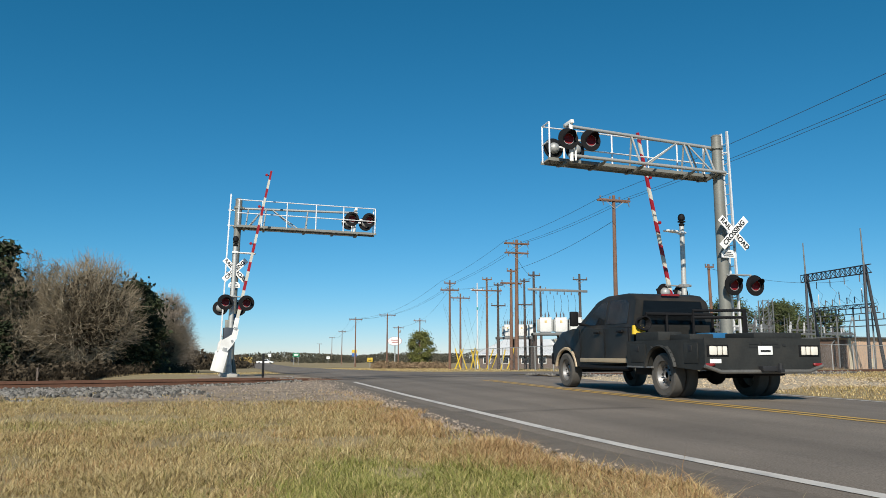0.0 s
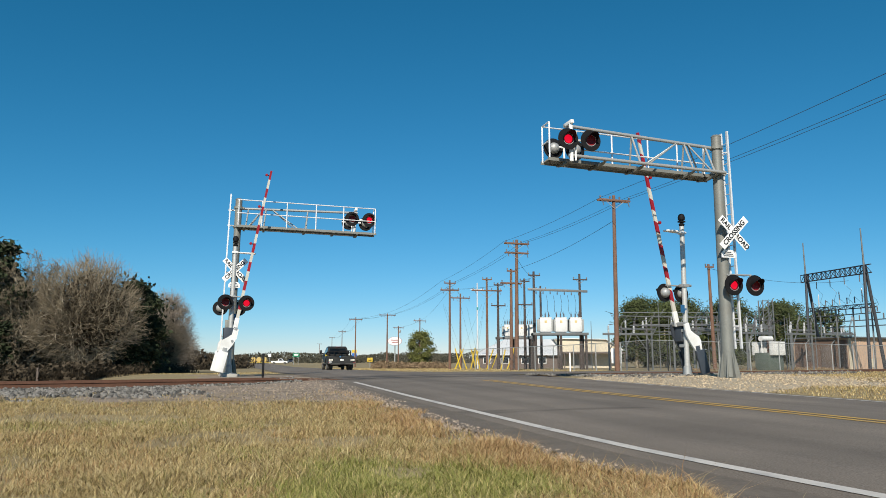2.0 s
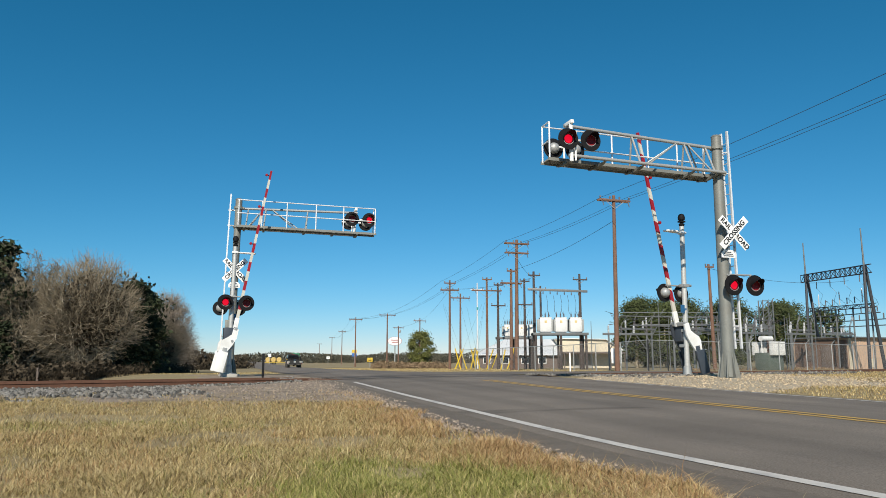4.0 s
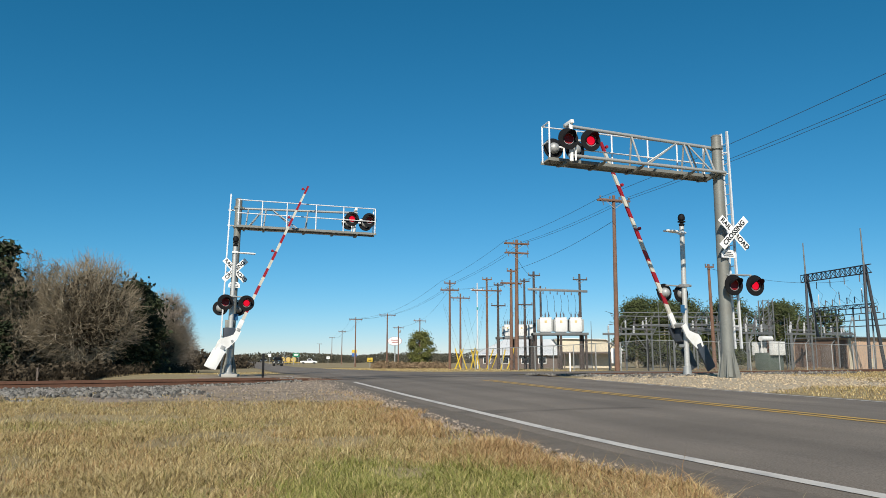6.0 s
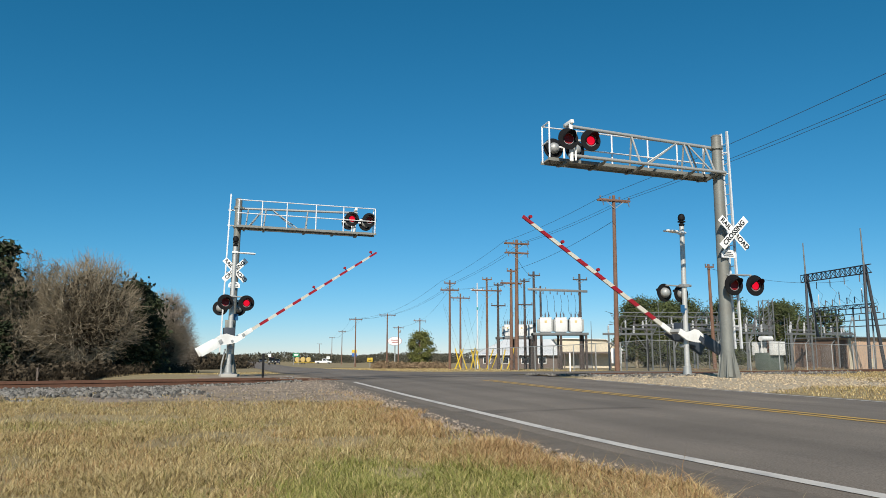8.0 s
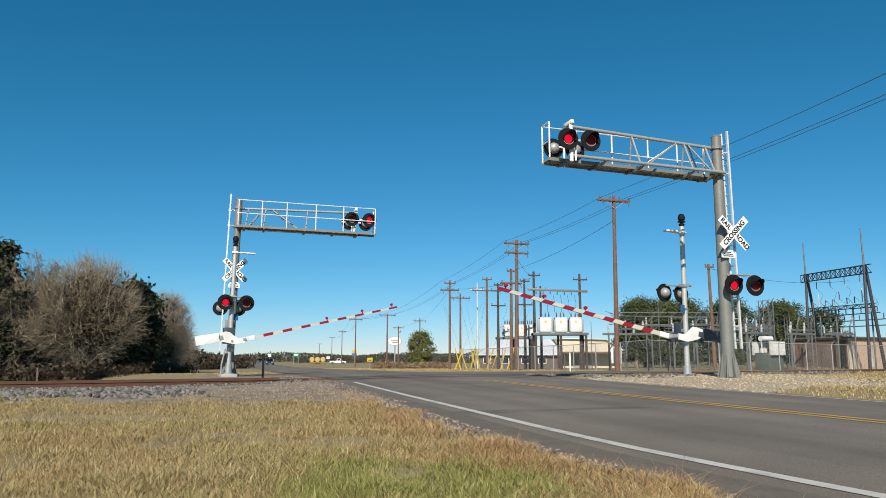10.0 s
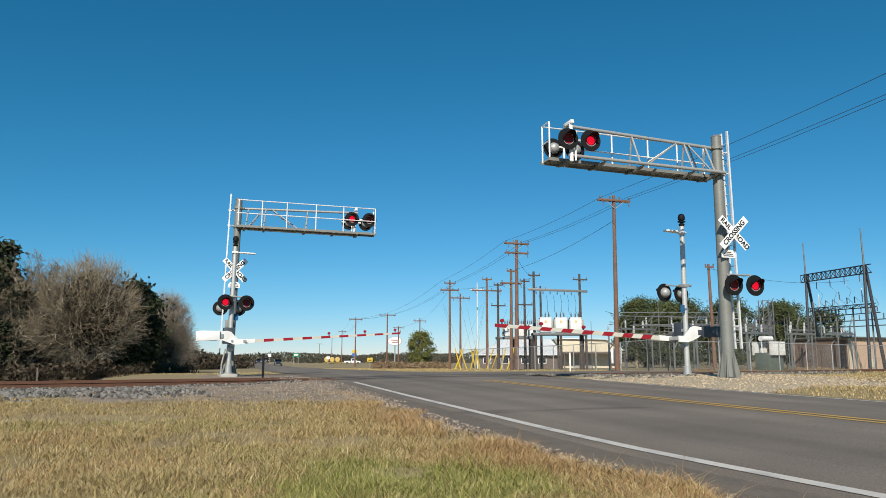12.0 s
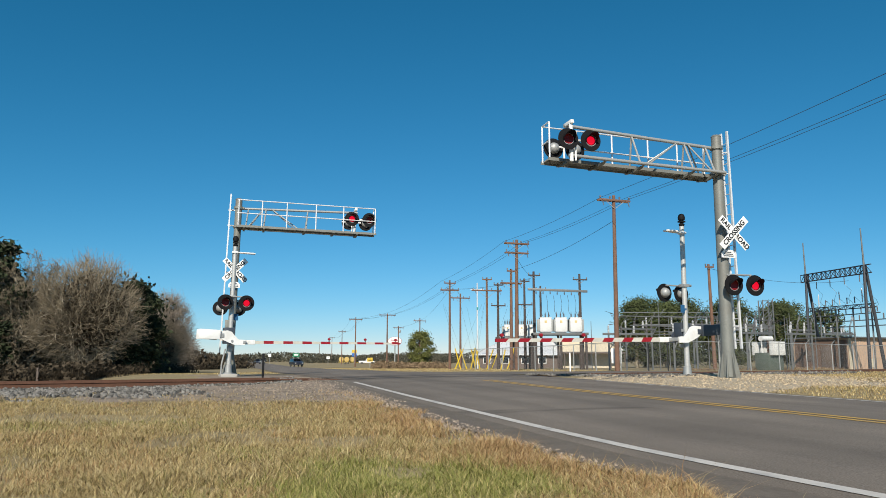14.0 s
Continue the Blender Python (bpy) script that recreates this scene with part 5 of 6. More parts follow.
def shed():
    a = math.degrees(TRACK_A)
    e = thing("metal_shed", pose(37.35, 68.0, ground_z(37.35, 68), 0, 0, a), "tan ribbed metal shed with flat pale roof", "shed")
    L, D, H = 13.0, 5.7, 2.85
    bm = B()
    box(bm, (L / 2, D / 2, H / 2), (L, D, H))
    part("wall", bm, SHEDTAN, e)
    bm = B()
    n = 15
    for i in range(n):
        box(bm, (-0.02, 0.2 + i * (D - 0.4) / (n - 1), H / 2), (0.05, 0.07, H - 0.1))
    for i in range(38):
        box(bm, (0.25 + i * 0.34, -0.012, H / 2), (0.06, 0.03, H - 0.1))
    part("cladding_ribs", bm, SHEDTAN, e)
    # end panels in a darker brown than the rest of the cladding
    for i in range(16):
        bm = B()
        box(bm, (-0.035, 0.42 + i * (D - 0.84) / 15, H / 2 - 0.05), (0.05, 0.36, H - 0.25))
        part("end_panel", bm, mat("darker brown panel", (0.15, 0.095, 0.07), 0.6, 0.05, 0.15, 1.5), e, "end panel in a darker brown")
    bm = B()
    prism(bm, [(-0.35, H), (L + 0.3, H), (L + 0.3, H + 0.12), (-0.35, H + 0.12)], "y", -0.35, D + 0.35)
    part("roof", bm, STEEL, e, "pale flat metal roof")
    bm = B()
    box(bm, (-0.06, 2.3, 1.05), (0.08, 0.95, 2.1), bevel=0.01)
    part("door", bm, DARKWALL, e, "brown metal door")
    bm = B()
    box(bm, (-0.06, 3.8, 1.2), (0.1, 0.75, 1.0), bevel=0.01)
    part("wall_unit", bm, DARKWALL, e)
    bm = B()
    box(bm, (3.2, -0.05, 0.55), (0.8, 0.1, 0.8), bevel=0.01)
    part("vent", bm, CREAM, e)
    bm = B()
    box(bm, (0, 0, H / 2), (0.16, 0.16, H))
    part("corner_post", bm, CREAM, e)


shed()


# ---- substation steelwork ----
def truss_between(bm, a, b, depth, n, r=0.045):
    a, b = Vector(a), Vector(b)
    for dy in (-depth / 2, depth / 2):
        for dz in (0, -depth):
            rod(bm, a + Vector((0, dy, dz)), b + Vector((0, dy, dz)), r, seg=6)
        for i in range(n):
            p, q = a.lerp(b, i / n), a.lerp(b, (i + 1) / n)
            up, dn = Vector((0, dy, 0)), Vector((0, dy, -depth))
            rod(bm, p + (up if i % 2 else dn), q + (dn if i % 2 else up), r * 0.7, seg=5)
            rod(bm, p + up, p + dn, r * 0.6, seg=5)


def portal():
    e = thing("substation_portal", Matrix(), "dark steel substation portal with lattice beam", "portal frame")
    z1, z2 = ground_z(35, 72), ground_z(36, 62)
    for (x, y, zt, zs, zg) in ((35.75, 72, 8.9, 12.1, z1), (35.8, 62, 8.6, 11.8, z2)):
        bm = B()
        rod(bm, (x - 0.2, y, zg - 0.2), (x, y, zt), 0.14, 0.12, 8)
        part("leg", bm, DARKSTEEL, e)
        bm = B()
        rod(bm, (x + 1.7, y + 1.0, zg - 0.2), (x + 0.1, y, zt), 0.15, 0.13, 8)
        part("leg", bm, DARKSTEEL, e)
        bm = B()
        rod(bm, (x, y, zt - 0.3), (x - 0.05, y, zs), 0.09, 0.05, 8)
        part("spire", bm, STEEL, e)
    bm = B()
    truss_between(bm, (35.7, 72.6, 8.95), (35.85, 61.4, 8.6), 0.7, 14, 0.045)
    part("lattice_beam", bm, DARKSTEEL, e)
    bm = B()
    truss_between(bm, (35.9, 72, 5.6), (36.6, 62.2, 5.4), 0.32, 12, 0.035)
    part("lower_beam", bm, DARKSTEEL, e)
    for x0, z in ((36.3, 4.75), (36.8, 4.2), (37.2, 3.7)):
        bm = B()
        rod(bm, (x0, 71.6, z), (x0 + 0.8, 62.4, z - 0.1), 0.045, seg=6)
        part("bus_bar", bm, STEEL, e)
    for i in range(9):
        k = (i + 0.5) / 9
        x, y = 35.9 + 0.7 * k, 72 - 9.8 * k
        for dx, z, ht in ((0.0, 5.6, 1.3 if i % 3 == 1 else 0.6), (0.5, 4.75, 0.55), (1.0, 4.15, 0.5)):
            bm = B()
            prof = [(0.03, 0)]
            for j in range(5):
                prof += [(0.065, ht * (0.1 + j * 0.18)), (0.03, ht * (0.19 + j * 0.18))]
            lathe(bm, prof + [(0, ht)], Matrix.Translation((x + dx, y, z)), 8)
            part("insulator", bm, PORCELAIN if i % 3 == 1 else INSUL, e, "white porcelain insulator" if i % 3 == 1 else "")
        if i % 2:
            bm = B()
            rod(bm, (x - 0.1, y, 8.05), (x - 0.1, y, 7.4), 0.04, seg=6)
            tube(bm, [(x - 0.1, y, 7.4), (x + 0.3, y - 0.3, 6.8), (x + 0.1, y - 0.2, 6.2), (x + 0.2, y, 5.7)], 0.013, 5)
            part("string_insulator", bm, INSUL, e)
        bm = B()
        tube(bm, [(x, y, 6.2), (x + 0.3, y - 0.3, 5.75), (x + 0.55, y - 0.2, 5.3)], 0.014, 5)
        part("jumper", bm, WIRE, e)
    for k in (0.15, 0.4, 0.65, 0.9):
        bm = B()
        x, y = 36.0 + 0.9 * k, 72 - 9.8 * k
        rod(bm, (x, y, ground_z(x, y) - 0.1), (x, y, 5.3), 0.07, seg=8)
        part("post", bm, STEEL, e)


portal()


def bus_support(x, y, h, w, turn):
    """Steel post frame with beam, post insulators and switch arms."""
    z = ground_z(x, y)
    e = thing("bus_support", pose(x, y, z, 0, 0, turn), "grey steel bus support with insulators", "bus support", "substation bus supports")
    for sx in (-1, 1):
        bm = B()
        rod(bm, (sx * w / 2, 0, -0.1), (sx * w / 2, 0, h), 0.08, seg=8)
        part("post", bm, STEEL, e)
        bm = B()
        rod(bm, (sx * w / 2, 0, h * 0.55), (sx * w * 0.2, 0, h), 0.045, seg=6)
        part("brace", bm, STEEL, e)
    bm = B()
    box(bm, (0, 0, h), (w + 1.0, 0.16, 0.18), bevel=0.01)
    part("beam", bm, STEEL, e)
    for i in range(4):
        xx = -w / 2 + w * i / 3
        bm = B()
        prof = [(0.05, 0)]
        for j in range(5):
            prof += [(0.1, 0.06 + j * 0.12), (0.05, 0.12 + j * 0.12)]
        lathe(bm, prof + [(0, 0.7)], Matrix.Translation((xx, 0, h + 0.08)), 8)
        part("insulator", bm, INSUL if i % 2 else PORCELAIN, e)
        bm = B()
        rod(bm, (xx, 0, h + 0.75), (xx + 0.6, 0.1, h + (1.5 if i % 2 else 0.85)), 0.03, seg=5)
        part("switch_arm", bm, STEEL, e)
    return e


random.seed(5)
for x, y, h, w, tn in ((15.5, 62, 3.2, 3.4, 10), (17.5, 66, 4.4, 3.2, 31), (19.0, 58, 2.9, 2.6, 31), (20.5, 68, 5.3, 3.6, 5), (22.5, 63, 4.0, 3.4, 31), (24.5, 70, 5.6, 3.8, 20), (26.0, 61, 3.2, 3.0, 31), (27.5, 66, 4.6, 3.4, 5), (30.0, 70, 5.4, 3.6, 31), (31.0, 64, 3.3, 2.6, 25), (33.0, 68, 4.3, 3.0, 31), (39.5, 74, 4.0, 3.4, 20), (42.0, 78, 4.6, 3.4, 31)):
    bus_support(x, y, 1.4 + 0.5 * h, w, tn)


def bus_pipes():
    e = thing("bus_pipes", Matrix(), "slender grey bus pipes and cables over the substation yard", "bus pipes")
    rnd = random.Random(8)
    for i in range(11):
        bm = B()
        y, z = rnd.uniform(59, 71), rnd.choice((2.9, 3.4, 3.8, 4.3, 4.7))
        x0 = rnd.uniform(13.5, 24)
        x1 = x0 + rnd.uniform(5, 11)
        rod(bm, (x0, y, z), (x1, y + (x1 - x0) * rnd.choice((0.0, 0.3, 0.6)), z + rnd.uniform(-0.3, 0.3)), 0.04, seg=6)
        part("pipe", bm, STEEL, e)
    for i in range(9):
        bm = B()
        y, x0 = rnd.uniform(58, 66), rnd.uniform(13, 28)
        tube(bm, [(x0, y, 4.6), (x0 + 1.5, y + 0.5, 4.1), (x0 + 3, y + 1, 4.0), (x0 + 5, y + 1.4, 4.4)], 0.016, 5)
        part("cable", bm, WIRE, e)
    for i in range(12):
        x, y = 14 + i * 1.8, rnd.uniform(60, 70)
        bm = B()
        rod(bm, (x, y, ground_z(x, y)), (x, y, rnd.uniform(3.8, 6.0)), 0.045, 0.025, seg=6)
        part("mast", bm, STEEL, e)


bus_pipes()


def lattice_tower():
    e = thing("lattice_tower", pose(29.2, 66.5, ground_z(29, 66)), "pale steel lattice column in the substation", "lattice tower")
    bm = B()
    for sx in (-0.45, 0.45):
        for sy in (-0.45, 0.45):
            rod(bm, (sx, sy, -0.1), (sx, sy, 6.2), 0.05, seg=6)
    for k in range(7):
        z0, z1 = k * 0.88, (k + 1) * 0.88
        for s in (-0.45, 0.45):
            rod(bm, (-0.45, s, z0), (0.45, s, z1), 0.03, seg=5)
            rod(bm, (s, 0.45, z0), (s, -0.45, z1), 0.03, seg=5)
            rod(bm, (-0.45, s, z1), (0.45, s, z1), 0.025, seg=5)
    part("lattice", bm, STEEL, e)


lattice_tower()


def power_transformer():
    x, y = 26.8, 61.0
    e = thing("power_transformer", pose(x, y, ground_z(x, y), 0, 0, 31), "large grey-green power transformer with pale radiators", "transformer")
    bm = B()
    box(bm, (0, 0, 0.7), (1.9, 1.3, 1.4), bevel=0.04)
    part("tank", bm, mat("grey-green tank", (0.09, 0.11, 0.09), 0.6, 0, 0.1, 2), e)
    for sy in (-1, 1):
        for i in range(9):
            bm = B()
            box(bm, (-0.8 + i * 0.2, sy * 0.8, 1.75), (0.07, 0.3, 1.1), bevel=0.015)
            part("radiator_fin", bm, TANK, e)
    bm = B()
    rod(bm, (-0.7, 0.2, 2.55), (0.7, 0.2, 2.55), 0.22, seg=14)
    for sx in (-0.6, 0.6):
        rod(bm, (sx, 0.2, 1.35), (sx, 0.2, 2.5), 0.06)
    part("conservator", bm, TANK, e, "pale oil conservator drum")
    for sx in (-0.6, 0, 0.6):
        bm = B()
        prof = [(0.07, 0)]
        for j in range(7):
            prof += [(0.13, 0.06 + j * 0.12), (0.06, 0.12 + j * 0.12)]
        lathe(bm, prof + [(0, 1.0)], Matrix.Translation((sx, -0.4, 1.4)), 8)
        part("bushing", bm, RUST, e)


power_transformer()


# ---- trees ----
BARK = mat("pale grey-brown bark", (0.36, 0.31, 0.235), 0.9, 0, 0.25, 4, 0.4, 25)
TWIG = mat("fine grey-brown twigs", (0.19, 0.155, 0.105), 0.9, 0, 0.2, 3, island=0.45)
NEEDLE = mat("pine needles", (0.06, 0.072, 0.026), 0.8, 0, 0.25, 0.5, island=0.5, spec=0.2)
PINEGREEN = mat("sunlit pine needles", (0.13, 0.135, 0.04), 0.8, 0, 0.25, 0.5, island=0.5, spec=0.2)
CEDAR = mat("dark cedar foliage", (0.028, 0.036, 0.017), 0.85, 0, 0.25, 0.6, island=0.5, spec=0.2)
# brush brown taken darker, so the shade among stems is in the colour
SHADEBRUSH = mat("dark winter brush with shade in its colour", (0.06, 0.047, 0.032), 0.95, 0, 0.25, 0.3, island=0.5, spec=0.1)
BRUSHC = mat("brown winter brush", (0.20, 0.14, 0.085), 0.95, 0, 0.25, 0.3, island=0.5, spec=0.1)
FARC = mat("far winter woods", (0.075, 0.07, 0.05), 0.95, 0, 0.3, 0.05, island=0.5, spec=0.1)


class Soup:
    """Loose triangles and quads gathered into one mesh."""
    def __init__(self):
        self.v, self.f = [], []

    def stick(self, p, q, r0, r1):
        d = q - p
        u = d.orthogonal().normalized()
        w = d.cross(u).normalized()
        i = len(self.v)
        for c, r in ((p, r0), (q, r1)):
            for k in range(3):
                a = k * 2.0944
                self.v.append(c + u * (r * math.cos(a)) + w * (r * math.sin(a)))
        self.f += [(i, i + 1, i + 4, i + 3), (i + 1, i + 2, i + 5, i + 4), (i + 2, i, i + 3, i + 5)]

    def leaf(self, c, size, rnd, stretch=1.6):
        u = Vector((rnd.gauss(0, 1), rnd.gauss(0, 1), rnd.gauss(0, 1))).normalized()
        w = u.orthogonal().normalized() * size * 0.5
        u = u * size * stretch * 0.5
        i = len(self.v)
        self.v += [c - u, c + w * 0.7, c + u, c - w]
        self.f.append((i, i + 1, i + 2, i + 3))

    def mesh(self, name, material, parent=None, label=""):
        me = bpy.data.meshes.new(name)
        me.from_pydata([tuple(p) for p in self.v], [], self.f)
        me.materials.append(material)
        ob = new(name, me)
        ob.parent = parent
        if label:
            ob["label"] = label
        return ob


def bare_tree(x, y, h, seed, label, stems=5, wide=0.55, fine=1.0, twig=TWIG):
    rnd = random.Random(seed)
    z = ground_z(x, y)
    e = thing("bare_tree", pose(x, y, z, 0, 0, rnd.uniform(0, 360)), label, "tree", "bare winter trees")
    wood, twigs = Soup(), Soup()

    def grow(p, d, ln, r, depth):
        n = 4 if depth < 2 else 3
        for i in range(n):
            bend = 0.13 + 0.045 * depth
            d = (d + Vector((rnd.gauss(0, bend), rnd.gauss(0, bend), rnd.gauss(0.05, bend * 0.8)))).normalized()
            q = p + d * (ln / n)
            if q.z < 0.1:
                q.z = 0.1 + rnd.random() * 0.2
            r0, r1 = max(0.0075, r * (1 - 0.6 * i / n)), max(0.006, r * (1 - 0.6 * (i + 1) / n))
            (wood if depth < 3 else twigs).stick(p, q, r0, r1)
            if depth < 4:
                kids = (2, 2, 3, 2)[depth] if rnd.random() < (0.9, 0.9, 0.85, 0.9 * fine)[depth] else 1
                for _ in range(kids):
                    side = d.orthogonal().normalized()
                    side.rotate(Matrix.Rotation(rnd.uniform(0, 6.28), 3, d))
                    k = rnd.uniform(0.6, 1.25)
                    nd = (d + side * k + Vector((0, 0, 0.12))).normalized()
                    grow(q, nd, ln * rnd.uniform(0.36, 0.56), r * 0.5 * (1 - 0.4 * i / n), depth + 1)
            p = q

    for s in range(stems):
        a = s * 6.283 / stems + rnd.uniform(-0.4, 0.4)
        t = rnd.uniform(0.15, 1.0) * wide
        d = Vector((math.cos(a) * t, math.sin(a) * t, 1)).normalized()
        grow(Vector((0.12 * math.cos(a), 0.12 * math.sin(a), -0.1)), d, h * rnd.uniform(0.5, 0.62), h * 0.016, 0)
    wood.mesh("trunk", BARK, e, "pale bare limbs")
    twigs.mesh("crown", twig, e, "fine leafless twigs")
    return e


def conifer(x, y, h, r, seed, label, material, n=2600, leaf=0.28, cone=False, bare=0.2):
    rnd = random.Random(seed)
    z = ground_z(x, y)
    e = thing("evergreen_tree", pose(x, y, z), label, "tree", "evergreen trees")
    bm = B()
    rod(bm, (0, 0, -0.2), (0, 0, h * 0.9), h * 0.028, h * 0.008, 8)
    clumps = []
    for i in range(34):
        k = bare + (1 - bare) * (i + rnd.random()) / 34
        a = i * 2.4 + rnd.uniform(-0.5, 0.5)
        rr = r * ((1.05 - k) if cone else max(0.15, math.sin(math.pi * min(1, 0.12 + 0.86 * (k - bare) / (1 - bare))) ** 0.6)) * rnd.uniform(0.55, 1.0)
        c = Vector((math.cos(a) * rr, math.sin(a) * rr, h * k + rnd.uniform(-0.2, 0.2)))
        rod(bm, (0, 0, max(0.3, c.z - rr * 0.3)), c, h * 0.008, h * 0.003, 5)
        clumps.append((c, r * rnd.uniform(0.22, 0.42)))
    part("trunk", bm, BARK, e)
    soup = Soup()
    for _ in range(n):
        c, cr = rnd.choice(clumps)
        v = Vector((rnd.gauss(0, 1), rnd.gauss(0, 1), rnd.gauss(0, 0.7)))
        p = c + v * cr * 0.55
        if p.z < 0.15:
            continue
        soup.leaf(p, leaf * rnd.uniform(0.6, 1.3), rnd, 1.9)
    soup.mesh("crown", material, e, "uneven clumps of needles")
    return e


def round_tree(x, y, h, rx, low, seed, label, n=7000, dark=2500, twig=TWIG):
    """A leafless tree with a dense rounded crown: limbs fan out from the foot, forked boughs, thousands of fine twigs,
    dark leaves inside standing in for shade.
    """
    rnd = random.Random(seed)
    e = thing("bare_tree", pose(x, y, ground_z(x, y), 0, 0, rnd.uniform(0, 360)), label, "tree", "bare winter trees")
    wood, twigs, shading = Soup(), Soup(), Soup()
    cz, rz = (h + low) / 2, (h - low) / 2

    def shell(k):
        """A place in the crown, k from its heart to its skin, with an uneven outline."""
        v = Vector((rnd.gauss(0, 1), rnd.gauss(0, 1), rnd.gauss(0.1, 1))).normalized()
        bulge = 1 + 0.22 * noise.noise(v * 1.7 + Vector((seed, 0, 0))) + 0.12 * noise.noise(v * 4.5 + Vector((0, seed, 0)))
        return Vector((v.x * rx * k * bulge, v.y * rx * k * bulge, cz + v.z * rz * k * bulge)), v

    def limb(p, q, r0, r1, n, wob):
        pts = [p.lerp(q, i / n) + (Vector((rnd.gauss(0, wob), rnd.gauss(0, wob), rnd.gauss(0, wob * 0.7) + 0.6 * wob * math.sin(math.pi * i / n))) if 0 < i < n else Vector()) for i in range(n + 1)]
        for i in range(n):
            wood.stick(pts[i], pts[i + 1], r0 + (r1 - r0) * i / n, r0 + (r1 - r0) * (i + 1) / n)
        return pts
    joints = []
    for s in range(9):
        q, v = shell(rnd.uniform(0.55, 0.85))
        q.z = max(q.z, low + 0.5)
        pts = limb(Vector((rnd.gauss(0, 0.12), rnd.gauss(0, 0.12), -0.15)), q, h * 0.017, h * 0.006, 6, 0.09)
        joints += pts[2:]
    boughs = []
    for s in range(130):
        q, v = shell(rnd.uniform(0.65, 1.0) ** 0.7)
        p = min(rnd.sample(joints, 8), key=lambda c: (c - q).length)
        boughs += limb(p, q, h * 0.0062, h * 0.0022, 5, 0.1)[1:]
    for s in range(n):
        p = rnd.choice(boughs) if rnd.random() < 0.5 else shell(rnd.random() ** 0.4 * 0.95)[0]
        out = (p - Vector((0, 0, cz - rz * 0.4)))
        d = (out.normalized() + Vector((rnd.gauss(0, 0.5), rnd.gauss(0, 0.5), rnd.gauss(0.15, 0.5)))).normalized()
        ln = rnd.uniform(0.15, 0.42)
        q = p + d * ln
        d = (d + Vector((rnd.gauss(0, 0.3), rnd.gauss(0, 0.3), rnd.gauss(0.1, 0.3)))).normalized()
        twigs.stick(p, q, 0.008, 0.006)
        twigs.stick(q, q + d * ln * 0.9, 0.006, 0.004)
    # dark leaves fill the crown's heart; their colour stands for the shade there
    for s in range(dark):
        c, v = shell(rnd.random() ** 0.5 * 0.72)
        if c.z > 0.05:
            shading.leaf(c, rnd.uniform(0.08, 0.2), rnd, 1.7)
    wood.mesh("trunk", BARK, e, "pale forked limbs")
    twigs.mesh("crown", twig, e, "dense fine leafless twigs")
    shading.mesh("dead_leaves", SHADEBRUSH, e, "dark leaves added inside the crown to stand for its shade")
    return e


DARKTWIG = mat("dark brown twigs", (0.105, 0.088, 0.06), 0.9, 0, 0.2, 3, island=0.45)
GREYTWIG = mat("pale grey twigs", (0.20, 0.165, 0.13), 0.9, 0, 0.2, 3, island=0.4)
round_tree(-16.9, 35, 5.75, 2.35, 0.3, 11, "grey leafless winter tree with dense round crown behind the track", 9000, 3500)
bare_tree(-20.0, 35.5, 6.9, 12, "tall leafless tree with pale limbs behind the track", 5, 0.4)
round_tree(-20.4, 36, 5.2, 2.2, 0.1, 13, "leafless thicket tree with pale slanting limb", 7000, 5000, DARKTWIG)
round_tree(-17.6, 47, 5.1, 1.5, 0.2, 14, "round pale leafless tree further along the track", 8000, 900, GREYTWIG)
round_tree(-16.7, 42.5, 3.0, 1.7, 0.0, 15, "low leafless bush at the thicket's edge", 4500, 2500)
round_tree(-25.0, 40, 6.4, 2.6, 0.1, 16, "leafless tree deep in the thicket", 6000, 5000, DARKTWIG)
round_tree(-19.0, 42, 4.6, 2.4, 0.0, 17, "leafless tree in the middle of the thicket", 6000, 6000)
round_tree(-19.7, 54, 3.4, 1.7, 0.0, 18, "small leafless tree at the end of the thicket", 5000, 1200, GREYTWIG)
conifer(-21.2, 34.5, 6.9, 1.5, 31, "dark cedar at the edge of the thicket", CEDAR, 5000, 0.16, bare=0.05)
conifer(-15.6, 37.5, 4.6, 1.35, 32, "dark cedar behind the leafless trees", CEDAR, 8000, 0.14, bare=0.03)
conifer(-18.6, 38, 3.6, 2.0, 33, "dark cedar behind the leafless trees", CEDAR, 8000, 0.14, bare=0.03)
conifer(-24.6, 39, 5.0, 2.2, 34, "dark cedar behind the leafless trees", CEDAR, 8000, 0.14, bare=0.03)
conifer(-4.45, 150, 6.9, 2.55, 35, "rounded green pine standing alone beyond the crossing", PINEGREEN, 9000, 0.2, bare=0.06)
random.seed(17)
for i, (x, y, h, r) in enumerate(((28.2, 108, 9.2, 3.0), (30.5, 112, 10.0, 3.6), (33.0, 106, 8.6, 3.2), (37.0, 112, 9.8, 3.6), (41.0, 108, 9.2, 3.2), (44.5, 113, 9.8, 3.6), (49.0, 108, 9.0, 3.4), (52.5, 112, 9.4, 3.4), (57.0, 110, 8.2, 3.2), (35.0, 116, 10.0, 3.6), (31.2, 104, 7.6, 3.0))):
    conifer(x, y, h, r, 50 + i, "green pine behind the substation", NEEDLE, 12000, 0.2, bare=0.1)


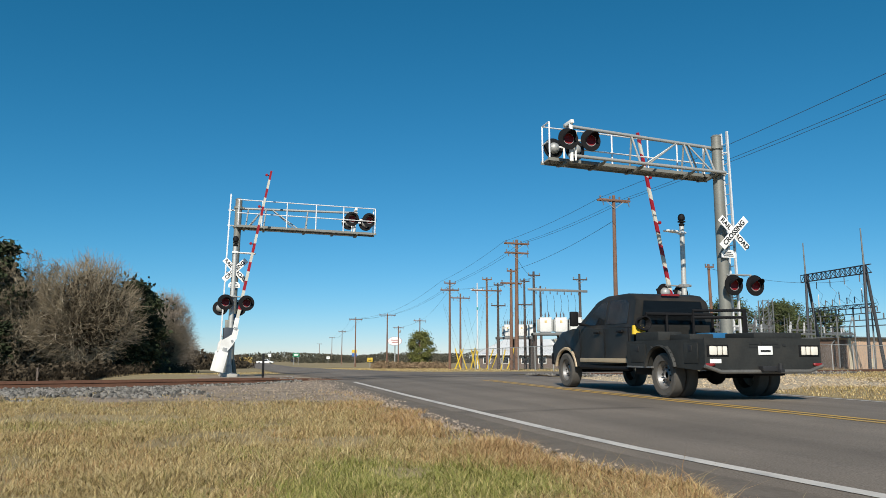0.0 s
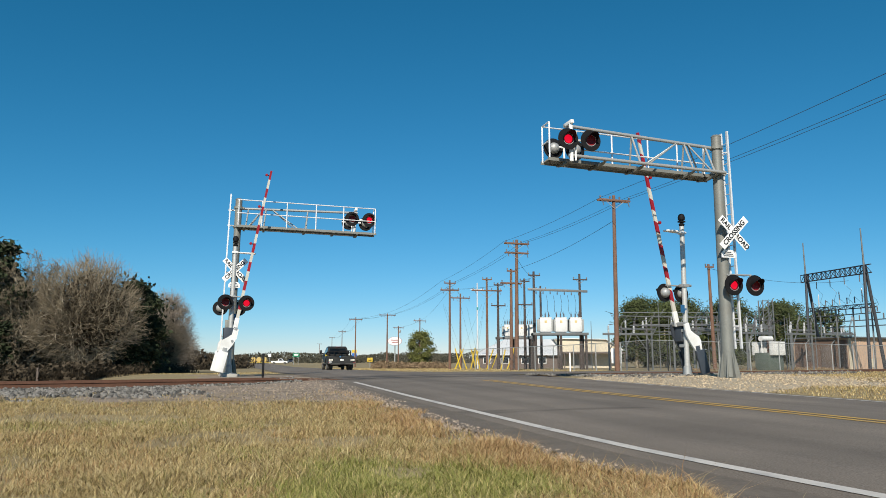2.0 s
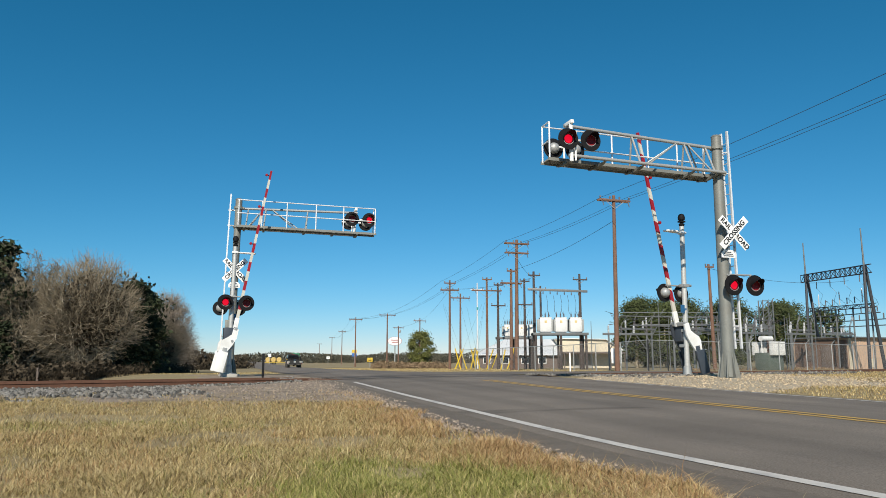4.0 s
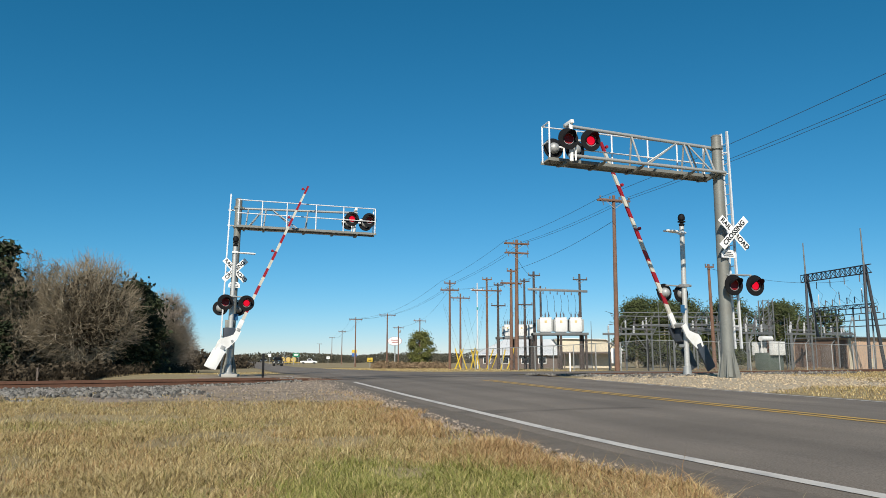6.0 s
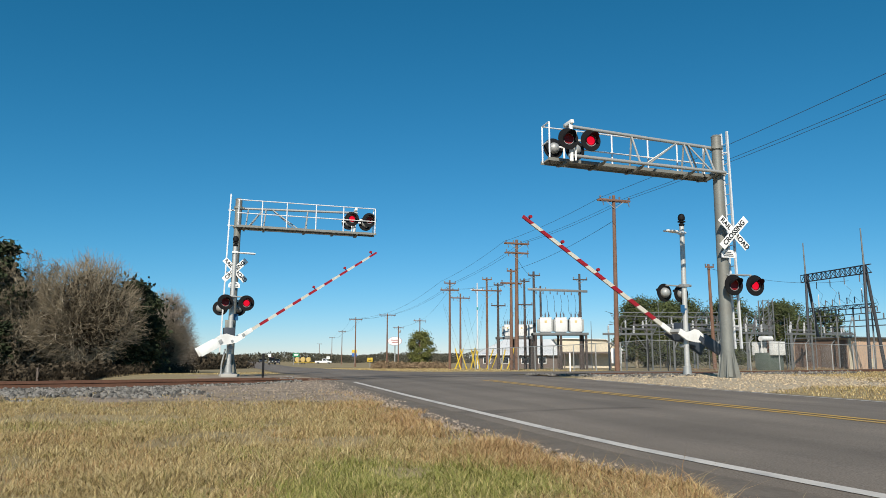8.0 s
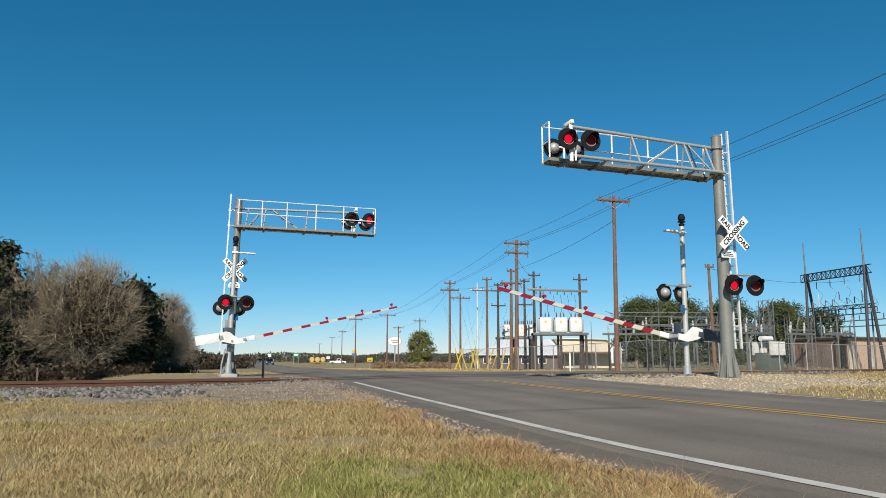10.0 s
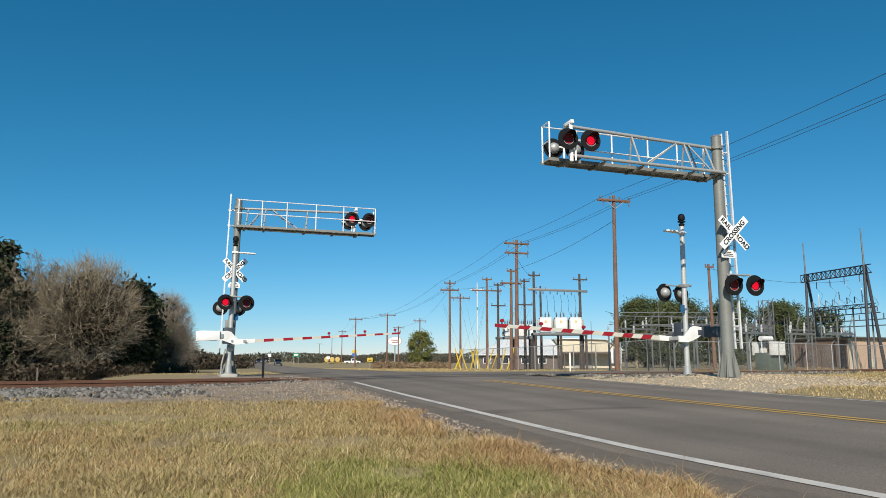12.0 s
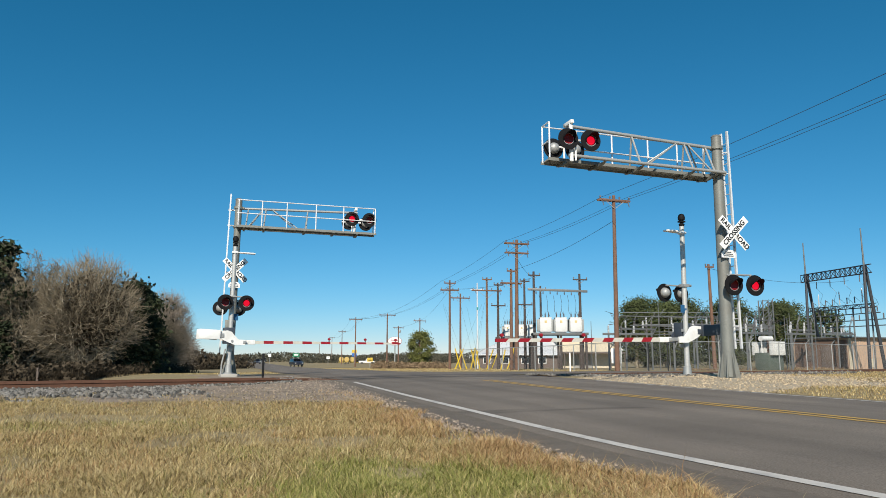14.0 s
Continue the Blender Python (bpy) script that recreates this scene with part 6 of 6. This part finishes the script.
def brush(name, n, area, hmin, hmax, material, label, seed, leafy=0.5, size=0.12, width=0.012):
    """Tangled weeds over an area given as a function of two random numbers."""
    rnd = random.Random(seed)
    soup = Soup()
    for _ in range(n):
        x, y = area(rnd.random(), rnd.random())
        z = ground_z(x, y)
        h = rnd.uniform(hmin, hmax) * (0.6 + 0.8 * abs(noise.noise(Vector((x * 0.2, y * 0.2, 7)))))
        p = Vector((x, y, z - 0.02))
        for k in range(2):
            q = p + Vector((rnd.gauss(0, 0.18) * h, rnd.gauss(0, 0.18) * h, h / 2))
            soup.stick(p, q, width, width * 0.7)
            if rnd.random() < leafy:
                soup.leaf(q, size * rnd.uniform(0.5, 1.4), rnd)
            p = q
    return tagged(soup.mesh(name, material), label, "brush", kind="stuff")


# undergrowth below the trees; its dark colour also carries the shadow on the ground
brush("brush", 9000, lambda a, b: (-30 + 16.0 * a - 1.5 * b, 32.5 + 15 * b), 0.3, 0.9, SHADEBRUSH, "winter undergrowth below the leafless trees, shade put into its brown", 41, 0.2)
brush("brush", 7000, lambda a, b: (-29 + 14.5 * a - 1.0 * b, 30.5 + 4 * b), 0.4, 1.3, SHADEBRUSH, "tangled scrub along the foot of the thicket, dark with painted-in shade", 45, 0.5, 0.14)
brush("brush", 5000, lambda a, b: (-9.5 + 10.5 * a - 2.5 * b, 96 + 52 * b), 0.3, 1.1, BRUSHC, "reddish-brown weeds beside the far road", 42, 0.5, 0.22, 0.02)
brush("brush", 3500, lambda a, b: (-42 + 16 * a - 3 * b, 75 + 40 * b), 0.4, 2.4, SHADEBRUSH, "brown brush beyond the crossing", 43, 0.8, 0.35, 0.03)
brush("brush", 2600, lambda a, b: (18 + 34 * a, 56 + 21 * a + 3 * b), 0.06, 0.22, BRUSHC, "dry weeds along the substation fence", 44, 0.6, 0.12, 0.012)


def far_woods():
    rnd = random.Random(77)
    soup = Soup()
    for _ in range(42000):
        x = rnd.uniform(-330, 190)
        y = rnd.uniform(360, 430) + 0.0008 * x * x
        top = 4.2 + 1.8 * noise.noise(Vector((x * 0.03, 0, 5))) + 1.6 * noise.noise(Vector((x * 0.15, 2, 5)))
        z = -1.2 + top * rnd.random() ** 0.8
        soup.leaf(Vector((x, y, z)), rnd.uniform(0.3, 0.9), rnd, 1.6)
    for _ in range(20000):
        x = rnd.uniform(-110, -62) if rnd.random() < 0.5 else rnd.uniform(-60, 30)
        y = 290 + rnd.uniform(0, 40) if x > -60 else 180 + rnd.uniform(0, 50)
        top = 3.0 + 2.2 * noise.noise(Vector((x * 0.06, 1, 9)))
        soup.leaf(Vector((x, y, -1.1 + max(0.5, top) * rnd.random())), rnd.uniform(0.2, 0.55), rnd, 1.8)
    return tagged(soup.mesh("far_woods", FARC), "low grey-brown winter woods along the horizon", "woods", kind="stuff")


far_woods()


# ---- far signs ----
def post_sign(x, y, z, w, h, paint, label, legs=1, bars=()):
    zg = ground_z(x, y)
    e = thing("road_sign", pose(x, y, zg), label, "sign", "far road signs")
    bm = B()
    box(bm, (0, 0, z - zg), (w, 0.04, h), bevel=0.01)
    panel = part("panel", bm, paint, e)
    for i in range(legs):
        bm = B()
        xx = 0 if legs == 1 else -w * 0.35 + i * w * 0.7
        rod(bm, (xx, 0.05, -0.1), (xx, 0.05, z - zg + h * 0.4), 0.05, seg=6)
        part("post", bm, GALV, e)
    for zz, ww in bars:
        bm = B()
        box(bm, (0, -0.025, z - zg + zz), (ww, 0.01, h * 0.15))
        part("writing", bm, SIGNWHITE if paint is GREEN else LETTER, panel)
    return e


GREEN = mat("green sign sheet", (0.01, 0.19, 0.09), 0.5, 0, 0.05, 3)
post_sign(-39.6, 200, 1.6, 1.8, 0.95, GREEN, "green highway sign on two posts", 2, ((0.15, 1.2), (-0.15, 1.0)))
post_sign(-11.8, 120, 0.55, 0.85, 0.62, YELLOW, "yellow warning sign with dark bars", 1, ((0.1, 0.5), (-0.12, 0.5)))
post_sign(-53.7, 230, 1.6, 0.9, 0.9, SIGNWHITE, "white sign on a thin post")
post_sign(-32.5, 210, 0.9, 0.9, 0.7, SIGNWHITE, "white route sign on a thin post", 1, ((0, 0.5),))
post_sign(-27.5, 230, 1.8, 1.5, 1.0, mat("blue station sign", (0.03, 0.12, 0.4), 0.5), "blue and yellow roadside price sign")
post_sign(-27.5, 229.9, 2.9, 1.5, 0.9, YELLOW, "yellow roadside price sign")


def oval_sign():
    x, y = -11.7, 180
    zg = ground_z(x, y)
    e = thing("oval_sign", pose(x, y, zg), "white oval roadside sign with red bars on a pole", "sign")
    bm = B()
    rod(bm, (0, 0.2, -0.2), (0, 0.2, 6.0), 0.15, seg=8)
    part("pole", bm, GALV, e)
    for s, m, yy in ((1.0, GATERED, 0.0), (0.95, SIGNWHITE, -0.06)):
        bm = B()
        lathe(bm, [(0, -0.08), (1.7 * s, -0.08), (1.7 * s, 0.08), (0, 0.08)], Matrix.Translation((0, yy, 5.9)) @ Matrix.Diagonal((1, 1, 0.62, 1)) @ Matrix.Rotation(radians(90), 4, "X"), 28)
        part("face", bm, m, e)
    for z, w in ((6.15, 1.9), (5.65, 1.5)):
        bm = B()
        box(bm, (0, -0.16, z), (w, 0.02, 0.2))
        part("writing", bm, GATERED, e)


oval_sign()


def mile_post(x, y, h, w, material, label):
    e = thing("marker_post", pose(x, y, ground_z(x, y)), label, "post")
    bm = B()
    box(bm, (0, 0, h / 2 - 0.1), (w, w * 0.6, h + 0.2), bevel=0.008)
    part("post", bm, material, e)


mile_post(-6.65, 27.5, 0.95, 0.08, BLACK, "short black marker post beside the crossing")
mile_post(-16.6, 30.5, 0.8, 0.09, TIE, "old wooden fence post below the trees")
mile_post(-18.3, 30.5, 0.85, 0.1, TIE, "old wooden fence post below the trees")
mile_post(9.3, 54.4, 1.35, 0.1, SIGNWHITE, "white cable marker post by the fence")


def trailer_home():
    e = thing("white_shed", pose(-37, 112, ground_z(-37, 112)), "small white shed far behind the crossing", "shed")
    bm = B()
    box(bm, (0, 0, 0.8), (3.4, 2.4, 1.6), bevel=0.02)
    part("wall", bm, WHITE, e)
    bm = B()
    prism(bm, [(-1.9, 1.6), (1.9, 1.6), (0, 2.1)], "y", -1.4, 1.4)
    part("roof", bm, STEEL, e)
    for x in (-0.9, 0.5):
        bm = B()
        box(bm, (x, -1.21, 0.9), (0.7, 0.05, 0.7))
        part("window", bm, PANE, e)


trailer_home()


# ---- gravel and grass ----
def gravel_area(name, l0, l1, s0, s1, lift, material, label, seed):
    """Gravel sheet with a frayed edge, laid on the ground."""
    n = 40

    def fn(s, l):
        k = (l - l0) / (l1 - l0)
        edge = 1.6 * noise.noise(Vector((s * 0.35, seed, 1))) + 0.6 * noise.noise(Vector((s * 1.3, seed, 2)))
        ll = l0 + (l1 - l0) * k + edge * (1 - k if l1 < 6 else k)
        x, y = from_road(ll, s)
        m = min(k, 1 - k, (s - s0) / (s1 - s0) * 3, (s1 - s) / (s1 - s0) * 3)
        return (x, y, ground_z(x, y) + (lift if m > 0.04 else -0.03))
    return grid(name, [s0 + (s1 - s0) * i / n for i in range(n + 1)], [l0 + (l1 - l0) * i / 24 for i in range(25)], fn, material, label, "gravel")


gravel_area("gravel_apron", -2.5, 3.0, 14.0, 26.5, 0.015, PINKGRAVEL, "tan gravel apron beside the road at the track", 2)
gravel_area("gravel_bank", 11.3, 17.0, 14.5, 24.5, 0.02, PALEGRAVEL, "pale crushed stone round the signal footings", 4)
gravel_area("gravel_verge", -1.2, 2.8, 27.5, 33.0, 0.015, PINKGRAVEL, "tan gravel round the far signal footing", 6)


def loose_stones():
    rnd = random.Random(6)
    spots = []
    for _ in range(3400):
        l, s = 3.0 - abs(rnd.gauss(0, 2.2)), rnd.uniform(13, 27)
        x, y = from_road(l, s)
        spots.append((x, y, ground_z(x, y) + 0.015))
    for _ in range(2600):
        l, s = 2.75 - abs(rnd.gauss(0, 0.3)), rnd.uniform(2, 16)
        x, y = from_road(l + bend(s), s)
        spots.append((x, y, ground_z(x, y) + 0.01))
    scatter_stones("loose_gravel", spots, 0.008, 0.034, TANSTONE, "loose tan gravel along the asphalt edge")
    spots = []
    for _ in range(4200):
        l, s = 11.4 + rnd.random() * 6.5, rnd.uniform(14, 24)
        x, y = from_road(l, s)
        spots.append((x, y, ground_z(x, y) + 0.02))
    scatter_stones("crushed_stone", spots, 0.015, 0.045, PALESTONE, "pale crushed stone heaped by the signal footings")


PALESTONE = mat("pale crushed stones", (0.38, 0.30, 0.2), 0.9, 0, 0.15, 12, 0.2, 40, island=0.5)
loose_stones()


def grass_mat(name, ramp_stops, green):
    m = bpy.data.materials.new(name)
    m.use_nodes = True
    N, L = m.node_tree.nodes, m.node_tree.links
    p = N["Principled BSDF"]
    p.inputs["Roughness"].default_value = 0.75
    p.inputs["Specular IOR Level"].default_value = 0.25
    geo = N.new("ShaderNodeNewGeometry")
    r = N.new("ShaderNodeValToRGB")
    e = r.color_ramp.elements
    while len(e) < len(ramp_stops):
        e.new(0.5)
    for el, (pos, c) in zip(e, ramp_stops):
        el.position, el.color = pos, (*c, 1)
    L.new(geo.outputs["Random Per Island"], r.inputs[0])
    L.new(r.outputs[0], p.inputs["Base Color"])
    return m


STRAW = grass_mat("dry straw grass", [(0.0, (0.15, 0.10, 0.05)), (0.3, (0.32, 0.225, 0.095)), (0.6, (0.46, 0.345, 0.15)), (0.9, (0.60, 0.485, 0.26)), (1.0, (0.16, 0.15, 0.05))], 0)
GREENGRASS = grass_mat("green winter grass", [(0.0, (0.12, 0.125, 0.025)), (0.4, (0.22, 0.235, 0.05)), (0.7, (0.36, 0.33, 0.11)), (1.0, (0.52, 0.41, 0.19))], 1)
RUSTGRASS = grass_mat("russet dry grass", [(0.0, (0.20, 0.11, 0.05)), (0.5, (0.42, 0.25, 0.11)), (1.0, (0.55, 0.40, 0.2))], 0)


def grass():
    rnd = random.Random(101)
    soups = {"straw": ([], []), "green": ([], []), "russet": ([], [])}
    n = 0
    while n < 300000:
        y = 2.6 + 17 * rnd.random() ** 1.9
        x = rnd.uniform(-0.68 * y - 0.5, 0.68 * y + 0.5)
        if rnd.random() < 0.1:
            x, y = rnd.uniform(-7, 4), rnd.uniform(-5, 3)
        l, s = to_road(x, y)
        edge = EDGE_L - 0.95 + bend(s) + 0.5 * noise.noise(Vector((s * 0.8, 0, 2)))
        if l > edge:
            continue
        a, tn = to_track(x, y)
        if tn > -4.2 or (tn > -7.4 + 2.2 * noise.noise(Vector((a * 0.35, 1, 1))) and rnd.random() < 0.85):
            continue
        if l > -2.8 + 1.2 * noise.noise(Vector((s * 0.35, 2, 1))) and s > 13.5 and rnd.random() < 0.72 + 0.25 * noise.noise(Vector((x, y, 8))):
            continue
        bare = noise.noise(Vector((x * 0.45, y * 0.45, 4))) + 0.5 * noise.noise(Vector((x * 1.7, y * 1.7, 4)))
        if (bare > 0.25 and rnd.random() < 0.75) or (y > 9 and x < -2 and rnd.random() < 0.25):
            continue
        n += 1
        g = noise.noise(Vector((x * 0.5 + 3, y * 0.5, 9))) + 0.35 * noise.noise(Vector((x * 2.2, y * 2.2, 9)))
        near_patch = math.exp(-((x + 0.3) / 2.0) ** 2 - ((y - 4.6) / 1.7) ** 2)
        kind = "green" if rnd.random() < max(0.03, 0.95 * near_patch * (0.45 + 2.4 * g) + 0.75 * (g - 0.22)) else ("russet" if rnd.random() < 0.75 * math.exp(-((edge - l) / 0.8) ** 2) + 0.7 * max(0, noise.noise(Vector((x * 0.9, y * 0.6, 21)))) else "straw")
        tall = 0.022 + 0.042 * rnd.random() + 0.06 * math.exp(-((edge - l) / 0.7) ** 2) * rnd.random() + 0.06 * max(0, noise.noise(Vector((x * 1.3, y * 1.3, 12))))
        if rnd.random() < 0.012:
            tall *= 2.0
        w = rnd.uniform(0.0010, 0.0022) * (1 + y * 0.06)
        ang = rnd.uniform(0, 6.283)
        lean = rnd.uniform(0.4, 2.4) * tall
        dx, dy = math.cos(ang), math.sin(ang)
        px, py = -dy * w, dx * w
        z = ground_z(x, y) - 0.005
        V, F = soups[kind]
        i = len(V)
        mx, my = x + dx * lean * 0.35, y + dy * lean * 0.35
        V += [(x - px, y - py, z), (x + px, y + py, z), (mx - px * 0.8, my - py * 0.8, z + tall * 0.6), (mx + px * 0.8, my + py * 0.8, z + tall * 0.6), (x + dx * lean, y + dy * lean, z + tall)]
        F += [(i, i + 1, i + 3, i + 2), (i + 2, i + 3, i + 4)]
    for k, m, label in (("straw", STRAW, "dry straw-coloured winter grass"), ("green", GREENGRASS, "patches of green winter grass among the straw"), ("russet", RUSTGRASS, "russet dry grass along the road edge")):
        V, F = soups[k]
        me = bpy.data.meshes.new("grass")
        me.from_pydata(V, [], F)
        me.materials.append(m)
        tagged(new("grass", me), label, "grass", kind="stuff")


grass()


def verge_grass():
    """Coarser tufts further off."""
    rnd = random.Random(55)
    V, F = [], []
    n = 0
    while n < 110000:
        pick = rnd.random()
        if pick < 0.15:
            l, s = rnd.uniform(12, 30), rnd.uniform(50, 110)
        elif pick < 0.42:
            l, s = rnd.uniform(-30, 2.2), rnd.uniform(29, 48)
        elif pick < 0.75:
            l, s = rnd.uniform(11.8, 30), rnd.uniform(5, 24)
        else:
            l, s = rnd.uniform(11.8, 26), rnd.uniform(2, 15)
        x, y = from_road(l, s)
        a, tn = to_track(x, y)
        if abs(tn) < 3.0 or (a > 20 and -6.5 + 1.5 * noise.noise(Vector((a * 0.4, 0, 0))) < tn < 3) or y < 2 or (3 < tn < 13 and a > 3):
            continue
        if 11 < l < 16.5 and 14.5 < s < 24.8:
            continue
        n += 1
        h = rnd.uniform(0.02, 0.065)
        ang = rnd.uniform(0, 6.283)
        w = 0.004 + 0.00035 * y
        dx, dy = math.cos(ang), math.sin(ang)
        z = ground_z(x, y)
        i = len(V)
        V += [(x - dy * w, y + dx * w, z), (x + dy * w, y - dx * w, z), (x + dx * h * 0.5, y + dy * h * 0.5, z + h)]
        F.append((i, i + 1, i + 2))
    me = bpy.data.meshes.new("verge_grass")
    me.from_pydata(V, [], F)
    me.materials.append(STRAW)
    tagged(new("verge_grass", me), "dry pale grass tufts on the far verges", "grass", kind="stuff")


verge_grass()


# ---- what moves ----
GATE_ANGLES = [(0, 79), (5.2, 79), (5.5, 77), (6, 66), (6.5, 57.3), (7, 48.4), (7.5, 40.3), (8, 33.2), (8.2, 31), (8.8, 24.4), (9.4, 18), (10.0, 12.8), (10.3, 10.6), (10.5, 9.8), (11, 7.4), (11.5, 5.4), (12, 3.6), (12.5, 1.9), (13, 0.6), (13.5, 0.1), (14, 0.0)]
FLASH_A, FLASH_B = (1.47, 0.5873), (1.303, 0.5948)       # when the first lamp of a pair lights, and after how many seconds they take turns


def flash_rows(first, start, step):
    """A lamp sits at its lens while it shines and rests deep in its housing while it does not."""
    lit, dark = pose(0, 0, 0.012), pose(0, 0, -0.09)
    rows = [(0.0, dark)]
    if not first:
        rows += [(start - 0.28, dark), (start - 0.25, lit)]
    k = 0
    while True:
        t = start + k * step
        if t > 13.95:
            break
        on = (k % 2 == 0) == first
        rows += [(t - 0.034, dark if on else lit), (t, lit if on else dark)]
        k += 1
    last = rows[-1][1]
    rows.append((14.0, last))
    return rows


def motions():
    walk(arm_l, [(t, pose(*PIVOT, 0, a + 0.9 + 0.5 * smooth(50, 79, a), 0)) for t, a in GATE_ANGLES])
    walk(arm_r, [(t, pose(*PIVOT, 0, a - 1.4 - 1.1 * math.sin(radians(2.28 * a)) ** 2, 0)) for t, a in GATE_ANGLES])
    for pairs, beat in ((lamps_r[-1], FLASH_A), (lamps_l[1], FLASH_A), (lamps_l[-1], FLASH_A), (lamps_r[1], FLASH_A), (glamps_r[1], FLASH_A), (glamps_l[1], FLASH_B)):
        for i in range(0, len(pairs), 2):
            for first, lamp in ((True, pairs[i]), (False, pairs[i + 1])):
                walk(lamp, flash_rows(first, *beat))
    rows, spins = [], []
    for t in (0, 0.25, 0.5, 0.75, 1.0, 1.25, 1.5, 2, 2.5, 3, 4, 5, 6, 8, 10, 12, 14):
        s = 10.9 + 26.5 * t
        l = 8.79 + (0 if s < 150 else (s - 150) * 0.022)
        x, y = from_road(l, s)
        slope = math.degrees(math.atan2(road_z(8.7, s + 6) - road_z(8.7, s), 6))
        rows.append((t, pose(x, y, road_z(l, s) + 0.005, slope, 0, 15.6)))
    walk(truck, rows)
    for w, x, y, r in truck_wheels:
        walk(w, [(k / 30, pose(x, y, r, -85.0 * k, 0, 0)) for k in range(100)] + [(14.0, pose(x, y, r, -85.0 * 99, 0, 0))])

    def drive(ob, rows):
        walk(ob, [(t, pose(x, y, ground_z(x, y) + 0.06, 0, 0, a)) for t, x, y, a in rows])
    drive(white_pickup, [(0, -57.0, 238, -86), (3, -50.1, 238.5, -86), (14, -24.6, 240.5, -86)])
    drive(trailer, [(0, -63.5, 237.6, -86), (3, -56.6, 238.1, -86), (14, -31.1, 240.1, -86)])
    drive(suv, [(0, -60.5, 300, 190), (8, -52.5, 235, 190), (10.5, -46.5, 200, 188), (12, -40, 180, 195), (14, -30, 152, 205)])
    drive(car_a, [(0, -96, 400, 194), (14, -62.5, 250, 193)])
    drive(car_b, [(0, -100, 420, 194), (14, -66, 272, 193)])


motions()
